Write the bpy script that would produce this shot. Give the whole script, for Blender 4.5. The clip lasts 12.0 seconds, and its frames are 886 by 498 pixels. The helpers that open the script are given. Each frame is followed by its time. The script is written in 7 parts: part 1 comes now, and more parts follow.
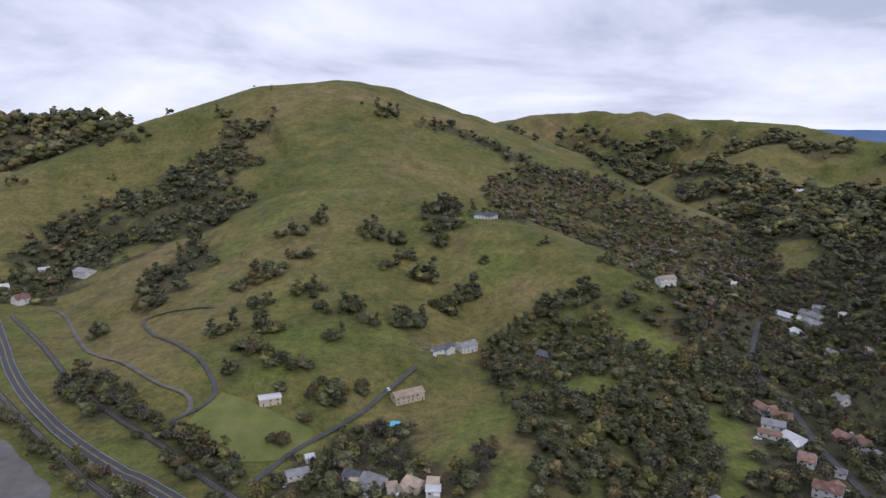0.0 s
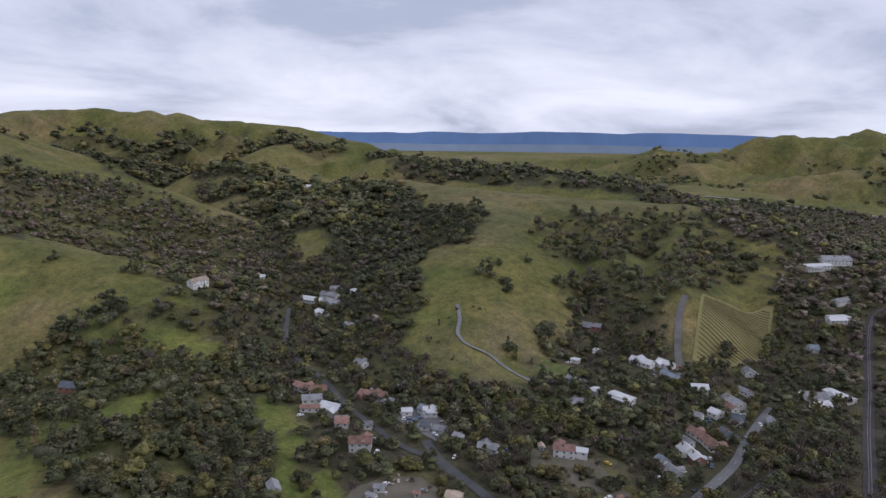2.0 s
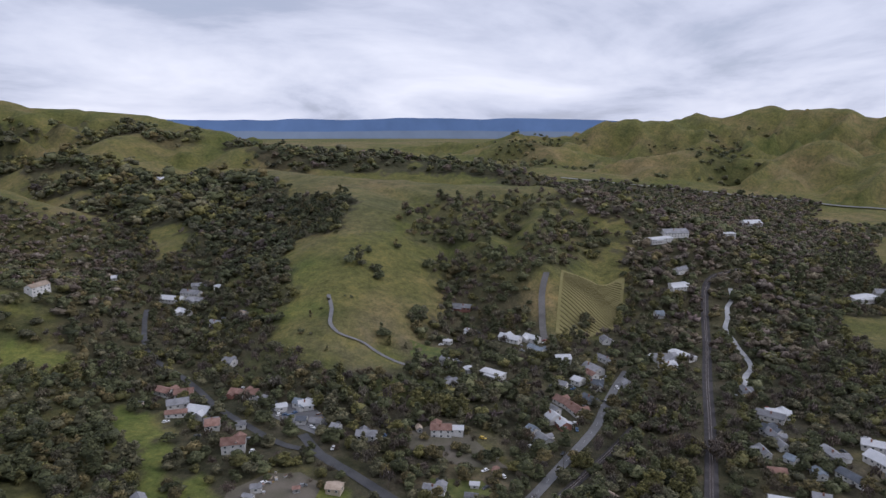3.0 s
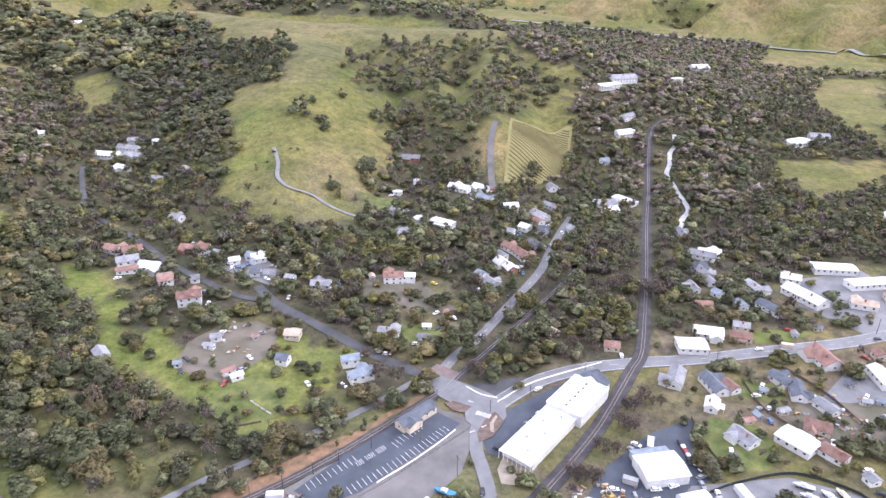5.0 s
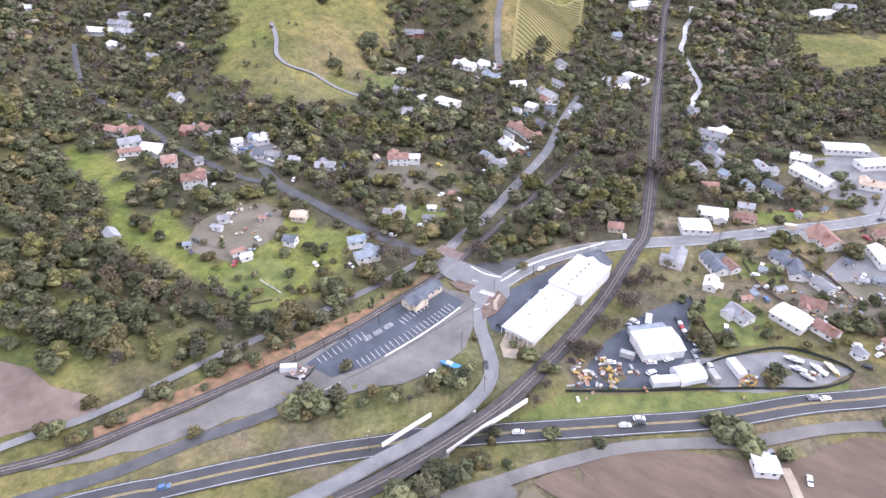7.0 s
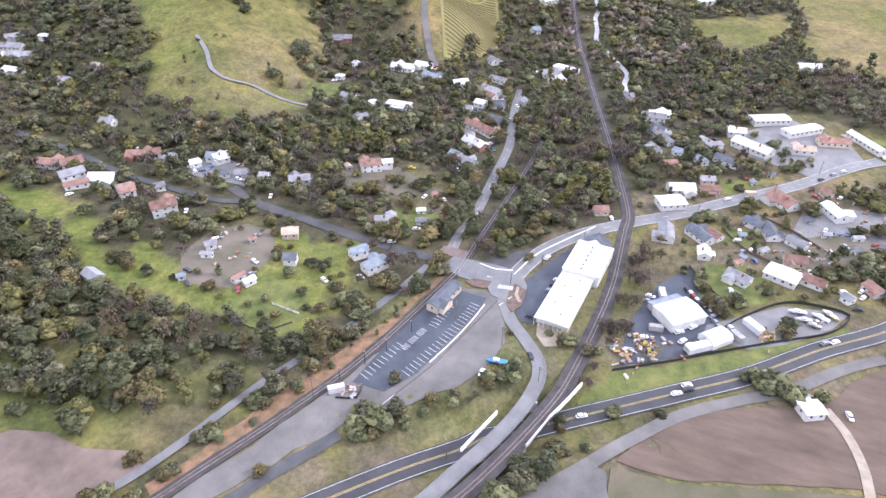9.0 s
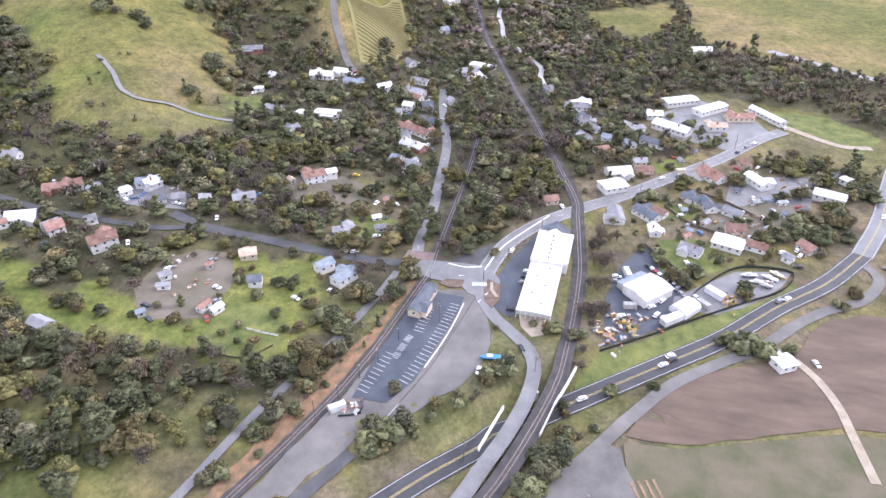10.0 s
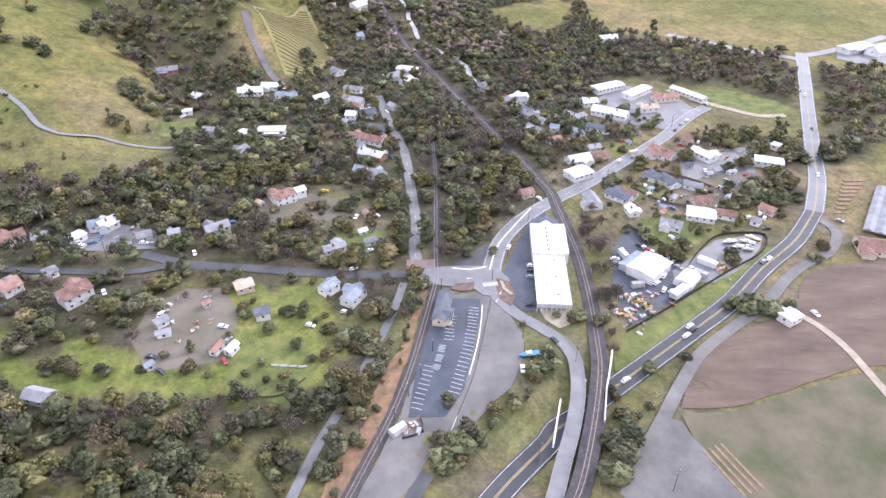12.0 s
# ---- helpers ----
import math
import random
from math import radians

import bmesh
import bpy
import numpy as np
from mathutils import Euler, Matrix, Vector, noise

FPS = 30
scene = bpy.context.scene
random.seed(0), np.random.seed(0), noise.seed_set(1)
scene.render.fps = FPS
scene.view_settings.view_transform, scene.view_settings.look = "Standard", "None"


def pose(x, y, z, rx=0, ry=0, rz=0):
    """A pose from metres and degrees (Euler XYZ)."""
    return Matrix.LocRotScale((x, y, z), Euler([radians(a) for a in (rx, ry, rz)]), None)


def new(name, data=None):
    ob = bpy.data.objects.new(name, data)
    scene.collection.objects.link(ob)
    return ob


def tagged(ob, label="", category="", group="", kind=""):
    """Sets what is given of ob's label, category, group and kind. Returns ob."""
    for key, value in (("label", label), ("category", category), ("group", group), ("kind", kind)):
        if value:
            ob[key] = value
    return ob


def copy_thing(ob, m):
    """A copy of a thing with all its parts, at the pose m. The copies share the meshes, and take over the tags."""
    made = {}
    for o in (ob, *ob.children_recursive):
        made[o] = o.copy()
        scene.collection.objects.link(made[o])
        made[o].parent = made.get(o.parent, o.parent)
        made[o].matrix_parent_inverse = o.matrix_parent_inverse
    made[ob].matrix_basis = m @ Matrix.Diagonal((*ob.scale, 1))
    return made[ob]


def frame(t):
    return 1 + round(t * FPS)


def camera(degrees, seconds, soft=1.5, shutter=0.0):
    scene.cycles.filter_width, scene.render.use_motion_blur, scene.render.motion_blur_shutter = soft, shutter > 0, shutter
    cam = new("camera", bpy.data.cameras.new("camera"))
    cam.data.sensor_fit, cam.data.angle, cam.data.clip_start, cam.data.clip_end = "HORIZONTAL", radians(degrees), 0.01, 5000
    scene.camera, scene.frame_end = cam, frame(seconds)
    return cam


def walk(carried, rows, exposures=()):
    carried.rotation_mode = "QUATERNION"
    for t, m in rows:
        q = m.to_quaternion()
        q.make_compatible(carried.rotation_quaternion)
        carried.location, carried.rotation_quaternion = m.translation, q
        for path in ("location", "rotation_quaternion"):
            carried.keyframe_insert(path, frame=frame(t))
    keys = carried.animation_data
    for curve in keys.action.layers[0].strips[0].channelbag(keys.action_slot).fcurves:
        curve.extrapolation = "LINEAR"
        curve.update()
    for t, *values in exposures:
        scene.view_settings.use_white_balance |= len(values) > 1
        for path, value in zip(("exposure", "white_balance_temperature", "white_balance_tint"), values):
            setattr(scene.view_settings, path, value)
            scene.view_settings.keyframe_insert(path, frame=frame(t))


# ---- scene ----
cam = camera(68.4, 12.0)
METRES, EYE, TILT, LEAN, TURN = 160.0, 192.0, -10.3, 0.0, 0.0
ROWS = [
    (0.0, 0.0, 0.0, 0.0, 0.0, 0.0, -0.0),
    (0.5, -0.003, 0.0025, -0.0005, -12.24, -0.12, 1.98),
    (1.0, -0.0049, 0.002, 0.0011, -24.6, -0.78, 3.85),
    (1.5, -0.0074, 0.0023, 0.002, -33.05, -1.48, 5.09),
    (2.0, -0.0087, 0.0014, 0.0023, -40.01, -2.17, 6.01),
    (2.5, -0.0099, 0.0004, 0.0024, -47.02, -2.97, 6.88),
    (2.7, -0.0103, 0.0002, 0.0025, -49.72, -3.27, 7.15),
    (4.3, -0.0143, -0.0016, 0.0035, -56.37, -11.72, 8.12),
    (4.5, -0.0146, -0.0017, 0.0036, -56.35, -13.62, 8.16),
    (5.0, -0.0151, -0.0021, 0.0041, -56.31, -18.49, 8.25),
    (5.5, -0.0154, -0.0022, 0.0045, -56.27, -23.26, 8.32),
    (6.0, -0.0157, -0.0025, 0.0049, -56.23, -28.07, 8.39),
    (6.5, -0.0159, -0.0026, 0.0049, -56.19, -28.85, 8.42),
    (7.0, -0.0144, -0.0033, 0.0046, -55.93, -28.82, 8.55),
    (7.2, -0.0255, 0.0157, 0.0053, -55.95, -28.79, 8.54),
    (8.8, -0.1715, 0.2910, 0.0495, -66.08, -30.15, 9.18),
    (9.0, -0.1897, 0.3332, 0.0557, -68.09, -30.47, 9.25),
    (9.5, -0.2222, 0.4356, 0.0708, -73.5, -31.23, 9.6),
    (10.0, -0.2453, 0.5423, 0.0866, -79.14, -32.05, 9.87),
    (10.5, -0.257, 0.6484, 0.1038, -84.66, -32.89, 10.12),
    (11.0, -0.2586, 0.7568, 0.1209, -89.55, -33.64, 10.25),
    (11.5, -0.2525, 0.862, 0.1373, -92.07, -34.05, 10.35),
    (12.0, -0.2492, 0.9069, 0.1445, -91.96, -34.05, 10.5),
]
EXPOSURES = [(0.0, -0.31, 5850, 17), (2.7, -0.42, 5850, 17), (4.3, 0.46, 5800, 20), (5.0, 1.30, 5800, 23), (6.2, 1.31, 5850, 22), (12.0, 1.31, 5850, 22)]
walk(cam, [(t, pose(0, 0, EYE, TILT, LEAN, TURN) @ pose(METRES * x, METRES * y, METRES * z, 90 + pitch, roll, yaw)) for t, x, y, z, yaw, pitch, roll in ROWS], EXPOSURES)


# ---- light: an overcast sky with thin bright cloud, a weak wide sun behind it ----
def sky_world():
    world = bpy.data.worlds.new("sky")
    scene.world = world
    world.use_nodes = True
    nt = world.node_tree
    N, L = nt.nodes, nt.links
    N.clear()
    out = N.new("ShaderNodeOutputWorld")
    bg = N.new("ShaderNodeBackground")
    sky = N.new("ShaderNodeTexSky")
    sky.sky_type, sky.sun_disc = "NISHITA", False
    sky.sun_elevation, sky.sun_rotation = radians(32), radians(146)
    bg.inputs["Strength"].default_value = 0.12
    coord = N.new("ShaderNodeTexCoord")
    # flatten the dome so that clouds thin into layers towards the horizon
    sep = N.new("ShaderNodeSeparateXYZ")
    L.new(coord.outputs["Generated"], sep.inputs[0])
    lift = N.new("ShaderNodeMath"); lift.operation = "MAXIMUM"; lift.inputs[1].default_value = 0.0
    L.new(sep.outputs["Z"], lift.inputs[0])
    add = N.new("ShaderNodeMath"); add.operation = "ADD"; add.inputs[1].default_value = 0.22
    L.new(lift.outputs[0], add.inputs[0])
    dx = N.new("ShaderNodeMath"); dx.operation = "DIVIDE"
    dy = N.new("ShaderNodeMath"); dy.operation = "DIVIDE"
    L.new(sep.outputs["X"], dx.inputs[0]); L.new(add.outputs[0], dx.inputs[1])
    L.new(sep.outputs["Y"], dy.inputs[0]); L.new(add.outputs[0], dy.inputs[1])
    comb = N.new("ShaderNodeCombineXYZ")
    L.new(dx.outputs[0], comb.inputs[0]); L.new(dy.outputs[0], comb.inputs[1])
    big = N.new("ShaderNodeTexNoise")
    big.inputs["Scale"].default_value, big.inputs["Detail"].default_value, big.inputs["Roughness"].default_value = 0.75, 9, 0.56
    big.inputs["Distortion"].default_value = 0.4
    L.new(comb.outputs[0], big.inputs["Vector"])
    ramp = N.new("ShaderNodeValToRGB")
    e = ramp.color_ramp.elements
    e[0].position, e[0].color = 0.37, (5.7, 6.0, 6.8, 1)
    e[1].position, e[1].color = 0.63, (10.2, 10.2, 10.3, 1)
    m = e.new(0.47); m.color = (7.7, 7.9, 8.5, 1)
    L.new(big.outputs["Fac"], ramp.inputs[0])
    gaps = N.new("ShaderNodeMapRange")
    gaps.inputs["From Min"].default_value, gaps.inputs["From Max"].default_value = 0.30, 0.42
    gaps.inputs["To Min"].default_value, gaps.inputs["To Max"].default_value = 0.72, 0.96
    L.new(big.outputs["Fac"], gaps.inputs["Value"])
    mix = N.new("ShaderNodeMix"); mix.data_type = "RGBA"
    L.new(gaps.outputs[0], mix.inputs["Factor"])
    L.new(sky.outputs[0], mix.inputs["A"]); L.new(ramp.outputs[0], mix.inputs["B"])
    L.new(mix.outputs["Result"], bg.inputs["Color"])
    L.new(bg.outputs[0], out.inputs["Surface"])


sky_world()
sun = new("sun", bpy.data.lights.new("sun", "SUN"))
sun.data.energy, sun.data.angle, sun.data.color = 1.2, radians(10), (1.0, 0.95, 0.87)
sun.matrix_world = pose(0, 0, 900, 58, 0, 34)

# ---- terrain ----
RIDGES = {}
RIDGES['main_spur'] = ([(-245, 1581, 308), (-176, 1302, 210), (-128, 1028, 132), (-131, 815, 88), (-131, 661, 55), (-130, 549, 33)], 0.33, 109)
RIDGES['left_ridge'] = ([(-245, 1581, 308), (-434, 1540, 290), (-592, 1441, 226), (-686, 1304, 166), (-736, 1179, 123), (-746, 913, 67), (-760, 666, 36)], 0.4, 76)
RIDGES['right_ridge'] = ([(-245, 1581, 308), (-71, 1556, 259), (85, 1513, 204), (214, 1416, 140), (324, 1265, 99), (401, 1108, 65), (427, 962, 48)], 0.5, 51)
RIDGES['house_spur'] = ([(-128, 1028, 132), (53, 798, 87), (134, 703, 71), (198, 591, 53), (219, 520, 22)], 0.4, 42)
RIDGES['oak_hill'] = ([(172, 520, 22), (110, 406, 20), (67, 330, 19)], 0.22, 42)
RIDGES['second_hill'] = ([(-223, 3108, 182), (203, 2772, 209), (374, 2499, 243), (538, 2296, 246), (761, 2053, 224), (940, 1789, 197), (1002, 1508, 153)], 0.42, 101)
RIDGES['second_tail'] = ([(992, 1514, 152), (1062, 1251, 121), (1160, 1038, 104), (1222, 822, 87)], 0.35, 67)
RIDGES['second_spur'] = ([(919, 1704, 185), (677, 1495, 131), (632, 1141, 85), (537, 905, 48)], 0.45, 51)
RIDGES['plateau'] = ([(733, 1028, 105), (720, 766, 102), (800, 643, 95), (882, 491, 91), (854, 355, 71)], 0.28, 59)
RIDGES['meadow_spur'] = ([(720, 766, 102), (567, 563, 88), (460, 490, 68), (389, 430, 49), (328, 383, 30), (298, 342, 16)], 0.5, 51)
RIDGES['badland_a'] = ([(786, 633, 95), (632, 447, 73), (538, 345, 49)], 0.7, 13)
RIDGES['badland_b'] = ([(882, 491, 89), (677, 374, 70), (557, 312, 52)], 0.7, 13)
RIDGES['far_row'] = ([(3114, -54, 224), (3077, 480, 235), (3039, 682, 232), (2888, 917, 204), (2711, 1152, 177), (2411, 1378, 132), (2356, 1770, 105)], 0.3, 84)
RIDGES['near_row'] = ([(2103, -47, 130), (2164, 325, 112), (2117, 552, 98), (1968, 743, 79)], 0.3, 51)
RIDGES['mid_row'] = ([(2234, 983, 81), (2149, 1158, 106), (2163, 1459, 106)], 0.35, 51)
RIDGES['left_far'] = ([(-1912, 1520, 244), (-1517, 2020, 240), (-1324, 2152, 234), (-1086, 2187, 224), (-900, 2179, 191)], 0.45, 84)
CUT_AT, CUT_DIR, CUT_DEPTH = (130.0, 92.0), (0.61, -0.79), 5.5


def wobble(x, y, size, seed):
    """Soft unevenness between -1 and 1, made of crossed waves."""
    r = np.random.RandomState(seed)
    total = np.zeros_like(x)
    for k in range(7):
        a, f, p = r.uniform(0, 6.283), (0.6 + 0.35 * k) / size, r.uniform(0, 6.283)
        total += np.sin(6.283 * f * (x * np.cos(a) + y * np.sin(a)) + p + 1.3 * np.sin(6.283 * f * 0.6 * (x * np.sin(a) - y * np.cos(a)))) / (1 + 0.5 * k)
    return total / 2.6


def along(points, x, y):
    """The nearest distance to a polyline, and the third value of its points there."""
    best, value = np.full(x.shape, 1e9), np.zeros(x.shape)
    for (ax, ay, az), (bx, by, bz) in zip(points[:-1], points[1:]):
        ux, uy = bx - ax, by - ay
        k = np.clip(((x - ax) * ux + (y - ay) * uy) / max(ux * ux + uy * uy, 1e-6), 0, 1)
        d = np.hypot(x - ax - k * ux, y - ay - k * uy)
        near = d < best
        best, value = np.where(near, d, best), np.where(near, az + k * (bz - az), value)
    return best, value


def step01(v):
    v = np.clip(v, 0, 1)
    return v * v * (3 - 2 * v)


def height(x, y, cut=True):
    """Height of the land: a flat valley floor, and ridges that fall off from their crest lines."""
    x, y = np.asarray(x, float), np.asarray(y, float)
    floor = 9 * step01((y - 160) / 145) * step01((x + 50) / 170) + 25 * step01((y - 355) / 590) * step01((x - 210) / 210)
    far = np.hypot(x, y)
    floor = floor + 45 * step01((far - 1300) / 2200)
    h = floor
    for name, (points, slope, width) in RIDGES.items():
        d, crest = along(points, x, y)
        body = crest - slope * (np.sqrt(d * d + width * width) - width)
        body = body + wobble(x, y, 180, len(name)) * np.clip(d / 60, 0, 1) * np.clip(body / 14, 0, 6) * (1.0 if slope < 0.6 else 1.4)
        if name.endswith("_row") or name == "second_hill":
            body = body - 95 * np.abs(wobble(x, y, 330, 31)) * step01(d / 150) + 10
        body = body + wobble(x, y, 75, len(name) + 7) * np.clip(d / 50, 0, 1) * np.clip(body / 30, 0, 2.2)
        k = 10.0
        t = np.clip(0.5 + 0.5 * (h - body) / k, 0, 1)
        h = body * (1 - t) + h * t + k * t * (1 - t) * 0.6
    # folded grass hills beyond the freeway, sharp gullies between round backs
    fold = step01((x - 1760) / 420) * step01((2300 - y) / 500)
    h = h + fold * (52 * np.abs(wobble(x, y, 700, 81)) + 24 * np.abs(wobble(x, y, 330, 82)) - 40)
    fold = step01((np.hypot(x - 900, y - 1750) - 60) / 300) * step01((y - 1050) / 250) * step01((x - 420) / 250) * step01((1800 - x) / 200)
    h = h + fold * (24 * np.abs(wobble(x, y, 300, 84)) - 12)
    h = h + 0.35 * wobble(x, y, 60, 5) * step01((np.hypot(x - 210, y - 84) - 135) / 120)
    if not cut:
        return h
    # the road cutting under the bridges
    s = (x - CUT_AT[0]) * CUT_DIR[0] + (y - CUT_AT[1]) * CUT_DIR[1]
    q = np.abs((x - CUT_AT[0]) * CUT_DIR[1] - (y - CUT_AT[1]) * CUT_DIR[0])
    return h - CUT_DEPTH * np.exp(-(s / 75.0) ** 2) * step01((24 - q) / 15)


# ---- end terrain ----
# ---- plan ----
PLAN = {
    "highway": [(-473, 662), (-402, 570), (-352, 505), (-303, 449), (-245, 392), (-187, 346), (-146, 318), (29, 180), (58, 155), (78, 139), (100, 122), (120, 103), (126, 99), (132, 90), (146, 72), (161, 51), (176, 30), (194, 6), (220, -21), (244, -49), (273, -74)],
    "highway_east": [(273, -74), (310, -95), (359, -117), (418, -144), (478, -172), (563, -211)],
    "bridge_road": [(58, 122), (76, 114), (93, 106), (108, 100), (121, 94.5), (136, 89.5), (148, 87), (160, 86.5), (170, 90), (180, 98.5), (189, 107), (200, 113.5), (209, 117)],
    "main_street": [(213, 116), (230, 113), (251, 106), (273, 91), (294, 69), (312, 47), (344, 14), (376, -19), (411, -49), (433, -72)],
    "cross_street": [(216, 116), (218, 134), (221, 150), (221, 168), (221, 190), (222, 217), (223, 239), (223, 261), (231, 287)],
    "creek_road": [(221, 150), (244, 153), (267, 152), (306, 155), (361, 160), (399, 169), (431, 176), (466, 182)],
    "canyon_road": [(221, 217), (222, 235), (224, 263), (216, 287), (217, 318), (221, 356), (230, 397), (236, 438), (237, 465), (243, 490), (273, 548), (294, 583)],
    "old_track": [(-453, 661), (-353, 554), (-281, 469), (-222, 411), (-166, 367), (-120, 324), (-20, 246), (31, 206), (53, 192), (73, 184), (94, 175), (112, 168), (131, 161), (156, 154), (180, 149), (206, 144), (219, 142), (239, 142), (278, 141), (335, 140), (379, 141)],
    "west_track": [(-370, 498), (-326, 453), (-267, 397), (-212, 346), (-169, 310)],
    "low_lane": [(105, 148), (80, 162), (54, 174), (33, 187), (19, 196)],
    "field_rows": [(-300, 382), (-275, 382), (-216, 329), (-203, 307), (-246, 307)],
    "dirt_oak": [(40, 262), (57, 251), (62, 239), (62, 225), (68, 211), (65, 200), (53, 209), (40, 218), (24, 226), (16, 246)],
    "main_track": [(87, 102), (100, 95), (126, 85), (152, 77), (171, 74), (198, 71), (231, 69), (263, 70), (285, 71), (303, 72), (343, 83), (404, 101), (484, 126), (582, 155), (678, 186), (720, 191), (766, 175)],
    "side_lane": [(20, 221), (44, 211), (60, 203), (78, 197), (95, 193), (117, 187), (136, 180), (156, 173), (166, 170), (190, 163), (214, 158)],
    "farm_track": [(92, 82), (106, 74), (123, 61), (141, 48), (161, 32), (177, 11), (189, -7), (208, -26), (221, -42), (233, -62), (252, -75), (267, -71)],
    "field_track": [(184, -20), (174, -26), (160, -30), (143, -31), (125, -32)],
    "school_lane": [(470, -53), (438, -78), (414, -103), (413, -124)],
    "east_road": [(545, -198), (569, -166), (595, -138), (630, -104)],
    "north_road": [(554, -210), (577, -263), (614, -324)],
    "hill_track": [(371, 416), (357, 397), (340, 380), (339, 365), (348, 350), (350, 335), (355, 309)],
    "hill_lane": [(547, 299), (525, 291), (506, 280), (473, 258)],
    "curved_lane": [(-178, 397), (-163, 408), (-157, 422), (-165, 441), (-190, 477), (-237, 530), (-277, 581), (-274, 594), (-247, 593), (-211, 583)],
    "grass_track": [(-177, 395), (-169, 408), (-177, 424), (-205, 444), (-250, 487), (-307, 542), (-347, 592), (-397, 661), (-436, 696)],
    "field_edge_road": [(-107, 329), (-90, 367), (-67, 395), (-48, 421), (-27, 464), (-21, 478)],
    "creek": [(707, 169), (684, 161), (664, 160), (645, 154), (622, 150), (600, 138), (580, 129), (556, 116), (535, 107), (512, 106), (490, 101)],
    "freeway": [(1609, 844), (1642, 694), (1694, 485), (1676, 280), (1700, 105), (1625, -21)],
    "lot_dark": [(187, 148), (201, 135), (200, 122), (188, 123), (143, 133), (129, 141), (129, 155)],
    "lot_gravel": [(36, 199), (53, 188), (73, 180.5), (94, 171.5), (112, 165), (131, 158), (156, 151), (180, 146), (205, 140), (204, 116), (175, 105), (155, 109), (142, 116), (129, 128), (120, 139), (110, 148), (92, 159), (72, 171), (52, 184)],
    "lot_cafe": [(211, 112), (237, 103), (267, 90), (267, 85), (191, 97), (190, 102), (195, 107)],
    "lot_side": [(228, 134), (248, 115), (245, 111), (223, 117)],
    "lot_yard": [(240, 49), (262, 36), (234, 17), (198, 29), (179, 58), (211, 57)],
    "lot_boats": [(246, -7), (251, -35), (237, -27), (209, 1), (210, 17), (198, 29), (219, 25)],
    "field_brown": [(158, 37), (173, 13), (182, -17), (212, -37), (221, -58), (225, -86), (219, -103), (152, -59), (149, -29), (130, 30), (130, 51)],
    "field_green": [(127, 52), (128, 31), (146, -27), (147, -56), (73, -7), (75, 48), (110, 51)],
    "lot_nursery": [(110, 73), (126, 60), (124, 53), (91, 43), (75, 48), (77, 92)],
    "paddock": [(140, 225), (158, 227), (172, 223), (173, 200), (160, 193), (141, 194), (137, 203)],
    "yard_dirt": [(170, 271), (192, 269), (205, 258), (206, 241), (187, 231), (158, 229), (154, 244), (150, 258)],
    "cutting": [(60, 197), (82, 188), (104, 182), (124, 175), (151, 166), (172, 157), (209, 149), (207, 146.5), (180, 151.5), (156, 156.5), (131, 163.5), (112, 170.5), (94, 177.5), (73, 186.5), (58, 192.5)],
    "vineyard": [(580, 300), (662, 266), (557, 226), (507, 237), (497, 261)],
    "school_field": [(470, -62), (468, -108), (430, -137), (403, -115), (433, -76)],
    "bright_lot": [(353, -23), (360, -76), (312, -58), (298, -25), (306, -11)],
    "clear_meadow": [(461, 587), (478, 515), (606, 588), (623, 566), (486, 445), (513, 402), (460, 354), (421, 362), (380, 352), (367, 318), (329, 307), (297, 332), (294, 376), (309, 419), (354, 437), (390, 477)],
    "clear_plateau": [(877, 1271), (742, 815), (896, 519), (853, 446), (804, 532), (711, 603), (632, 565), (517, 480), (478, 515), (507, 545), (587, 598), (610, 652), (613, 744), (663, 840), (664, 950)],
    "clear_field": [(736, 68), (809, -30), (707, -31), (627, 30), (687, 61)],
    "clear_hill": [(1338, 87), (1405, -11), (871, -25), (939, 17), (1065, 68)],
    "clear_strip": [(842, 440), (806, 349), (786, 314), (764, 315), (812, 399)],
    "clear_garden": [(172, 232), (207, 236), (214, 200), (215, 189), (174, 183), (144, 191), (138, 195), (140, 225)],
    "clear_yards": [(275, 42), (337, 1), (343, -57), (277, -50), (238, -2), (239, 16)],
    "clear_houses": [(332, 68), (382, 7), (390, -35), (309, 61), (310, 75)],
    "clear_cafe": [(200, 109), (270, 85), (275, 49), (186, 67), (97, 90), (98, 100), (157, 83), (179, 96)],
    "clear_school": [(437, 28), (500, -14), (497, -52), (444, -81), (400, -55), (381, -24), (393, 13)],
    "clear_knoll": [(274, 241), (307, 238), (312, 199), (279, 164), (245, 166), (234, 180), (238, 203), (265, 206)],
    "clear_green_a": [(158, 318), (162, 286), (153, 271), (154, 244), (158, 229), (140, 225), (142, 240), (137, 265), (136, 293), (142, 308)],
    "clear_green_b": [(158, 348), (168, 337), (159, 298), (160, 263), (137, 239), (133, 263), (144, 306)],
    "clear_slope": [(165, 219), (170, 194), (160, 184), (135, 194), (134, 219)],
    "glade_a": [(22, 419), (45, 408), (35, 358), (21, 333), (-4, 328), (-1, 365)],
    "glade_b": [(80, 421), (101, 451), (127, 424), (109, 401), (80, 405)],
    "glade_c": [(27, 337), (47, 332), (45, 289), (18, 293)],
    "glade_d": [(142, 534), (168, 538), (198, 513), (177, 466), (163, 491)],
    "glade_e": [(166, 394), (183, 390), (181, 349), (154, 298), (142, 296), (155, 358)],
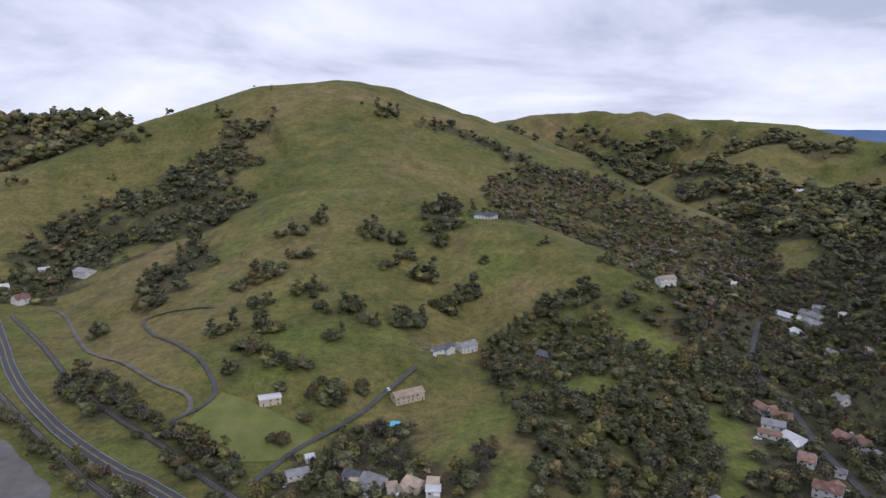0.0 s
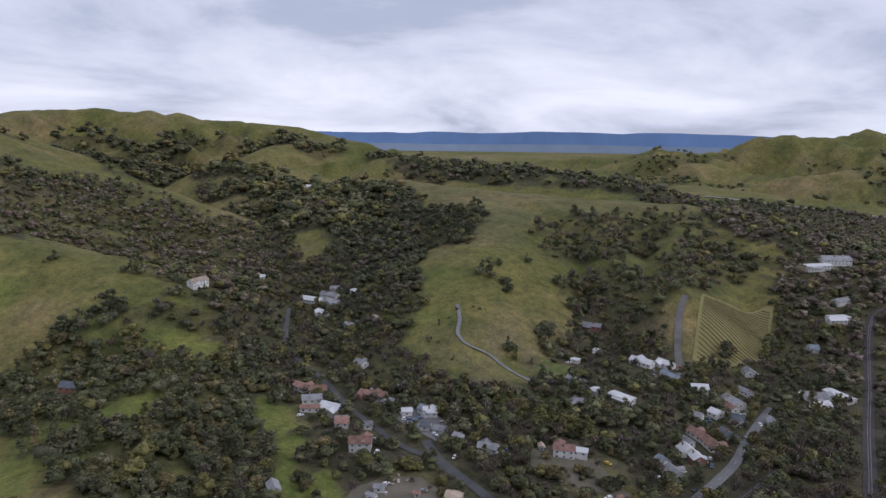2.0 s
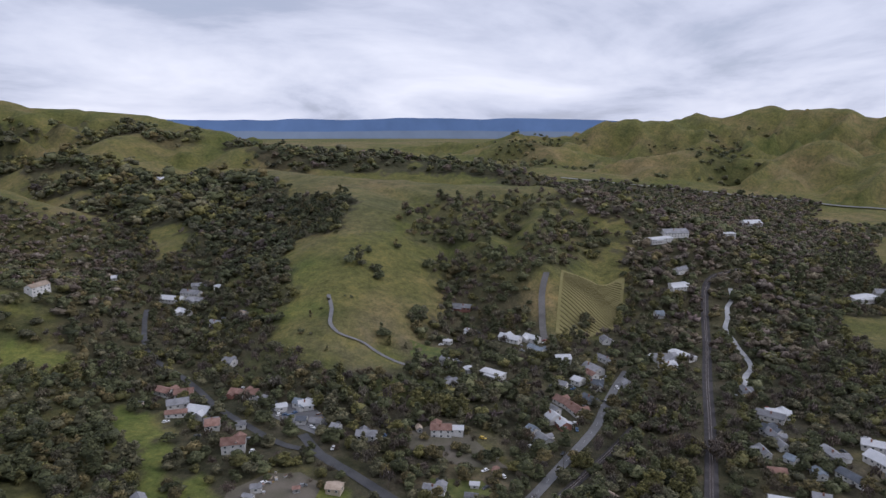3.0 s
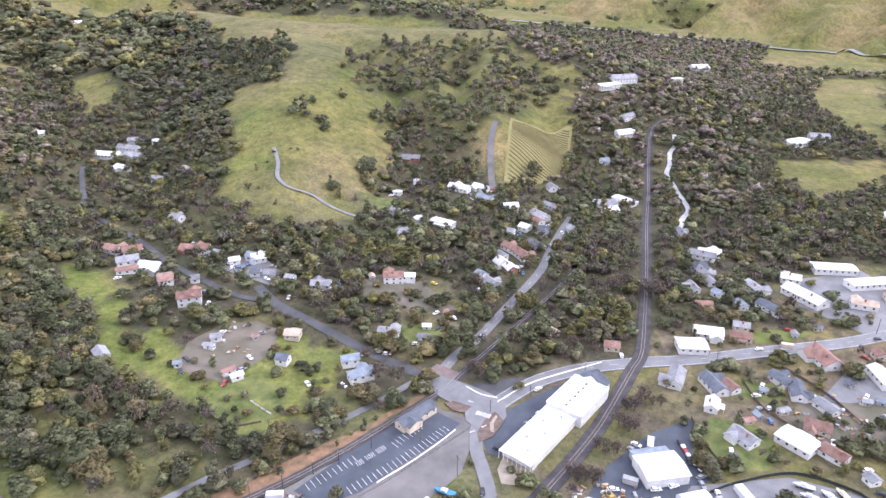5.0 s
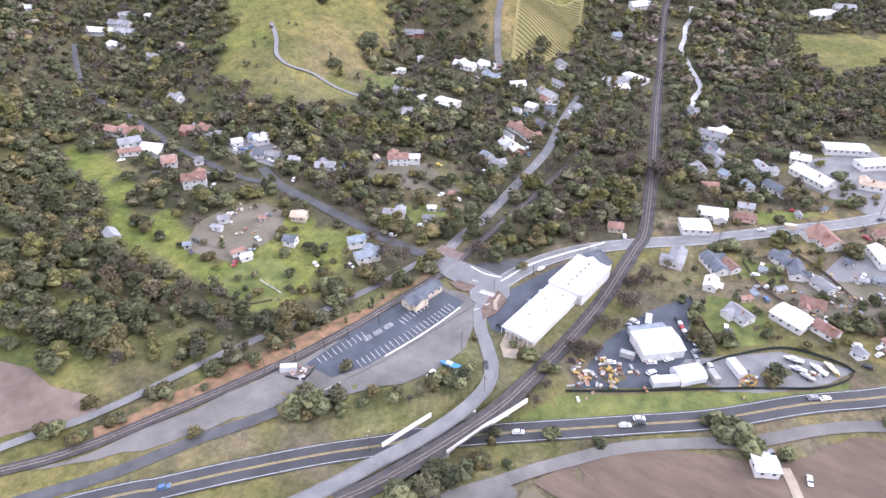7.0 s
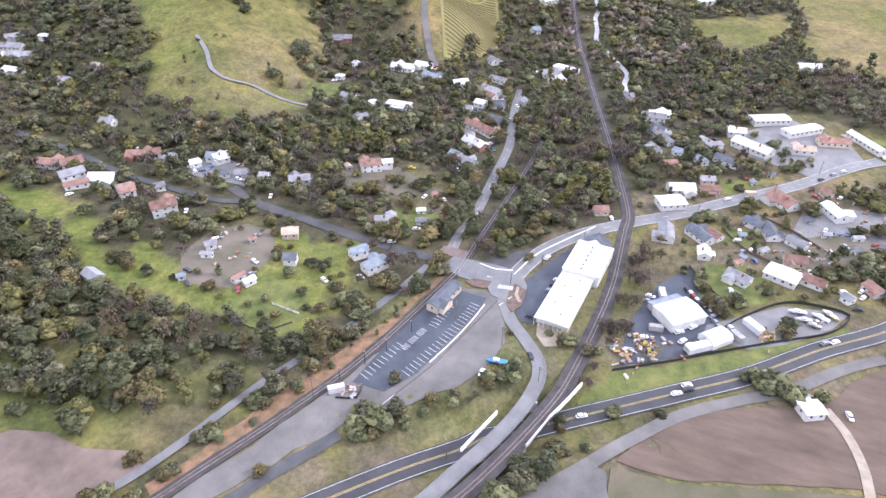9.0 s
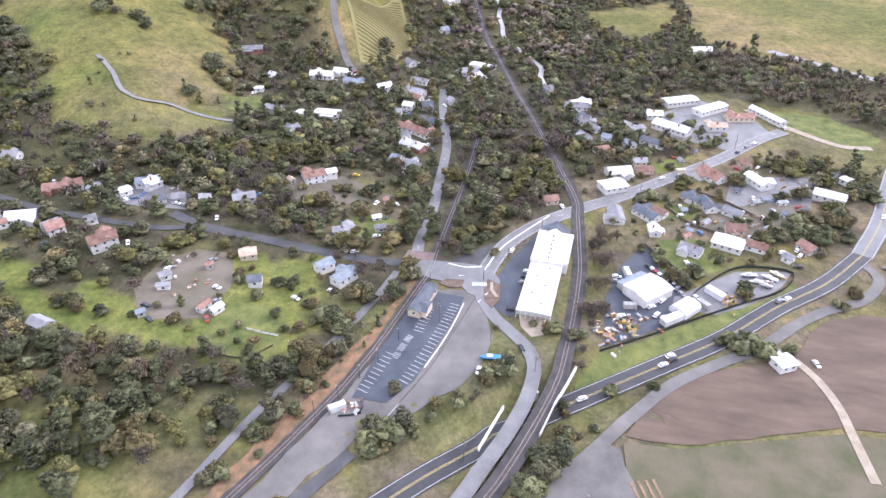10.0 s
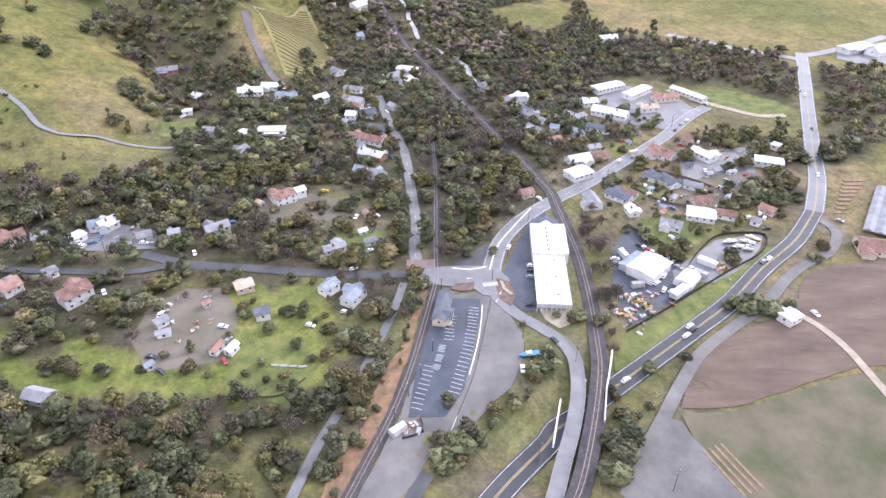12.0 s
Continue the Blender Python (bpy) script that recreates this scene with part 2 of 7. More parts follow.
    "wood_gully": [(-601, 1037), (-550, 1145), (-505, 1211), (-416, 1230), (-436, 1336), (-332, 1329), (-343, 1282), (-396, 1236), (-321, 1132), (-337, 1011), (-263, 965), (-302, 876), (-346, 867), (-386, 818), (-444, 815), (-460, 777), (-569, 817), (-590, 850)],
    "wood_gully_foot": [(-337, 846), (-285, 803), (-253, 690), (-262, 648), (-290, 604), (-324, 674), (-338, 773)],
    "wood_flank": [(84, 1134), (167, 1162), (246, 1320), (339, 1239), (395, 1091), (427, 945), (371, 766), (247, 530), (219, 548), (179, 582), (179, 663), (179, 945), (110, 806), (81, 798), (66, 1001)],
    "wood_rim": [(-50, 1334), (91, 1401), (189, 1246), (333, 1217), (222, 1185), (123, 1228), (51, 1298), (-38, 1314)],
    "wood_knob": [(-25, 830), (19, 859), (24, 764), (4, 741), (-23, 773)],
    "wood_knob_b": [(30, 831), (128, 1002), (107, 784), (68, 805), (32, 792)],
    "wood_oak": [(43, 560), (89, 565), (147, 552), (193, 476), (177, 403), (143, 344), (144, 294), (48, 287), (45, 333), (45, 426), (30, 497)],
    "wood_oak_edge": [(70, 573), (115, 598), (157, 575), (219, 548), (207, 525), (154, 541), (106, 546), (76, 540)],
    "wood_village": [(-105, 324), (-77, 367), (-53, 394), (-31, 393), (-1, 347), (23, 372), (36, 335), (48, 289), (-102, 313)],
    "wood_roadside": [(-291, 472), (-259, 461), (-196, 404), (-146, 360), (-108, 324), (-120, 313), (-173, 367), (-217, 401), (-273, 440)],
    "wood_railside": [(-236, 375), (-214, 375), (-149, 318), (-173, 313)],
    "wood_left_town": [(-569, 817), (-550, 856), (-429, 773), (-435, 745), (-458, 707), (-495, 706)],
    "wood_second": [(409, 1720), (613, 1996), (705, 1893), (624, 1491), (634, 1230), (630, 1096), (678, 919), (672, 822), (587, 743), (474, 816), (449, 899), (503, 1217), (507, 1505), (383, 1619)],
    "wood_second_top": [(633, 1972), (858, 1747), (956, 1485), (848, 1495), (723, 1564), (695, 1831)],
    "wood_tail": [(976, 1464), (1086, 1279), (1813, 1737), (1763, 1208), (1178, 749), (1073, 959), (942, 1149), (925, 1252)],
    "wood_east": [(857, 458), (1504, 561), (1679, 239), (576, 68), (515, 130), (691, 283), (787, 311), (837, 429)],
    "wood_badland": [(616, 550), (725, 573), (816, 548), (869, 483), (796, 383), (749, 308), (582, 307), (501, 277), (455, 337), (479, 369), (526, 445)],
    "wood_orchard": [(545, 691), (540, 585), (478, 509), (466, 582)],
    "wood_left_far": [(-1395, 1990), (-1253, 2154), (-1899, 4181), (-649, 1299), (-788, 1264), (-1225, 1725)],
    "wood_town": [(195, 544), (500, 1056), (468, 922), (393, 746), (417, 729), (357, 516), (318, 416), (292, 368), (298, 322), (321, 290), (382, 325), (460, 355), (549, 422), (506, 291), (489, 257), (545, 222), (698, 285), (739, 207), (844, 170), (1191, 113), (978, -41), (481, -45), (368, -20), (302, 59), (268, 101), (233, 127), (210, 145), (173, 157), (128, 167), (109, 178), (136, 242), (193, 376), (160, 404)],
    "wood_slope": [(135, 317), (138, 245), (123, 217), (135, 190), (160, 175), (206, 162), (215, 154), (205, 150), (160, 161), (124, 176), (95, 192), (86, 288)],
    "wood_creek": [(229, 162), (224, 185), (219, 201), (227, 218), (228, 262), (250, 365), (281, 379), (322, 302), (329, 235), (321, 165), (267, 157)],
    "wood_mid": [(255, 149), (335, 149), (431, 168), (428, 82), (333, 79), (302, 63), (271, 100), (248, 112), (233, 137)],
    "wood_east_road": [(390, -48), (378, -112), (303, -82), (259, -54), (271, -44), (326, -72), (361, -41)],
    "wood_east_near": [(521, -201), (503, -256), (357, -167), (325, -111), (417, -153)],
    "wood_north": [(637, 144), (637, -36), (554, -197), (418, -135), (481, -104), (483, -48), (487, 18), (428, 82), (478, 123)],
    "wood_verge": [(114, 145), (129, 126), (145, 111), (171, 97), (164, 93), (152, 96), (131, 117), (106, 138), (105, 145)],
    "wood_west_a": [(55, 213), (76, 195), (70, 190), (57, 196), (48, 201)],
    "wood_west_b": [(80, 201), (97, 203), (87, 187), (74, 186)],
    "wood_upper_east": [(748, 304), (1507, 429), (1432, 235), (1442, -24), (1095, -27), (984, 117), (759, 209)],
    "wood_canyon_e": [(728, 1244), (638, 897), (650, 823), (607, 756), (532, 776), (554, 702), (463, 588), (413, 535), (351, 481), (431, 656), (458, 789)],
    "wood_canyon_f": [(429, 555), (344, 431), (299, 400), (279, 357), (278, 428), (353, 560)],
    "wood_spur_w": [(536, 817), (612, 757), (628, 624), (476, 510), (454, 574), (381, 480), (318, 416), (357, 516), (417, 729), (472, 752)],
    "wood_farhill": [(2269, 1703), (2481, 1289), (2710, 921), (2949, 470), (2073, 317), (1856, 619), (1280, 800)],
    "wood_freeway": [(1221, 822), (1637, 761), (1721, 246), (1519, 214), (871, 447), (1148, 771)],
    "wood_oak_near": [(136, 394), (167, 381), (159, 347), (136, 290), (132, 259), (125, 234), (103, 206), (80, 201), (70, 236), (61, 255)],
    "wood_flank_top": [(119, 1190), (189, 1246), (339, 1239), (227, 1155), (143, 1129)],
    "wood_second_b": [(294, 2362), (497, 2112), (550, 2034), (681, 1916), (629, 1805), (424, 1663), (310, 1676), (160, 1617)],
    "wood_second_c": [(682, 1922), (871, 1655), (841, 1541), (756, 1708), (691, 1894)],
    "wood_second_d": [(611, 1794), (601, 1377), (609, 1140), (654, 1053), (646, 948), (541, 786), (474, 877), (454, 1006), (493, 1365)],
    "yard_mid": [(303, -4), (320, -30), (323, -60), (297, -54), (277, -20), (286, 0)],
    "yard_school": [(448, 13), (485, -20), (451, -56), (422, -63), (391, -27), (408, 9)],
    "yard_east": [(577, -252), (594, -311), (533, -291), (522, -253), (544, -235)],
    "yard_knoll": [(276, 245), (308, 232), (300, 211), (286, 177), (272, 195), (265, 212), (263, 230)],
    "yard_creek": [(248, 336), (261, 312), (252, 286), (236, 281), (234, 308), (235, 328)],
    "lawn_a": [(267, 29), (273, 10), (263, -3), (246, -1), (235, 13), (240, 30)],
    "lawn_b": [(307, 24), (311, 9), (296, 0), (292, 21)],
    "lawn_c": [(360, 29), (382, -5), (355, 11), (347, 24)],
    "lawn_d": [(249, 204), (267, 182), (256, 163), (245, 166), (239, 192)],
    "lawn_e": [(386, 336), (404, 308), (374, 299), (370, 321)],
    "wood_garden_a": [(310, 75), (390, -35), (326, -83), (259, -38), (243, -4), (262, 45), (295, 54)],
    "wood_garden_b": [(417, 83), (448, 13), (406, -32), (364, 12), (324, 59), (357, 75)],
    "wood_garden_c": [(170, 273), (200, 269), (211, 237), (215, 184), (174, 176), (144, 191), (140, 225), (150, 264)],
    "wood_garden_d": [(274, 241), (308, 232), (286, 164), (239, 166), (236, 203)],
    "wood_hedge_a": [(132, 71), (162, 29), (173, 13), (170, 12), (156, 31), (126, 70)],
    "wood_hedge_b": [(95, 89), (142, 74), (145, 70), (123, 73), (97, 79)],
    "wood_hedge_c": [(222, -30), (186, 7), (180, 7), (217, -34)],
    "lawn_f": [(175, 59), (189, 37), (203, 17), (217, -5), (231, -26), (242, -34), (234, -33), (215, -13), (194, 12), (175, 37), (162, 55), (154, 69), (161, 68)],
    "wood_garden_e": [(87, 186), (107, 179), (130, 173), (150, 166), (174, 159), (208, 152), (208, 150), (170, 155), (144, 162), (116, 171), (92, 177)],
    "wood_hedge_d": [(226, 69), (230, 62), (185, 63), (161, 69), (161, 73), (194, 67)],
    "wood_hedge_e": [(-302, 487), (-281, 486), (-163, 386), (-111, 349), (-118, 331), (-146, 343), (-219, 404), (-268, 435)],
    "wood_hedge_f": [(-248, 386), (-224, 379), (-143, 319), (-171, 317), (-221, 347)],
    "wood_hedge_g": [(-334, 464), (-288, 420), (-235, 367), (-178, 317), (-196, 317), (-244, 360), (-300, 415)],
    "lawn_g": [(-169, 391), (-152, 423), (-114, 406), (-85, 390), (-77, 367), (-101, 355), (-128, 355)],
}
# ---- end plan ----


# ---- materials ----
def shader(name, rough=0.9, metal=0.0, spec=0.3):
    m = bpy.data.materials.new(name)
    m.use_nodes = True
    b = m.node_tree.nodes["Principled BSDF"]
    b.inputs["Roughness"].default_value, b.inputs["Metallic"].default_value = rough, metal
    b.inputs["Specular IOR Level"].default_value = spec
    return m, m.node_tree.nodes, m.node_tree.links, b


def noise_node(N, L, scale, detail=6, rough=0.6, vector=None):
    n = N.new("ShaderNodeTexNoise")
    n.inputs["Scale"].default_value, n.inputs["Detail"].default_value, n.inputs["Roughness"].default_value = scale, detail, rough
    if vector is None:
        g = N.new("ShaderNodeNewGeometry")
        vector = g.outputs["Position"]
    L.new(vector, n.inputs["Vector"])
    return n


def ramp_node(N, L, src, stops):
    r = N.new("ShaderNodeValToRGB")
    e = r.color_ramp.elements
    e[0].position, e[0].color = stops[0][0], (*stops[0][1], 1)
    e[1].position, e[1].color = stops[-1][0], (*stops[-1][1], 1)
    for p, c in stops[1:-1]:
        e.new(p).color = (*c, 1)
    L.new(src, r.inputs[0])
    return r


def mix_node(N, L, fac, a, b, mode="MIX"):
    m = N.new("ShaderNodeMix")
    m.data_type, m.blend_type = "RGBA", mode
    if isinstance(fac, float):
        m.inputs["Factor"].default_value = fac
    else:
        L.new(fac, m.inputs["Factor"])
    for key, v in (("A", a), ("B", b)):
        if isinstance(v, tuple):
            m.inputs[key].default_value = (*v, 1)
        else:
            L.new(v, m.inputs[key])
    return m.outputs["Result"]


def bump(N, L, b, src, strength, distance):
    n = N.new("ShaderNodeBump")
    n.inputs["Strength"].default_value, n.inputs["Distance"].default_value = strength, distance
    L.new(src, n.inputs["Height"])
    L.new(n.outputs[0], b.inputs["Normal"])


def mottled(name, dark, light, scale, rough=0.9, fine=4.0, bump_d=0.05, spec=0.3, random_mix=0.0, metal=0.0, rows=None):
    """A surface of two tones in large stains, with fine grain and slight relief."""
    m, N, L, b = shader(name, rough, metal, spec)
    vector = None
    if rows is not None:
        g, turn = N.new("ShaderNodeNewGeometry"), N.new("ShaderNodeMapping")
        turn.inputs["Rotation"].default_value, turn.inputs["Scale"].default_value = (0, 0, radians(rows)), (3.5, 1.0, 1.0)
        L.new(g.outputs["Position"], turn.inputs["Vector"])
        vector = turn.outputs[0]
    big, small = noise_node(N, L, scale, 7, 0.62, vector), noise_node(N, L, fine, 3, 0.7)
    col = ramp_node(N, L, big.outputs["Fac"], [(0.32, dark), (0.68, light)]).outputs[0]
    grain = ramp_node(N, L, small.outputs["Fac"], [(0.25, (0.78, 0.78, 0.78)), (0.75, (1.18, 1.18, 1.18))]).outputs[0]
    col = mix_node(N, L, 1.0, col, grain, "MULTIPLY")
    if random_mix:
        info = N.new("ShaderNodeObjectInfo")
        tone = ramp_node(N, L, info.outputs["Random"], [(0, (1 - random_mix,) * 3), (1, (1 + random_mix,) * 3)]).outputs[0]
        col = mix_node(N, L, 1.0, col, tone, "MULTIPLY")
    L.new(col, b.inputs["Base Color"])
    bump(N, L, b, small.outputs["Fac"], 0.5, bump_d)
    return m


def ground_material():
    """Winter grass: green in the hollows, straw-olive on dry slopes; bare soil and leaf litter by land cover."""
    m, N, L, b = shader("grass_land", 0.95, 0, 0.15)
    broad, mid, fine = noise_node(N, L, 0.0045, 6, 0.6), noise_node(N, L, 0.03, 7, 0.65), noise_node(N, L, 0.45, 5, 0.7)
    green = ramp_node(N, L, broad.outputs["Fac"], [(0.34, (0.099, 0.112, 0.034)), (0.5, (0.146, 0.141, 0.050)), (0.64, (0.198, 0.162, 0.078))]).outputs[0]
    patchy = ramp_node(N, L, mid.outputs["Fac"], [(0.3, (0.66, 0.72, 0.66)), (0.7, (1.30, 1.20, 1.15))]).outputs[0]
    grass = mix_node(N, L, 1.0, green, patchy, "MULTIPLY")
    cover = N.new("ShaderNodeVertexColor"); cover.layer_name = "cover"
    parts = N.new("ShaderNodeSeparateColor"); L.new(cover.outputs[0], parts.inputs[0])
    soil = ramp_node(N, L, mid.outputs["Fac"], [(0.3, (0.085, 0.068, 0.052)), (0.7, (0.18, 0.15, 0.118))]).outputs[0]
    litter = ramp_node(N, L, mid.outputs["Fac"], [(0.3, (0.038, 0.040, 0.024)), (0.7, (0.095, 0.085, 0.056))]).outputs[0]
    lush = ramp_node(N, L, mid.outputs["Fac"], [(0.3, (0.086, 0.138, 0.028)), (0.7, (0.190, 0.205, 0.052))]).outputs[0]
    col = mix_node(N, L, parts.outputs[0], grass, soil)
    col = mix_node(N, L, parts.outputs[1], col, litter)
    col = mix_node(N, L, parts.outputs[2], col, lush)
    tufts = noise_node(N, L, 0.13, 8, 0.72)
    wear = ramp_node(N, L, tufts.outputs["Fac"], [(0.34, (0.62, 0.66, 0.60)), (0.5, (1.0, 1.0, 1.0)), (0.66, (1.36, 1.24, 1.16))]).outputs[0]
    col = mix_node(N, L, 1.0, col, wear, "MULTIPLY")
    grain = ramp_node(N, L, fine.outputs["Fac"], [(0.25, (0.62, 0.62, 0.62)), (0.75, (1.32, 1.32, 1.32))]).outputs[0]
    L.new(mix_node(N, L, 1.0, col, grain, "MULTIPLY"), b.inputs["Base Color"])
    bump(N, L, b, tufts.outputs["Fac"], 0.7, 2.2)
    return m


def leaf_material(name, low, high, dry):
    """Foliage: each clump its own tone, each tree its own hue through the tree tint."""
    m, N, L, b = shader(name, 0.75, 0, 0.2)
    g = N.new("ShaderNodeNewGeometry")
    clump = ramp_node(N, L, g.outputs["Random Per Island"], [(0, low), (0.85, high), (1, dry)]).outputs[0]
    tint = N.new("ShaderNodeVertexColor"); tint.layer_name = "tint"
    info = N.new("ShaderNodeObjectInfo")
    tone = ramp_node(N, L, info.outputs["Random"], [(0, (0.78, 0.80, 0.8)), (1, (1.2, 1.17, 1.05))]).outputs[0]
    col = mix_node(N, L, 1.0, clump, tint.outputs[0], "MULTIPLY")
    col = mix_node(N, L, 1.0, col, tone, "MULTIPLY")
    fine = noise_node(N, L, 1.6, 3, 0.7)
    grain = ramp_node(N, L, fine.outputs["Fac"], [(0.3, (0.55, 0.55, 0.55)), (0.7, (1.45, 1.45, 1.4))]).outputs[0]
    L.new(mix_node(N, L, 1.0, col, grain, "MULTIPLY"), b.inputs["Base Color"])
    bump(N, L, b, fine.outputs["Fac"], 0.9, 0.5)
    return m


def plain(name, colour, rough=0.6, metal=0.0, spec=0.4):
    return mottled(name, tuple(c * 0.88 for c in colour), tuple(min(c * 1.1, 0.95) for c in colour), 0.5, rough, 6.0, 0.01, spec, 0.0, metal)


MAT = {
    "land": ground_material(),
    "asphalt": mottled("asphalt", (0.052, 0.052, 0.055), (0.092, 0.092, 0.095), 0.12, 0.68, spec=0.35),
    "new_asphalt": mottled("dark_asphalt", (0.035, 0.042, 0.056), (0.07, 0.08, 0.098), 0.08, 0.6, spec=0.4),
    "highway": mottled("highway_asphalt", (0.030, 0.031, 0.035), (0.058, 0.058, 0.062), 0.09, 0.6, spec=0.4),
    # smoother wet asphalt; its paler base colour stands in for sky glare
    "wet": mottled("wet_asphalt", (0.085, 0.085, 0.088), (0.165, 0.165, 0.168), 0.05, 0.28, spec=0.5),
    "galvanised": plain("galvanised_steel", (0.30, 0.30, 0.31), 0.5, 0.6),
    "pink_dirt": mottled("pinkish_dirt", (0.115, 0.088, 0.072), (0.215, 0.165, 0.138), 0.07),
    "sleeper": mottled("sleepers", (0.045, 0.036, 0.032), (0.12, 0.10, 0.092), 0.9),
    "street": mottled("worn_asphalt", (0.115, 0.115, 0.117), (0.20, 0.196, 0.195), 0.10, 0.5, spec=0.5),
    "gravel": mottled("gravel", (0.10, 0.096, 0.091), (0.185, 0.173, 0.163), 0.06),
    "ballast": mottled("track_ballast", (0.040, 0.036, 0.037), (0.084, 0.077, 0.078), 0.2),
    "soil": mottled("ploughed_soil", (0.082, 0.060, 0.044), (0.158, 0.116, 0.088), 0.03, rows=0),
    "dirt": mottled("brown_dirt", (0.085, 0.082, 0.05), (0.175, 0.15, 0.12), 0.05),
    "pasture": mottled("thin_pasture", (0.062, 0.072, 0.030), (0.150, 0.124, 0.088), 0.045),
    "orange": mottled("orange_earth", (0.10, 0.085, 0.048), (0.30, 0.168, 0.10), 0.22),
    "lush": mottled("lush_grass", (0.058, 0.085, 0.024), (0.175, 0.178, 0.056), 0.13, 0.95, 1.2, 0.3),
    "verge": mottled("verge_grass", (0.105, 0.135, 0.030), (0.19, 0.19, 0.062), 0.06, 0.95, 2.0, 0.2),
    "straw": mottled("yellow_grass", (0.19, 0.17, 0.065), (0.27, 0.235, 0.10), 0.04),
    "path": mottled("pale_path", (0.25, 0.21, 0.155), (0.37, 0.315, 0.25), 0.3),
    "mulch": mottled("mulch", (0.085, 0.06, 0.05), (0.17, 0.125, 0.10), 0.4),
    "water": mottled("river_stones", (0.22, 0.22, 0.22), (0.6, 0.6, 0.6), 0.05, 0.35),
    "line": plain("road_paint", (0.55, 0.55, 0.54), 0.7),
    "yellow": plain("yellow_paint", (0.40, 0.31, 0.13), 0.7),
    "concrete": mottled("concrete", (0.42, 0.41, 0.40), (0.62, 0.60, 0.58), 0.2, 0.85),
    "white": mottled("white_membrane", (0.48, 0.49, 0.505), (0.62, 0.62, 0.63), 0.15, 0.6),
    "bark": mottled("bark", (0.07, 0.055, 0.042), (0.16, 0.13, 0.105), 1.5),
    "oak": leaf_material("oak_leaves", (0.053, 0.056, 0.036), (0.143, 0.141, 0.083), (0.21, 0.196, 0.124)),
    "bush": leaf_material("bush_leaves", (0.050, 0.062, 0.028), (0.125, 0.135, 0.060), (0.195, 0.178, 0.085)),
    "bare": leaf_material("bare_twigs", (0.085, 0.073, 0.062), (0.175, 0.152, 0.13), (0.27, 0.245, 0.215)),
    "steel": plain("rail_steel", (0.33, 0.31, 0.30), 0.4, 0.8),
}

# ---- land ----
def inside(poly, x, y):
    """Which of the places lie in the outline."""
    x, y = np.asarray(x, float), np.asarray(y, float)
    hit = np.zeros(x.shape, bool)
    for (ax, ay), (bx, by) in zip(poly, poly[1:] + poly[:1]):
        if ay != by:
            cross = (ay > y) != (by > y)
            hit ^= cross & (x < (bx - ax) * (y - ay) / (by - ay) + ax)
    return hit


def ragged_places(x, y, amount=8.0):
    """The places shifted about a little, so that outlines tested with them come out uneven."""
    x, y = np.asarray(x, float), np.asarray(y, float)
    far = amount * (1 + np.hypot(x, y) / 700)
    return x + far * wobble(x, y, 34, 41), y + far * wobble(x, y, 34, 42)


def mesh_object(name, verts, faces, material, smooth=False, parent=None):
    me = bpy.data.meshes.new(name)
    me.from_pydata([tuple(v) for v in verts], [], [tuple(f) for f in faces])
    if material:
        me.materials.append(material)
    if smooth:
        me.polygons.foreach_set("use_smooth", [True] * len(me.polygons))
    me.update()
    ob = new(name, me)
    if parent is not None:
        ob.parent = parent
    return ob


def graded(lo, near_lo, near_hi, hi, step, grow):
    """Lines of a grid: even in the near stretch, wider and wider beyond it."""
    mid = list(np.arange(near_lo, near_hi + 0.1, step))
    a, s = [], step
    while (a[-1] if a else near_lo) > lo:
        s *= grow
        a.append((a[-1] if a else near_lo) - s)
    b, s = [], step
    while (b[-1] if b else near_hi) < hi:
        s *= grow
        b.append((b[-1] if b else near_hi) + s)
    return np.array(a[::-1] + mid + b)


def to_line(points, x, y):
    return along([(px, py, 0) for px, py in points], x, y)[0]


WOODS = [k for k in PLAN if k.startswith("wood_")]
CLEAR = [k for k in PLAN if k.startswith(("clear_", "glade_", "lot_", "field_brown", "field_green", "paddock", "vineyard", "school_field", "bright_lot", "yard_", "lawn_", "cutting", "field_rows", "dirt_oak"))]


# woods broken up by open grass: size of the gaps, a seed, and how much stays open
WOOD_GAPS = {"wood_second_top": (300, 61, 0.08), "wood_second_b": (340, 62, -0.02), "wood_second_c": (260, 63, -0.1), "wood_second": (330, 64, -0.2), "wood_farhill": (330, 31, 0.22),
             "wood_badland": (85, 65, -0.28), "wood_flank": (120, 66, -0.5), "wood_gully": (110, 67, -0.42), "wood_gully_foot": (70, 68, -0.3), "wood_oak": (60, 69, -0.5), "wood_slope": (34, 70, -0.5),
             "wood_knob_b": (60, 71, -0.2), "wood_second_d": (260, 72, -0.25), "wood_tail": (240, 73, -0.4), "wood_rim": (90, 74, -0.2)}


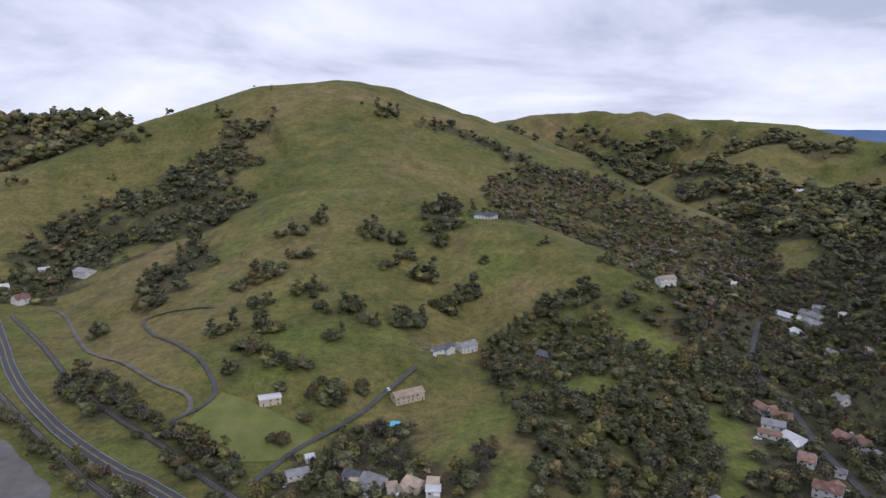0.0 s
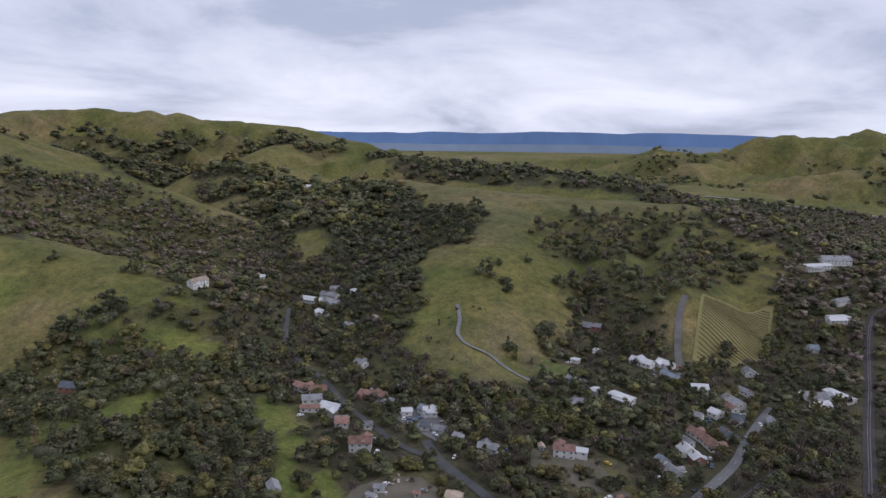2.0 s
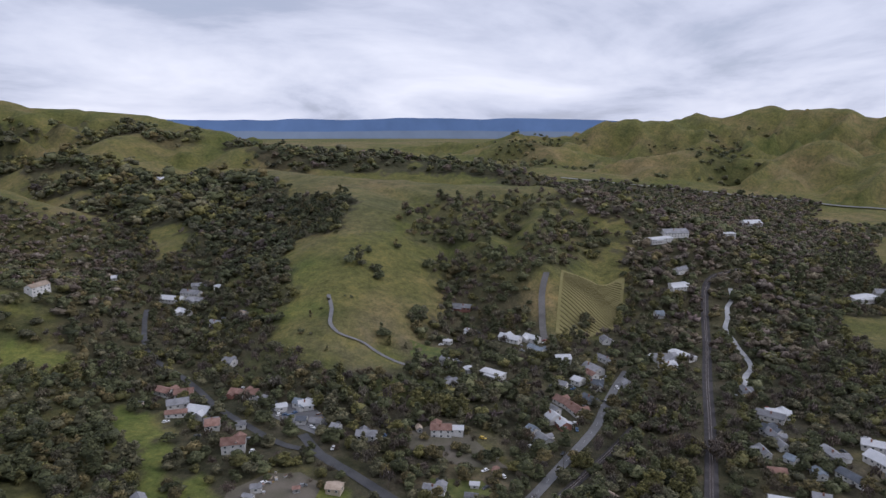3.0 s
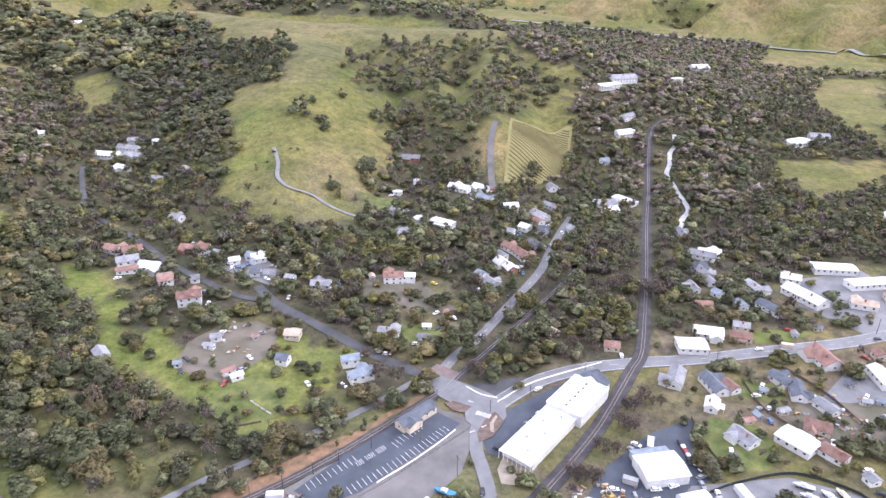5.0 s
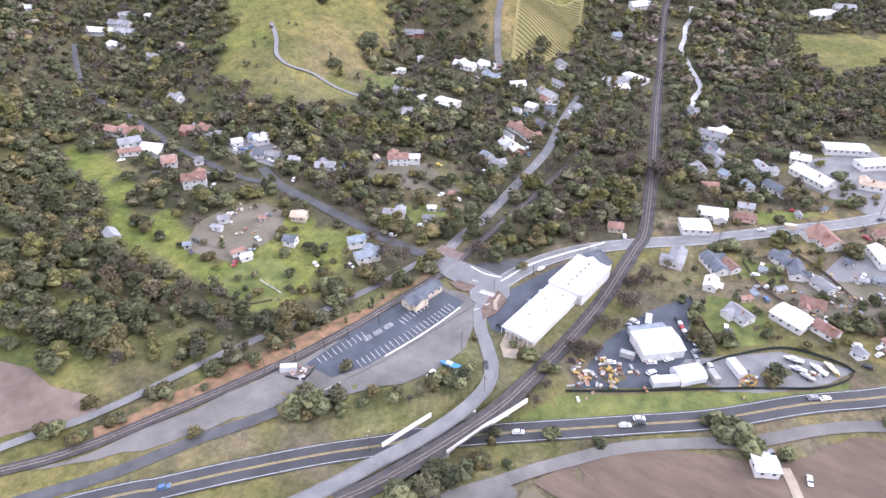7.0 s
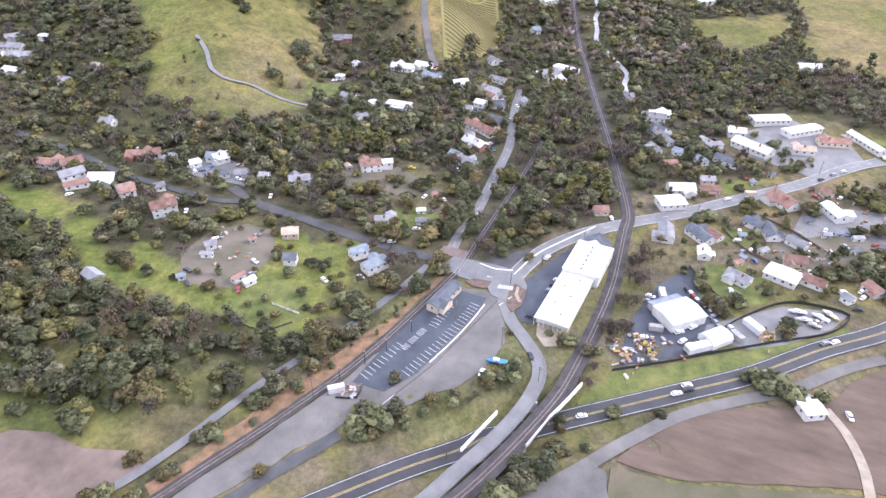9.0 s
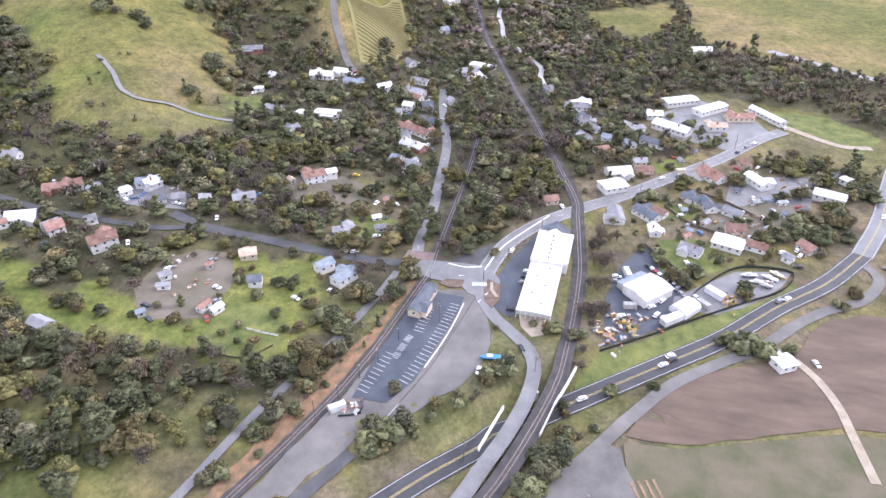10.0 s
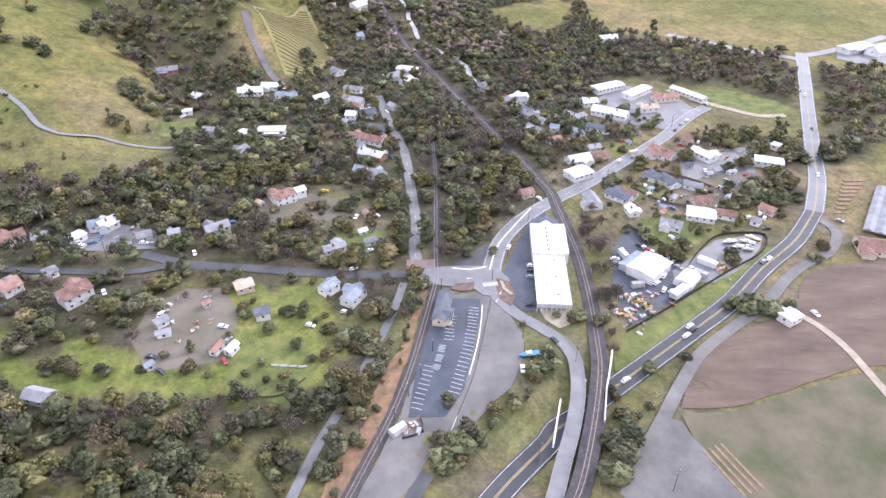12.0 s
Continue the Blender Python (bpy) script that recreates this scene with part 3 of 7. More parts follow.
def make_ground():
    gx = graded(-4700, -260, 900, 4700, 6.0, 1.022)
    gy = graded(-3200, -260, 820, 4700, 6.0, 1.022)
    X, Y = np.meshgrid(gx, gy)
    Z = height(X, Y)
    nx, ny = len(gx), len(gy)
    verts = np.column_stack([X.ravel(), Y.ravel(), Z.ravel()])
    i = (np.arange(ny - 1)[:, None] * nx + np.arange(nx - 1)[None]).ravel()
    faces = np.column_stack([i, i + 1, i + nx + 1, i + nx])
    me = bpy.data.meshes.new("ground")
    me.vertices.add(len(verts)); me.vertices.foreach_set("co", verts.ravel())
    me.loops.add(faces.size); me.loops.foreach_set("vertex_index", faces.ravel().astype(np.int32))
    me.polygons.add(len(faces)); me.polygons.foreach_set("loop_start", np.arange(0, faces.size, 4, dtype=np.int32))
    me.update()
    me.polygons.foreach_set("use_smooth", [True] * len(faces))
    # land cover: bare soil, leaf litter under trees, lush grass
    x, y = X.ravel(), Y.ravel()
    soil = np.clip(0.25 * wobble(x, y, 90, 11) - 0.05, 0, 1)
    town = step01((330 - np.hypot(x - 300, y - 110)) / 150)
    soil = np.maximum(soil, town * np.clip(0.5 + 0.55 * wobble(x, y, 40, 12), 0.1, 0.95))
    litter = np.zeros_like(x)
    rx, ry = ragged_places(x, y)
    for k in WOODS:
        if k.startswith(("wood_garden", "wood_hedge")):
            continue
        cover = inside(PLAN[k], rx, ry)
        if k in WOOD_GAPS:
            cover = cover & (wobble(x, y, WOOD_GAPS[k][0], WOOD_GAPS[k][1]) > WOOD_GAPS[k][2] - 0.08)
        litter = np.maximum(litter, cover * (0.25 if k == "wood_farhill" else 0.45 if k in ("wood_second_top", "wood_badland", "wood_second_b") else 0.5 if k in ("wood_oak", "wood_oak_near", "wood_slope", "wood_oak_edge", "wood_flank") else 0.8))
    lush = np.zeros_like(x)
    for k in CLEAR:
        hit = inside(PLAN[k], rx, ry)
        litter[hit] = 0
        if k.startswith("glade") or k in ("clear_green_a", "clear_green_b", "clear_garden", "clear_slope"):
            lush[hit] = 0.6
            soil[hit] *= 0.3
        if k == "clear_plateau":
            soil[hit] = 0.22
    lush = np.maximum(lush, step01((wobble(x, y, 150, 14) - 0.1) / 0.8) * step01((700 - np.hypot(x + 80, y - 520)) / 300) * 0.5)
    col = np.column_stack([np.clip(soil, 0, 1), np.clip(litter, 0, 1), np.clip(lush, 0, 1), np.ones_like(x)]).astype(np.float32)
    layer = me.color_attributes.new("cover", "FLOAT_COLOR", "POINT")
    layer.data.foreach_set("color", col.ravel())
    me.materials.append(MAT["land"])
    return tagged(new("ground", me), "rolling winter grassland with a flat valley floor", "ground", kind="structure")


make_ground()


def smooth_line(points, step=4.0):
    """Points at even steps along a rounded line through the given ones."""
    p = [Vector((a[0], a[1])) for a in points]
    p = [2 * p[0] - p[1]] + p + [2 * p[-1] - p[-2]]
    out = []
    for a, b, c, d in zip(p, p[1:], p[2:], p[3:]):
        n = max(2, int((c - b).length / step))
        for k in range(n):
            t = k / n
            out.append(0.5 * ((2 * b) + (c - a) * t + (2 * a - 5 * b + 4 * c - d) * t * t + (3 * b - a - 3 * c + d) * t ** 3))
    out.append(p[-2])
    return out


def offsets(line, shift):
    out = []
    for i, q in enumerate(line):
        t = (line[min(i + 1, len(line) - 1)] - line[max(i - 1, 0)]).normalized()
        out.append(q + Vector((-t.y, t.x)) * shift)
    return out


def strip(name, line, left, right, lift, material, z=None, parent=None, thick=0.0, levels=None):
    """A band along a line, from one side offset to the other, laid on the land or at a set height."""
    a, b = offsets(line, left), offsets(line, right)
    mid = (left + right) / 2
    c = offsets(line, mid)
    n = len(a)
    if levels is not None:
        hs = np.tile(levels, (3, 1))
    elif z is None or z == "bridged":
        every = a + b + c
        hs = height(np.array([p.x for p in every]), np.array([p.y for p in every]), z is None).reshape(3, n)
        if abs(left - right) > 1.5:
            hs = np.tile(hs.max(axis=0), (3, 1))
    else:
        hs = np.full((3, n), z)
    verts = []
    for i, (p, q) in enumerate(zip(a, b)):
        verts += [(p.x, p.y, float(hs[0, i]) + lift), (q.x, q.y, float(hs[1, i]) + lift)]
    n = len(a)
    faces = [(2 * i, 2 * i + 1, 2 * i + 3, 2 * i + 2) for i in range(n - 1)]
    if left > right:
        faces = [(2 * i, 2 * i + 2, 2 * i + 3, 2 * i + 1) for i in range(n - 1)]
        faces = [f[::-1] for f in faces]
    if thick:
        base = len(verts)
        verts += [(x, y, zz - thick) for x, y, zz in verts]
        for i in range(n - 1):
            faces += [(2 * i, 2 * i + 2, base + 2 * i + 2, base + 2 * i), (2 * i + 1, base + 2 * i + 1, base + 2 * i + 3, 2 * i + 3)]
        faces += [(base + 2 * i, base + 2 * i + 2, base + 2 * i + 3, base + 2 * i + 1) for i in range(n - 1)]
        faces += [(0, base, base + 1, 1), (2 * n - 2, 2 * n - 1, base + 2 * n - 1, base + 2 * n - 2)]
    return mesh_object(name, verts, faces, material, parent=parent)


def road_levels(line, half, z=None):
    """The height of a road's crown at each point of its line: the highest of its middle and edges."""
    if z is not None and z != "bridged":
        return np.full(len(line), float(z))
    every = offsets(line, half) + offsets(line, -half) + line
    return height(np.array([p.x for p in every]), np.array([p.y for p in every]), z is None).reshape(3, len(line)).max(axis=0)


def dashes(name, line, shift, width, lift, material, on, off, parent, levels):
    pts, i = offsets(line, shift), 0
    while i + on < len(pts):
        strip(name, pts[i:i + on + 1], width / 2, -width / 2, lift, material, None, parent, 0.0, levels[i:i + on + 1])
        i += on + off


def patch(name, key, material, lift, label, category, cell=6.0):
    """A field or paved area: its outline filled with small cells that follow the land."""
    poly = [Vector((p[0], p[1])) for p in PLAN[key]]
    edge = []
    for a, b in zip(poly, poly[1:] + poly[:1]):
        n = max(1, int((b - a).length / cell))
        edge += [a.lerp(b, k / n) for k in range(n)]
    if material in (MAT["soil"], MAT["dirt"], MAT["orange"], MAT["lush"], MAT["verge"], MAT["gravel"]):
        ex, ey = np.array([p.x for p in edge]), np.array([p.y for p in edge])
        edge = [Vector((a, b)) for a, b in zip(ex + 1.3 * wobble(ex, ey, 17, 51), ey + 1.3 * wobble(ex, ey, 17, 52))]
    bm = bmesh.new()
    ring = [bm.verts.new((p.x, p.y, 0)) for p in edge]
    face = bm.faces.new(ring)
    bmesh.ops.triangulate(bm, faces=[face])
    for _ in range(3):
        long = [e for e in bm.edges if e.calc_length() > cell * 2 and not e.is_boundary]
        if not long:
            break
        bmesh.ops.subdivide_edges(bm, edges=long, cuts=1)
        bmesh.ops.triangulate(bm, faces=[f for f in bm.faces if len(f.verts) > 3])
    xs, ys = np.array([v.co.x for v in bm.verts]), np.array([v.co.y for v in bm.verts])
    for v, h in zip(bm.verts, height(xs, ys)):
        v.co.z = h + lift
    bmesh.ops.recalc_face_normals(bm, faces=bm.faces)
    if sum(f.normal.z for f in bm.faces) < 0:
        bmesh.ops.reverse_faces(bm, faces=bm.faces)
    me = bpy.data.meshes.new(name)
    bm.to_mesh(me); bm.free()
    me.materials.append(material)
    return tagged(new(name, me), label, category, kind="structure")


LINES = {k: smooth_line(v) for k, v in PLAN.items() if not k.startswith(("clear_", "glade_", "wood_", "lot_", "yard_", "lawn_", "field_brown", "field_green", "field_rows", "dirt_", "paddock", "cutting", "vineyard", "school_field", "bright_"))}


def road(key, name, half, material, label, lift=0.22, edge=True, centre="yellow", z=None, thick=0.0):
    line = LINES[key]
    levels = road_levels(line, half, z)
    ob = tagged(strip(name, line, half, -half, lift, material, z, None, thick, levels), label, "road", kind="structure")
    if edge:
        for s in (half - 0.7, 0.7 - half):
            strip("edge_line", offsets(line, s), 0.09, -0.09, lift + 0.04, MAT["line"], z, ob, 0.0, levels)
    if centre == "yellow":
        for s in (0.28, -0.28):
            strip("centre_line", offsets(line, s), 0.12, -0.12, lift + 0.04, MAT["yellow"], z, ob, 0.0, levels)
    elif centre == "dash":
        dashes("lane_dash", line, 0, 0.16, lift + 0.04, MAT["line"], 1, 2, ob, levels)
    return ob


PATCHES = [
    ("parking_gravel", "lot_gravel", "gravel", 0.24, "pale grey gravel and worn asphalt lot by the railway", "parking lot"),
    ("parking_lot", "lot_dark", "new_asphalt", 0.34, "dark resurfaced parking lot with painted stalls", "parking lot"),
    ("cafe_parking", "lot_cafe", "new_asphalt", 0.2, "dark asphalt strip beside the long white building", "parking lot"),
    ("side_parking", "lot_side", "asphalt", 0.12, "small asphalt lot with white stall lines", "parking lot"),
    ("work_yard", "lot_yard", "new_asphalt", 0.12, "dark wet asphalt contractors' yard", "yard"),
    ("boat_yard", "lot_boats", "street", 0.14, "grey paved storage yard with fence around", "yard"),
    ("ploughed_field", "field_brown", "soil", 0.3, "brown ploughed field with faint furrows", "field"),
    ("pasture_field", "field_green", "pasture", 0.3, "thin green and brown pasture field", "field"),
    ("nursery_lot", "lot_nursery", "gravel", 0.36, "bare gravel nursery ground beside the track", "lot"),
    ("paddock", "paddock", "lush", 0.10, "bright green grass paddock beside gardens", "field"),
    ("dirt_yard", "yard_dirt", "dirt", 0.10, "brown dirt yard with sheds", "yard"),
    ("earth_bank", "cutting", "orange", 0.15, "orange bare earth bank beside the track", "bank"),
    ("vineyard_field", "vineyard", "straw", 0.6, "yellow-green vineyard on a gentle slope", "vineyard"),
    ("nursery_rows", "field_rows", "gravel", 0.3, "bare grey nursery beds beside the railway", "field"),
    ("dirt_clearing", "dirt_oak", "pink_dirt", 0.3, "pinkish bare dirt clearing among oaks", "yard"),
    ("middle_yard", "yard_mid", "dirt", 0.16, "bare brown earth yard among houses", "yard"),
    ("school_court", "yard_school", "street", 0.2, "pale paved court between school buildings", "yard"),
    ("truck_stop", "yard_east", "street", 0.4, "bright paved lot beside the junction", "lot"),
    ("knoll_drive", "yard_knoll", "dirt", 0.3, "brown dirt drive round the knoll house", "yard"),
    ("creek_yard", "yard_creek", "street", 0.3, "grey paved yard crowded with vans", "yard"),
    ("lawn", "lawn_a", "lush", 0.16, "bright green back lawn", "lawn"),
    ("lawn", "lawn_b", "lush", 0.16, "bright green front lawn", "lawn"),
    ("lawn", "lawn_c", "verge", 0.16, "green vacant lot beside the street", "lawn"),
    ("lawn", "lawn_d", "lush", 0.3, "green lawn below the knoll", "lawn"),
    ("lawn", "lawn_e", "lush", 0.4, "bright green lawn at the meadow's edge", "lawn"),
    ("lawn", "lawn_g", "verge", 0.4, "bright yellow-green grass field by the lane", "field"),
    ("grass_verge", "lawn_f", "lush", 0.3, "bright green grass bank between fence and highway", "verge"),
    ("school_field", "school_field", "lush", 0.14, "bright green school sports field", "field"),
    ("storage_lot", "bright_lot", "street", 0.14, "pale grey storage lot among trees", "lot"),
]
for args in PATCHES:
    patch(args[0], args[1], MAT[args[2]], *args[3:])

road("highway", "road_highway", 5.0, MAT["highway"], "two-lane dark highway with yellow centre lines", 0.42)
# same highway, sky glare painted on as a lighter asphalt
road("highway_east", "road_highway_east", 5.2, MAT["wet"], "wet stretch of the two-lane highway, coloured pale for sky glare", 0.42)
road("low_lane", "road_low_lane", 2.6, MAT["asphalt"], "grey lane down to the highway", 0.24, edge=False, centre="")
road("bridge_road", "road_bridge", 2.9, MAT["street"], "narrow asphalt road that crosses above the highway", 0.45, z=0.0, thick=0.7, centre="", edge=False)
road("main_street", "road_main_street", 4.8, MAT["street"], "wide pale village main street", 0.3, centre="dash")
road("cross_street", "road_cross_street", 3.1, MAT["asphalt"], "grey village street between gardens", 0.3, edge=False, centre="")
road("creek_road", "road_creek", 3.0, MAT["street"], "worn grey lane up the wooded valley", 0.3, edge=False, centre="dash")
road("canyon_road", "road_canyon", 2.2, MAT["asphalt"], "narrow lane winding up the canyon", 0.4, edge=False, centre="")
road("side_lane", "road_side_lane", 1.9, MAT["street"], "narrow grey lane above the earth bank", 0.3, edge=False, centre="")
road("farm_track", "road_farm_track", 2.6, MAT["gravel"], "pale gravel farm track beside the highway", 0.4, edge=False, centre="")
road("field_track", "road_field_track", 1.8, MAT["path"], "pale dirt track between fields", 0.5, edge=False, centre="")
road("school_lane", "road_school_lane", 3.0, MAT["path"], "pale path around the school field", 0.3, edge=False, centre="")
road("east_road", "road_east", 5.0, MAT["wet"], "wet road across the far valley, coloured pale for sky glare", 0.4, edge=False)
road("north_road", "road_north", 5.0, MAT["wet"], "wet road past the junction, coloured pale for sky glare", 0.4, edge=False)
road("hill_track", "road_hill_track", 1.6, MAT["street"], "pale dirt track up the grassy spur", 0.5, edge=False, centre="")
road("hill_lane", "road_hill_lane", 3.0, MAT["gravel"], "pale lane beside the vineyard", 0.6, edge=False, centre="")
road("curved_lane", "road_curved_lane", 1.6, MAT["asphalt"], "dark lane that curls up the green slope", 0.6, edge=False, centre="")
road("grass_track", "road_grass_track", 1.6, MAT["gravel"], "faint grey track through the grass", 0.5, edge=False, centre="")
road("field_edge_road", "road_field_edge", 2.0, MAT["asphalt"], "straight lane along a field edge", 0.5, edge=False, centre="")
road("freeway", "road_freeway", 9.0, MAT["street"], "broad pale freeway along far hills", 2.5, edge=False, centre="")
road("creek", "creek_bed", 2.2, MAT["water"], "pale shining creek bed with stones", 0.8, edge=False, centre="")


def railway(key, name, label, z=None, half=2.4):
    line = LINES[key]
    levels = road_levels(line, half, z)
    ob = tagged(strip(name, line, half, -half, 0.35, MAT["ballast"], z, None, 0.5, levels), label, "railway", kind="structure")
    strip("sleeper_bed", line, 1.35, -1.35, 0.45, MAT["sleeper"], z, ob, 0.12, levels)
    for s in (0.72, -0.72):
        strip("rail", offsets(line, s), 0.09, -0.09, 0.62, MAT["steel"], z, ob, 0.14, levels)
    return ob


railway("main_track", "railway_main", "dark ballasted railway track with steel rails", "bridged", 3.6)
railway("west_track", "railway_west", "dark railway bed beside the highway")
railway("old_track", "railway_old", "ballasted heritage railway track beside the lot")


# ---- far distance, well behind the hills ----
def far_range(name, radius, base, swing, seed, colour, label):
    """A band of distant land along the horizon; the blue of the air between is painted on."""
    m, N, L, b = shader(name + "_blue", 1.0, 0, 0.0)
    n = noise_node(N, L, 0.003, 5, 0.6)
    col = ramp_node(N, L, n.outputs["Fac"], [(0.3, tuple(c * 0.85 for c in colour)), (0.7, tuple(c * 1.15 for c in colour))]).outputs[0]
    # haze put into the base colour, and the same blue made to glow
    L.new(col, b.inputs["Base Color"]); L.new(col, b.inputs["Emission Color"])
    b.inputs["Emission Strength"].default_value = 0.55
    a = np.radians(np.arange(-75, 120, 0.5))
    top = base + swing * np.array([0.6 * wobble(np.array([k * 1000.0]), np.array([0.0]), 420, seed)[0] + 0.25 * wobble(np.array([k * 1000.0]), np.array([0.0]), 90, seed + 1)[0] for k in a])
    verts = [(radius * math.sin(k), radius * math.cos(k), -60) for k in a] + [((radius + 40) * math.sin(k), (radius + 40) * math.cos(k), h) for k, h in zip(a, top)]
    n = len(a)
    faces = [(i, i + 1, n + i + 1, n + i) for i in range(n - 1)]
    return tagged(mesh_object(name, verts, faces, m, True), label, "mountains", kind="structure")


far_range("backdrop_range", 4450, 202, 22, 3, (0.105, 0.165, 0.30), "distant mountain range on the horizon, blue air haze painted in its colour")
far_range("backdrop_plain", 4300, 128, 10, 9, (0.16, 0.20, 0.27), "far plain below the mountains, blue-grey air haze painted in its colour")


# ---- trees ----
TETRA = (np.array([(1, 1, 1), (1, -1, -1), (-1, 1, -1), (-1, -1, 1)], float) / 3 ** 0.5, np.array([(0, 1, 2), (0, 3, 1), (0, 2, 3), (1, 3, 2)]))
OCT = (np.array([(1, 0, 0), (-1, 0, 0), (0, 1, 0), (0, -1, 0), (0, 0, 1), (0, 0, -1)], float),
       np.array([(0, 2, 4), (2, 1, 4), (1, 3, 4), (3, 0, 4), (2, 0, 5), (1, 2, 5), (3, 1, 5), (0, 3, 5)]))


def crown_mesh(tufts, cores, r, size, form="round"):
    """A crown of about unit radius: several lobes, each a few dense hearts under a coat of small leaf tufts."""
    tall = {"round": 0.95, "tall": 1.55, "bare": 1.25}[form]
    n = {"round": 7, "tall": 8, "bare": 7}[form]
    ang, k = r.uniform(0, 6.283, n), np.linspace(0, 1, n)
    if form == "tall":
        wide = 0.10 + 0.34 * np.sin(3.1 * np.clip(k, 0.08, 0.95))
        centre = np.column_stack([wide * np.cos(ang), wide * np.sin(ang), 0.45 + 2.0 * k])
        lobe = 0.56 * (1.05 - 0.55 * k) * r.uniform(0.85, 1.1, n)
    else:
        out = 0.52 * np.sqrt(k)
        centre = np.column_stack([out * np.cos(ang + 2.4 * np.arange(n)), out * np.sin(ang + 2.4 * np.arange(n)), tall + r.uniform(-0.22, 0.26, n) - 0.3 * k ** 2])
        lobe = r.uniform(0.40, 0.60, n)
    verts, faces, at = [], [], 0
    for count, (sv, sf), low, high, big in ((cores, OCT, 0.0, 0.35, 0.50 if form != "bare" else 0.2), (tufts, TETRA, 0.78 if form != "bare" else 0.2, 1.12 if form != "bare" else 1.25, size)):
        for _ in range(count):
            j = r.randint(n)
            d = r.normal(size=3); d /= np.linalg.norm(d)
            if d[2] < -0.35:
                d[2] *= -1
            q = centre[j] + d * lobe[j] * r.uniform(low, high) * np.array([1, 1, 0.85])
            turn = np.linalg.qr(r.normal(size=(3, 3)))[0]
            grow = big * r.uniform(0.55, 1.35) * (lobe[j] / 0.5 if sv is OCT[0] else 1.0)
            shape = np.array([1.25, 1.25, 0.7]) if form != "bare" else np.array([0.55, 0.55, 1.7])
            v = (sv * r.uniform(0.65, 1.3, size=(len(sv), 1))) @ turn.T * grow * shape + q
            verts.append(v); faces.append(sf + at); at += len(v)
    return np.concatenate(verts), np.concatenate(faces)


rng = np.random.RandomState(7)
NEAR_CROWNS = [crown_mesh(190, 16, rng, 0.155, "tall" if k in (3, 7) else "round") for k in range(9)]
BARE_CROWNS = [crown_mesh(210, 3, rng, 0.105, "bare") for _ in range(5)]
MID_CROWNS = [crown_mesh(62, 8, rng, 0.235, "tall" if k in (3, 7) else "round") for k in range(9)]
MID_BARE = [crown_mesh(70, 3, rng, 0.17, "bare") for _ in range(5)]
FAR_CROWNS = [crown_mesh(12, 5, rng, 0.36) for _ in range(6)]


def quick_mesh(name, verts, faces, tints, material):
    """One mesh of triangles with a tint for each corner point."""
    me = bpy.data.meshes.new(name)
    me.vertices.add(len(verts)); me.vertices.foreach_set("co", np.ascontiguousarray(verts, dtype=np.float32).ravel())
    me.loops.add(faces.size); me.loops.foreach_set("vertex_index", faces.ravel().astype(np.int32))
    me.polygons.add(len(faces)); me.polygons.foreach_set("loop_start", np.arange(0, faces.size, 3, dtype=np.int32))
    me.update()
    layer = me.color_attributes.new("tint", "FLOAT_COLOR", "POINT")
    layer.data.foreach_set("color", np.ascontiguousarray(np.column_stack([tints, np.ones(len(tints))]), dtype=np.float32).ravel())
    me.materials.append(material)
    return me


def tree_tint(r, kind):
    base = r.uniform(0.75, 1.2)
    if kind == "bare":
        return np.array([1.0, r.uniform(0.88, 1.02), r.uniform(0.8, 1.05)]) * base
    sort = r.random()
    hue = (0.90, 0.97, 0.86) if sort < 0.5 else (1.12, 1.08, 1.12) if sort < 0.72 else (1.34, 1.27, 0.86) if sort < 0.88 else (1.30, 1.10, 0.92)
    return np.array(hue) * base


def grove(name, spots, crowns, material, label, kind="oak", seed=1):
    """A wood too large to count: crowns and stems of all its trees in one mesh."""
    if not len(spots):
        return None
    r = np.random.RandomState(seed)
    vs, fs, ts, n = [], [], [], 0
    hs = height(np.array([s[0] for s in spots]), np.array([s[1] for s in spots]))
    for (x, y, size), z in zip(spots, hs):
        v, f = crowns[r.randint(len(crowns))]
        a = r.uniform(0, 6.283)
        c, s = np.cos(a), np.sin(a)
        sc = np.array([size, size, size * r.uniform(0.9, 1.3)])
        w = (v @ np.array([[c, s, 0], [-s, c, 0], [0, 0, 1]])) * sc + (x, y, z - 0.15 * size)
        vs.append(w); fs.append(f + n); n += len(w)
        ts.append(np.tile(tree_tint(r, kind), (len(w), 1)))
    ob = new(name, quick_mesh(name, np.concatenate(vs), np.concatenate(fs), np.concatenate(ts), material))
    return tagged(ob, label, "trees", kind="stuff")


ROAD_KEYS = {"highway": 9, "highway_east": 9, "low_lane": 5, "west_track": 4, "bridge_road": 7, "main_street": 9, "cross_street": 4.6, "creek_road": 4.6, "canyon_road": 3.6, "old_track": 4, "main_track": 6.5,
             "side_lane": 5, "farm_track": 6, "field_track": 4, "school_lane": 5, "east_road": 8, "north_road": 8, "hill_track": 5, "hill_lane": 6, "curved_lane": 6, "grass_track": 5,
             "field_edge_road": 5, "creek": 4.5}
KEEP_FREE = []   # places of buildings: x, y, radius


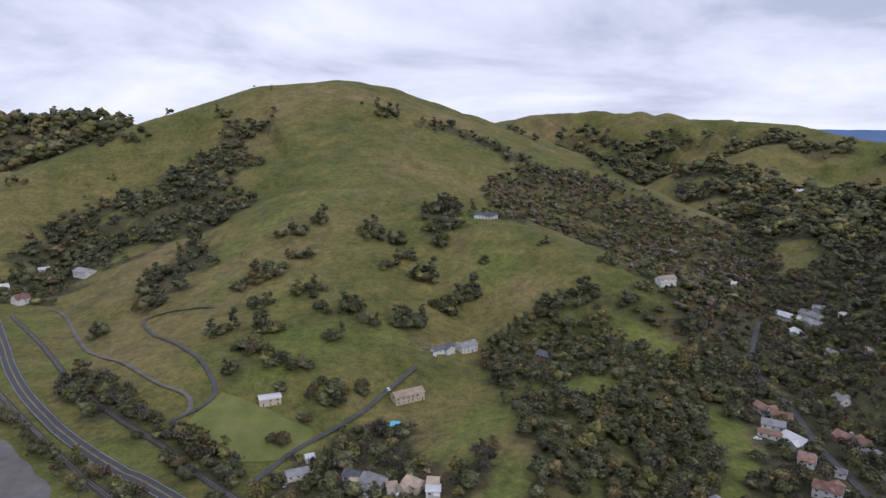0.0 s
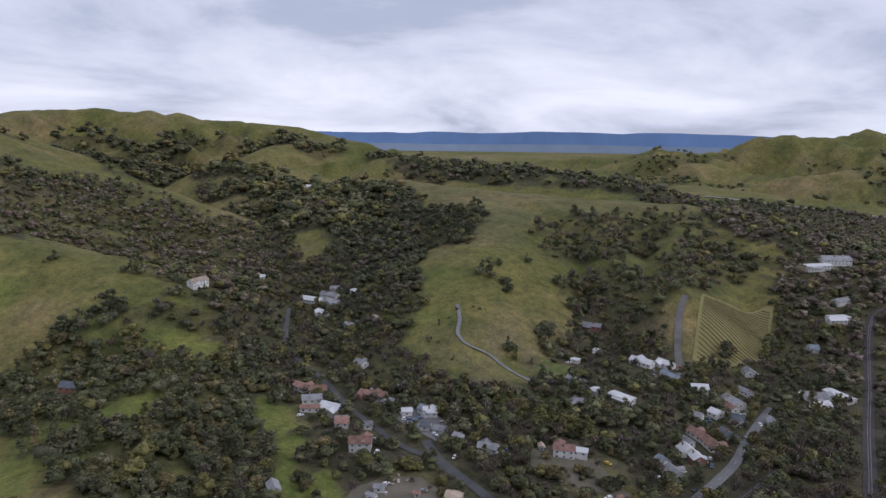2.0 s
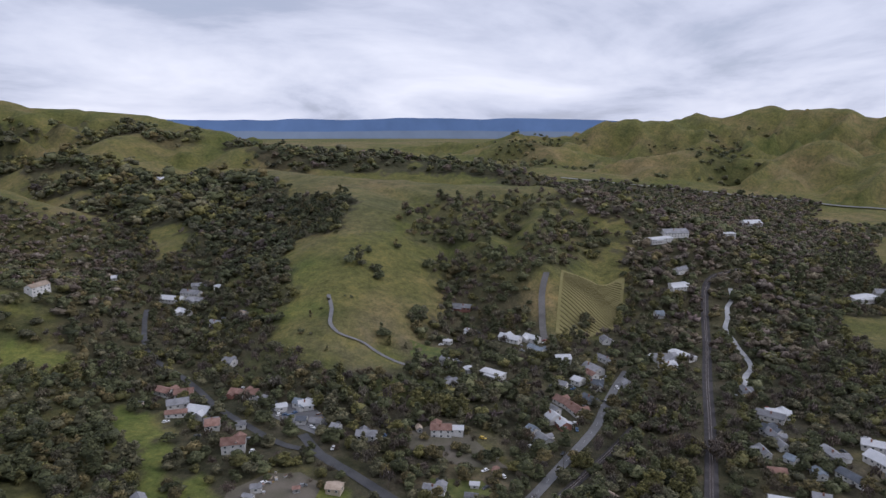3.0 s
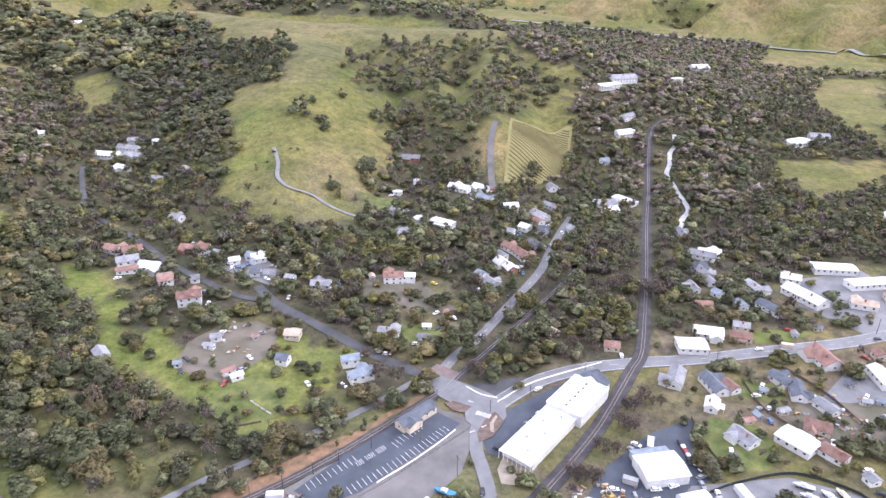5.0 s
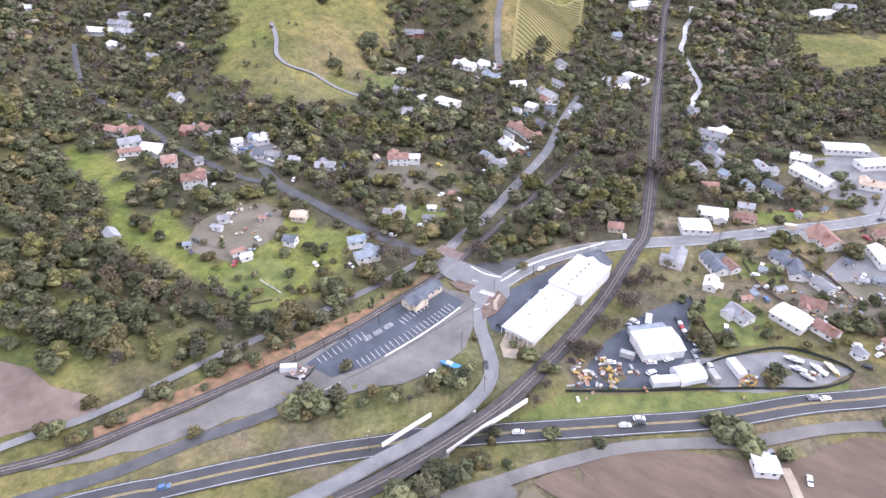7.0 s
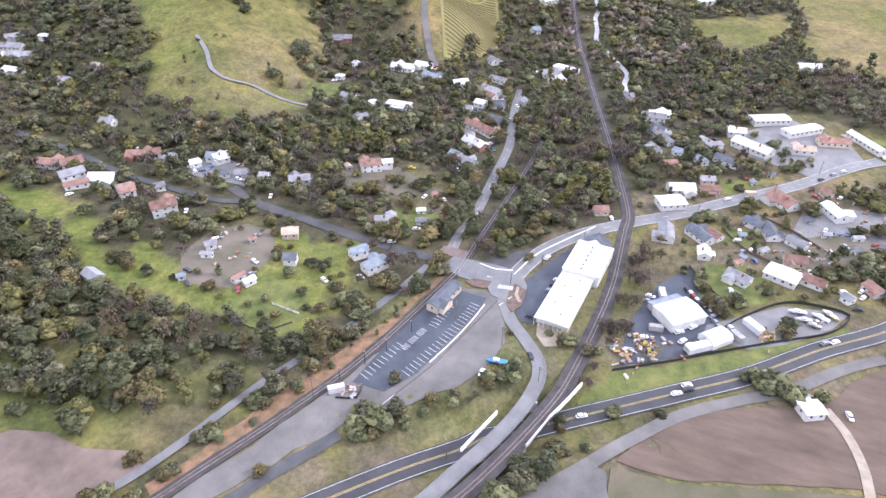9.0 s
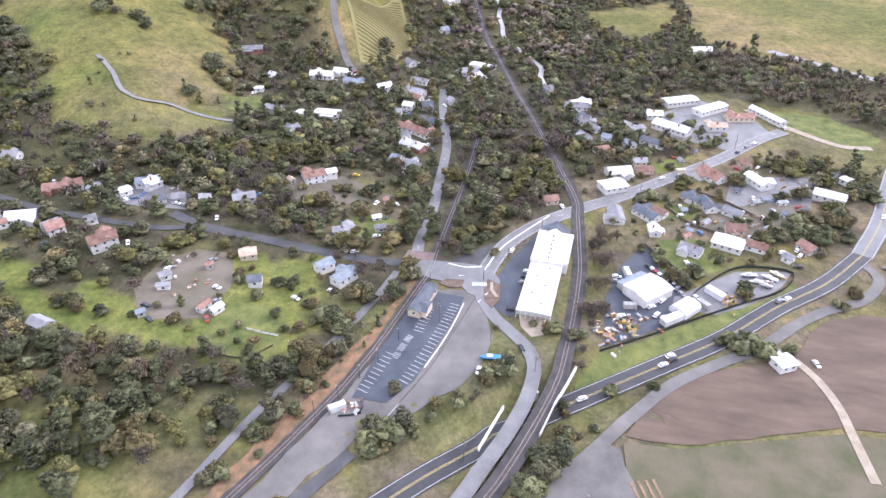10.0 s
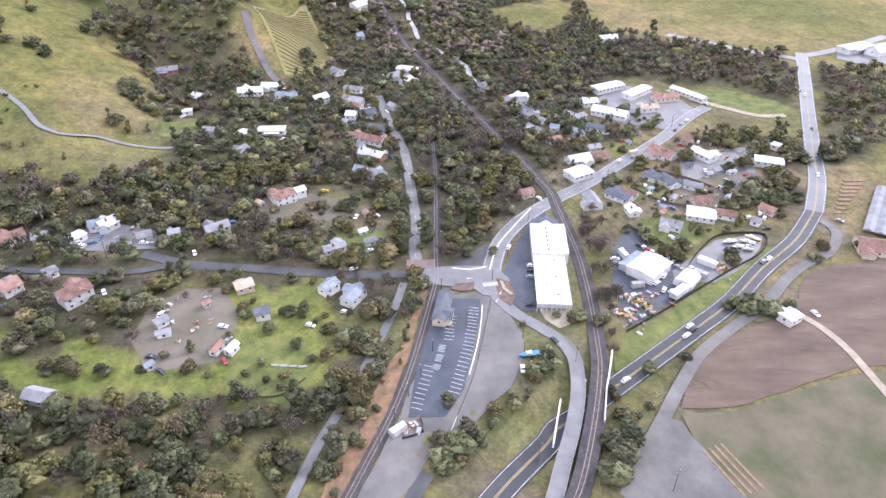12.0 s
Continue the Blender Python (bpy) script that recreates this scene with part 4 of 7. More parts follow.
def scatter(poly, gap, r, clear=True, keep=1.0, rag=8.0):
    """Places at least about gap apart in an outline, off the roads, buildings and open ground."""
    xs, ys = [p[0] for p in poly], [p[1] for p in poly]
    nx, ny = int((max(xs) - min(xs)) / gap) + 1, int((max(ys) - min(ys)) / gap) + 1
    gx, gy = np.meshgrid(np.arange(nx), np.arange(ny))
    x = min(xs) + (gx.ravel() + r.uniform(0.1, 0.9, nx * ny)) * gap
    y = min(ys) + (gy.ravel() + r.uniform(0.1, 0.9, nx * ny)) * gap
    rx, ry = ragged_places(x, y, rag)
    ok = inside(poly, rx, ry) & (r.random_sample(len(x)) < keep)
    x, y = x[ok], y[ok]
    ok = np.ones(len(x), bool)
    rx, ry = ragged_places(x, y, 2.5)
    if clear:
        for k in (CLEAR if clear is True else [q for q in CLEAR if q.startswith(("lot_", "bright_lot", "field_"))]):
            ok &= ~inside(PLAN[k], rx, ry)
        for k, d in ROAD_KEYS.items():
            ok &= to_line(PLAN[k], x, y) > d
        for bx, by, br in KEEP_FREE:
            ok &= np.hypot(x - bx, y - by) > br
    return x[ok], y[ok]


# ---- buildings ----
ROOFS = {
    "w": MAT["white"],
    "g": mottled("grey_shingle", (0.17, 0.17, 0.18), (0.30, 0.30, 0.31), 0.25, 0.85, 5.0, 0.03, 0.3, 0.25),
    "d": mottled("slate_shingle", (0.06, 0.07, 0.085), (0.13, 0.14, 0.16), 0.25, 0.8, 5.0, 0.03, 0.3, 0.2),
    "r": mottled("red_brown_tile", (0.16, 0.085, 0.065), (0.29, 0.18, 0.145), 0.3, 0.85, 5.0, 0.03, 0.3, 0.25),
    "t": mottled("tan_tile", (0.30, 0.23, 0.17), (0.46, 0.37, 0.29), 0.3, 0.85, 5.0, 0.03, 0.3, 0.2),
    "b": mottled("blue_grey_metal", (0.13, 0.155, 0.185), (0.23, 0.265, 0.30), 0.3, 0.5, 5.0, 0.02, 0.4, 0.2),
}
ROOF_WORDS = {"w": "white", "g": "grey shingle", "d": "dark slate", "r": "red-brown", "t": "tan tile", "b": "blue-grey metal"}
WALLS = {
    "w": mottled("white_siding", (0.50, 0.49, 0.47), (0.66, 0.65, 0.63), 0.4, 0.7, 4.0, 0.01, 0.3, 0.12),
    "g": mottled("grey_siding", (0.28, 0.28, 0.27), (0.42, 0.41, 0.40), 0.4, 0.8, 4.0, 0.01, 0.3, 0.12),
    "t": mottled("tan_siding", (0.42, 0.35, 0.26), (0.58, 0.50, 0.40), 0.4, 0.8, 4.0, 0.01, 0.3, 0.12),
    "r": mottled("barn_red_siding", (0.22, 0.10, 0.08), (0.34, 0.17, 0.13), 0.4, 0.8, 4.0, 0.01, 0.3, 0.12),
}
WALL_WORDS = {"w": "white", "g": "grey", "t": "tan", "r": "red"}
GLASS = plain("window_glass", (0.05, 0.06, 0.07), 0.08, 0.0, 0.6)
TRIM = plain("white_trim", (0.74, 0.74, 0.72), 0.6)
DOOR = plain("door_paint", (0.16, 0.12, 0.10), 0.5)
BRICK = mottled("chimney_brick", (0.20, 0.10, 0.075), (0.33, 0.18, 0.14), 2.0)
DARK = plain("black_metal", (0.03, 0.03, 0.032), 0.5)


def empty(name, m):
    ob = new(name)
    ob.matrix_world = m
    ob.empty_display_size = 0.5
    return ob


def box_bm(bm, x0, y0, z0, x1, y1, z1):
    v = [bm.verts.new(p) for p in ((x0, y0, z0), (x1, y0, z0), (x1, y1, z0), (x0, y1, z0), (x0, y0, z1), (x1, y0, z1), (x1, y1, z1), (x0, y1, z1))]
    for f in ((3, 2, 1, 0), (4, 5, 6, 7), (0, 1, 5, 4), (1, 2, 6, 5), (2, 3, 7, 6), (3, 0, 4, 7)):
        bm.faces.new([v[i] for i in f])
    return v


def part(name, bm, material, parent, label=""):
    me = bpy.data.meshes.new(name)
    bm.to_mesh(me); bm.free()
    if material:
        me.materials.append(material)
    ob = new(name, me)
    ob.parent = parent
    if label:
        ob["label"] = label
    return ob


def box_part(name, size, at, material, parent, label=""):
    bm = bmesh.new()
    sx, sy, sz = size
    box_bm(bm, -sx / 2, -sy / 2, 0, sx / 2, sy / 2, sz)
    ob = part(name, bm, material, parent, label)
    ob.location = at
    return ob


def prism(profile, x0, x1):
    """A solid with the outline (y, z) drawn out from x0 to x1."""
    bm = bmesh.new()
    a = [bm.verts.new((x0, y, z)) for y, z in profile]
    b = [bm.verts.new((x1, y, z)) for y, z in profile]
    bm.faces.new(a[::-1]); bm.faces.new(b)
    n = len(a)
    for i in range(n):
        bm.faces.new((a[i], a[(i + 1) % n], b[(i + 1) % n], b[i]))
    bmesh.ops.recalc_face_normals(bm, faces=bm.faces)
    return bm


SHARED = {}


def shared_box(key, size, material):
    """One mesh for all window panes, frames and doors of a size."""
    if key not in SHARED:
        bm = bmesh.new()
        sx, sy, sz = size
        box_bm(bm, -sx / 2, -sy / 2, 0, sx / 2, sy / 2, sz)
        me = bpy.data.meshes.new(key)
        bm.to_mesh(me); bm.free()
        me.materials.append(material)
        SHARED[key] = me
    return SHARED[key]


def piece(name, mesh, parent, at, turn=0.0):
    ob = new(name, mesh)
    ob.parent = parent
    ob.location, ob.rotation_euler = at, (0, 0, radians(turn))
    return ob


house_rng, roof_rng = random.Random(11), random.Random(12)


def house(x, y, length, depth, angle, wall_h, roof, wall):
    """A dwelling or shed: gabled walls, a roof of two thick slabs, windows with frames, a door, often a chimney or porch."""
    r = house_rng
    if roof == "w" and length < 13.5 and wall_h < 3.9 and roof_rng.random() < 0.6:
        roof = roof_rng.choice("gtgdrb")
    far = math.hypot(x - 60, y - 60) > 330
    zs = height(np.array([x - 4, x + 4, x, x]), np.array([y, y, y - 4, y + 4]))
    z = float(zs.min())
    sink = float(zs.max()) - z
    base = empty("house", pose(x, y, z - 0.3, 0, 0, angle))
    flat = roof == "w" and r.random() < 0.45
    tagged(base, f"{'low shed' if wall_h < 2.9 else 'house'} with {WALL_WORDS[wall]} walls and a {'shallow ' if flat else ''}{ROOF_WORDS[roof]} roof", "house", "houses in the village")
    rise = depth * (0.07 if flat else r.uniform(0.22, 0.34))
    h, hd, hl = wall_h + 0.3 + min(sink, 1.5), depth / 2, length / 2
    part("wall", prism([(-hd, 0), (hd, 0), (hd, h), (0, h + rise), (-hd, h)], -hl, hl), WALLS[wall], base)
    o, t, ov = 0.45, 0.22, 0.5
    drop = rise / hd * o
    for s in (-1, 1):
        prof = [(s * 0.0, h + rise + 0.03), (s * (hd + o), h - drop + 0.03), (s * (hd + o), h - drop + t), (0, h + rise + t)]
        part("roof", prism(prof if s > 0 else prof[::-1], -hl - ov, hl + ov), ROOFS[roof], base)
    n = max(1, int(length / 3.6))
    frame_me, pane_me = shared_box("frame_mesh", (1.5, 0.10, 1.35), TRIM), shared_box("pane_mesh", (1.24, 0.12, 1.1), GLASS)
    door_me = shared_box("door_mesh", (1.0, 0.12, 2.05), DOOR)
    door_at = r.randrange(n)
    for s in (-1, 1):
        for k in range(n):
            cx = -hl + (k + 0.5) * length / n
            if s < 0 and k == door_at:
                piece("door", door_me, base, (cx, s * (hd + 0.03), 0.3))
            else:
                w = piece("window", pane_me if far else frame_me, base, (cx, s * (hd + 0.03), h - 1.9), 0)
                if not far:
                    piece("pane", pane_me, w, (0, s * 0.01, 0.125))
            if h > 5 and depth > 7:
                w = piece("window", frame_me, base, (cx, s * (hd + 0.03), h - 4.6), 0)
                piece("pane", pane_me, w, (0, s * 0.01, 0.125))
    for s in (-1, 1):
        w = piece("window", pane_me if far else frame_me, base, (s * (hl + 0.03), 0, h - 1.9), 90)
        if not far:
            piece("pane", pane_me, w, (0, -s * 0.01, 0.125))
    if r.random() < 0.4 and length > 8 and not flat:
        bm = bmesh.new()
        box_bm(bm, -0.45, -0.35, 0, 0.45, 0.35, rise * 0.5 + 1.2)
        c = part("chimney", bm, BRICK, base)
        c.location = (r.uniform(-0.3, 0.3) * length, hd * 0.4, h + rise * 0.4)
    wing = roof_rng.choice((-1, 1)) if 9 < length < 24 and not flat and roof_rng.random() < 0.75 else 0
    if wing:
        ww, reach, off = roof_rng.uniform(0.36, 0.5) * length, hd + roof_rng.uniform(2.2, 4.2), roof_rng.choice((-0.24, 0.24)) * length
        hw, top = ww / 2, h - 0.25
        lift_w = min(rise / hd * hw, rise * 0.95)
        for name, mat, prof, x0, x1 in (("wing_wall", WALLS[wall], [(-hw, 0), (hw, 0), (hw, top), (0, top + lift_w), (-hw, top)], 0.4, reach),
                                        ("wing_roof", ROOFS[roof], [(0, top + lift_w + 0.03), (hw + o, top - lift_w / hw * o + 0.03), (hw + o, top - lift_w / hw * o + t), (0, top + lift_w + t)], 0.3, reach + ov),
                                        ("wing_roof", ROOFS[roof], [(0, top + lift_w + t), (-hw - o, top - lift_w / hw * o + t), (-hw - o, top - lift_w / hw * o + 0.03), (0, top + lift_w + 0.03)], 0.3, reach + ov)):
            bm = prism(prof, x0, x1)
            bmesh.ops.rotate(bm, verts=bm.verts, matrix=Matrix.Rotation(radians(90 * wing), 3, "Z"))
            bmesh.ops.translate(bm, verts=bm.verts, vec=(off, 0, 0))
            part(name, bm, mat, base)
    if not wing and r.random() < 0.55 and length > 7:
        w = r.uniform(0.35, 0.6) * length
        s = r.choice((-1, 1))
        prof = [(s * hd, h - 0.55), (s * (hd + 2.6), h - 1.0), (s * (hd + 2.6), h - 0.85), (s * hd, h - 0.38)]
        off = r.uniform(-0.5, 0.5) * (length - w)
        part("porch_roof", prism(prof, off - w / 2, off + w / 2), ROOFS[roof], base)
        for sx in (-1, 1):
            bm = bmesh.new()
            box_bm(bm, -0.08, -0.08, 0, 0.08, 0.08, h - 0.97)
            p = part("post", bm, TRIM, base)
            p.location = (off + sx * (w / 2 - 0.2), s * (hd + 2.4), 0)
    KEEP_FREE.append((x, y, 0.5 * math.hypot(length, depth) + 1.0))
    return base


house(191, 140, 20.5, 6.0, 169, 4.0, "d", "t")
house(287, 50, 14.7, 7.6, 7, 3.2, "g", "w")
house(292, 33, 15.0, 7.6, 45, 3.2, "d", "w")
house(275, 30, 8.3, 6.0, 7, 3.0, "w", "w")
house(315, 6, 10.5, 6.8, 58, 3.2, "d", "w")
house(309, -2, 13.2, 6.8, 17, 3.2, "d", "w")
house(259, 13, 11.1, 7.6, 63, 3.0, "g", "w")
house(269, -7, 15.0, 11.0, 69, 3.5, "w", "w")
house(269, -21, 10.4, 6.8, 67, 3.0, "r", "w")
house(273, -47, 8.3, 6.8, 38, 3.0, "w", "w")
house(344, -36, 16.1, 7.6, 30, 4.0, "w", "w")
house(332, -74, 16.8, 9.3, 68, 4.0, "w", "w")
house(359, -83, 5.2, 6.0, 62, 3.5, "w", "w")
house(356, -90, 5.2, 6.0, 39, 3.5, "w", "w")
house(321, 51, 15.0, 11.0, 118, 4.0, "w", "w")
house(341, 47, 14.9, 9.3, 110, 3.5, "w", "w")
house(347, 31, 11.0, 6.8, 110, 3.0, "r", "t")
house(391, 22, 16.7, 7.6, 59, 3.0, "d", "w")
house(359, 33, 8.5, 6.0, 106, 3.0, "g", "t")
house(348, -10, 17.2, 11.0, 39, 3.2, "r", "w")
house(368, -34, 6.3, 6.0, 25, 3.0, "r", "t")
house(472, -4, 26.7, 11.0, 116, 4.2, "w", "w")
house(460, -25, 28.6, 9.3, 131, 4.2, "w", "w")
house(418, 7, 26.3, 11.0, 57, 4.2, "w", "w")
house(440, 18, 11.6, 8.5, 99, 4.0, "w", "w")
house(455, -65, 32.0, 6.0, 32, 3.5, "w", "w")
house(426, -24, 14.0, 7.6, 101, 3.5, "t", "w")
house(448, -44, 19.8, 8.5, 102, 3.5, "r", "t")
house(453, 72, 15.1, 8.5, 110, 3.2, "w", "w")
house(418, 68, 11.1, 6.8, 41, 3.0, "g", "w")
house(393, 68, 10.9, 5.1, 39, 2.8, "w", "w")
house(393, 53, 6.1, 6.0, 68, 2.8, "b", "w")
house(414, 35, 15.3, 6.8, 43, 3.0, "g", "w")
house(479, 98, 12.4, 6.0, 35, 3.0, "g", "w")
house(195, 303, 12.8, 9.3, 140, 5.5, "r", "w")
house(198, 303, 11.7, 6.8, 44, 5.0, "r", "w")
house(203, 336, 8.2, 9.3, 141, 4.0, "r", "w")
house(179, 261, 5.2, 4.2, 137, 2.6, "g", "w")
house(187, 220, 6.1, 6.0, 109, 3.2, "d", "w")
house(207, 193, 8.7, 6.0, 142, 4.0, "b", "w")
house(201, 181, 12.1, 6.8, 152, 4.0, "b", "w")
house(206, 232, 7.9, 6.8, 118, 3.0, "t", "t")
house(164, 234, 6.5, 3.4, 163, 2.5, "r", "w")
house(164, 228, 5.7, 3.4, 157, 2.5, "w", "w")
house(133, 289, 9.6, 6.0, 74, 3.2, "g", "w")
house(290, 228, 12.5, 8.5, 128, 4.5, "r", "w")
house(296, 221, 8.9, 6.0, 124, 4.5, "w", "w")
house(254, 256, 11.9, 6.8, 123, 3.2, "g", "w")
house(256, 317, 9.5, 7.6, 109, 3.4, "b", "w")
house(245, 290, 6.7, 6.8, 114, 3.0, "g", "g")
house(245, 356, 10.6, 7.6, 131, 3.5, "r", "w")
house(241, 194, 11.5, 5.1, 115, 3.0, "g", "w")
house(259, 181, 4.7, 3.4, 121, 2.2, "w", "w")
house(249, 176, 6.4, 4.2, 116, 2.4, "g", "w")
house(375, 268, 6.8, 7.6, 71, 3.0, "w", "w")
house(382, 251, 17.9, 8.5, 90, 3.2, "w", "w")
house(347, 264, 9.5, 6.8, 156, 3.4, "w", "w")
house(377, 290, 11.1, 6.8, 82, 3.0, "g", "w")
house(413, 317, 6.5, 5.1, 100, 2.6, "w", "w")
house(445, 318, 8.7, 6.0, 60, 2.8, "w", "w")
house(466, 267, 13.5, 8.5, 84, 3.2, "w", "w")
house(448, 252, 16.4, 6.0, 74, 2.8, "b", "w")
house(444, 226, 12.0, 8.5, 132, 4.2, "w", "w")
house(447, 202, 17.1, 10.2, 67, 3.5, "g", "w")
house(419, 200, 7.5, 8.5, 81, 3.4, "w", "w")
house(423, 188, 11.0, 7.6, 111, 3.4, "d", "w")
house(404, 205, 6.1, 6.8, 96, 3.0, "g", "w")
house(396, 179, 13.2, 6.8, 69, 3.0, "d", "w")
house(380, 192, 12.6, 7.6, 72, 3.0, "r", "w")
house(375, 180, 13.0, 8.5, 59, 3.2, "r", "w")
house(354, 185, 8.2, 9.3, 56, 3.2, "w", "w")
house(351, 177, 9.5, 7.6, 54, 3.2, "w", "r")
house(330, 187, 6.8, 7.6, 67, 3.2, "b", "w")
house(324, 176, 10.0, 8.5, 65, 3.2, "g", "w")
house(525, 158, 21.6, 9.3, 68, 3.5, "w", "w")
house(505, 164, 12.9, 7.6, 70, 3.2, "g", "w")
house(511, 220, 9.3, 7.6, 44, 3.6, "g", "w")
house(298, 87, 7.8, 6.8, 114, 3.0, "r", "t")
house(179, -14, 7.8, 6.8, 118, 3.9, "w", "w")
house(234, -84, 14.9, 13.6, 73, 3.0, "r", "t")
house(293, 119, 5.3, 5.1, 65, 3.0, "t", "t")
house(210, 404, 13.8, 7.6, 103, 3.2, "r", "w")
house(218, 393, 12.1, 8.5, 145, 3.2, "r", "w")
house(206, 380, 13.3, 9.3, 150, 3.6, "w", "w")
house(209, 359, 14.9, 10.2, 112, 3.8, "w", "w")
house(198, 368, 12.9, 6.0, 142, 2.8, "r", "w")
house(204, 339, 8.2, 7.6, 146, 3.4, "g", "w")
house(242, 366, 10.2, 7.6, 114, 3.0, "r", "r")
house(245, 324, 7.1, 6.8, 146, 3.2, "w", "w")
house(256, 313, 9.1, 8.5, 145, 3.4, "w", "w")
house(267, 412, 9.5, 7.6, 98, 4.0, "g", "w")
house(329, 598, 25.9, 10.2, 113, 3.6, "w", "w")
house(351, 600, 22.1, 9.3, 107, 3.4, "g", "w")
house(341, 574, 20.0, 7.6, 115, 3.2, "g", "g")
house(317, 558, 16.5, 7.6, 89, 3.2, "w", "w")
house(371, 618, 15.5, 8.8, 144, 3.3, "g", "g")
house(368, 574, 17.1, 6.8, 82, 3.0, "w", "w")
house(313, 500, 10.6, 6.0, 103, 3.0, "g", "w")
house(326, 476, 6.9, 5.1, 95, 3.0, "t", "w")
house(328, 715, 6.1, 7.7, 148, 3.6, "w", "w")
house(189, 396, 3.9, 3.4, 112, 2.4, "w", "t")
house(214, 323, 5.2, 6.0, 139, 3.0, "w", "w")
house(512, 167, 18.7, 8.5, 154, 3.2, "g", "w")
house(495, 160, 12.5, 8.5, 155, 3.2, "w", "w")
house(446, 75, 17.2, 9.3, 91, 3.5, "g", "w")
house(423, 70, 11.3, 8.5, 73, 3.5, "d", "w")
house(805, 61, 32.0, 13.8, 150, 5.2, "w", "w")
house(849, 42, 20.6, 14.5, 109, 6.1, "g", "w")
house(668, 211, 16.8, 8.5, 146, 3.2, "w", "w")
house(480, 352, 18.6, 7.6, 110, 3.2, "g", "r")
house(207, 591, 18.0, 8.5, 23, 6.0, "t", "w")
house(-1, 515, 20.7, 6.8, 42, 3.5, "d", "w")
house(20, 532, 17.9, 9.3, 43, 5.0, "g", "w")
house(-117, 415, 14.2, 8.5, 22, 3.4, "w", "t")
house(-25, 433, 22.5, 9.3, 31, 4.2, "t", "t")
house(52, 793, 28.6, 10.6, 4, 4.1, "d", "w")
house(612, 1105, 23.4, 19.0, 137, 9.6, "w", "w")
house(-79, 357, 5.2, 6.0, 28, 3.0, "w", "w")
house(-82, 338, 12.6, 7.6, 23, 3.6, "g", "w")
house(-50, 331, 8.8, 7.6, 160, 3.6, "d", "w")
house(-47, 324, 6.2, 6.0, 177, 3.0, "t", "w")
house(-37, 323, 13.1, 8.5, 150, 3.5, "g", "w")
house(-15, 313, 10.1, 7.6, 140, 3.5, "t", "t")
house(-5, 312, 6.0, 6.8, 174, 3.2, "t", "w")
house(-27, 315, 5.2, 6.0, 10, 3.2, "t", "w")
house(-5, 305, 7.2, 6.8, 180, 3.2, "w", "w")
house(83, 493, 17.8, 8.5, 129, 3.2, "d", "r")
house(-476, 713, 14.8, 14.6, 57, 6.1, "r", "w")
house(-540, 859, 20.0, 12.3, 46, 5.8, "w", "w")
house(-455, 809, 25.2, 15.8, 150, 6.6, "g", "w")
house(-530, 766, 9.0, 13.6, 44, 6.7, "w", "w")
house(768, 269, 32.0, 13.9, 152, 4.7, "w", "w")
house(803, 263, 32.0, 14.4, 139, 4.8, "g", "w")
house(1238, 271, 32.0, 21.8, 138, 8.0, "w", "w")
house(889, 222, 16.3, 13.4, 142, 5.2, "w", "w")
house(508, 169, 15.2, 9.3, 128, 3.6, "g", "w")
house(674, 212, 20.4, 8.6, 149, 3.4, "w", "w")
house(709, 222, 20.3, 8.1, 167, 3.6, "g", "w")
house(608, 208, 8.0, 7.6, 133, 3.2, "w", "w")
house(452, 280, 18.4, 8.5, 95, 3.4, "w", "w")
house(565, -262, 31.5, 14.2, 113, 5.2, "w", "w")
house(557, -282, 27.8, 14.3, 121, 5.2, "w", "w")
house(609, -38, 18.7, 8.5, 104, 4.0, "w", "w")
house(473, 203, 14.6, 6.8, 73, 3.0, "g", "w")
house(365, 191, 8.3, 6.0, 70, 3.0, "g", "w")
house(437, 198, 10.1, 6.8, 63, 3.0, "r", "w")
house(438, 170, 7.9, 6.0, 35, 3.0, "w", "w")
house(295, 26, 8.7, 6.0, 54, 3.0, "r", "w")
house(303, -15, 10.2, 6.0, 54, 2.8, "g", "w")
house(285, -13, 10.3, 7.6, 95, 3.0, "r", "t")
house(373, 57, 9.6, 6.0, 116, 3.0, "r", "w")
house(407, 61, 7.8, 6.0, 44, 3.0, "g", "w")
house(385, 38, 8.4, 6.0, 33, 3.0, "b", "w")
house(261, -35, 4.6, 5.1, 47, 2.8, "g", "w")
house(248, 276, 5.4, 6.0, 105, 3.0, "g", "w")
house(241, 299, 6.0, 6.0, 124, 3.0, "d", "w")
house(245, 342, 6.6, 6.8, 107, 3.0, "g", "w")

shed_rng = random.Random(31)
for area, count in (("clear_yards", 9), ("yard_mid", 4), ("clear_houses", 4), ("yard_dirt", 3), ("clear_knoll", 3)):
    xs, ys = [p[0] for p in PLAN[area]], [p[1] for p in PLAN[area]]
    for _ in range(60):
        px, py = shed_rng.uniform(min(xs), max(xs)), shed_rng.uniform(min(ys), max(ys))
        if count and inside(PLAN[area], np.array([px]), np.array([py]))[0] and min(math.hypot(px - bx, py - by) - br for bx, by, br in KEEP_FREE) > 3.2 \
                and all(to_line(PLAN[k], np.array([px]), np.array([py]))[0] > d + 2 for k, d in ROAD_KEYS.items()):
            house(px, py, shed_rng.uniform(3.2, 5.6), shed_rng.uniform(2.6, 3.6), shed_rng.choice((20, 50, 110, 140)), 2.2, shed_rng.choice("gdgtrb"), shed_rng.choice("wgtg"))
            count -= 1


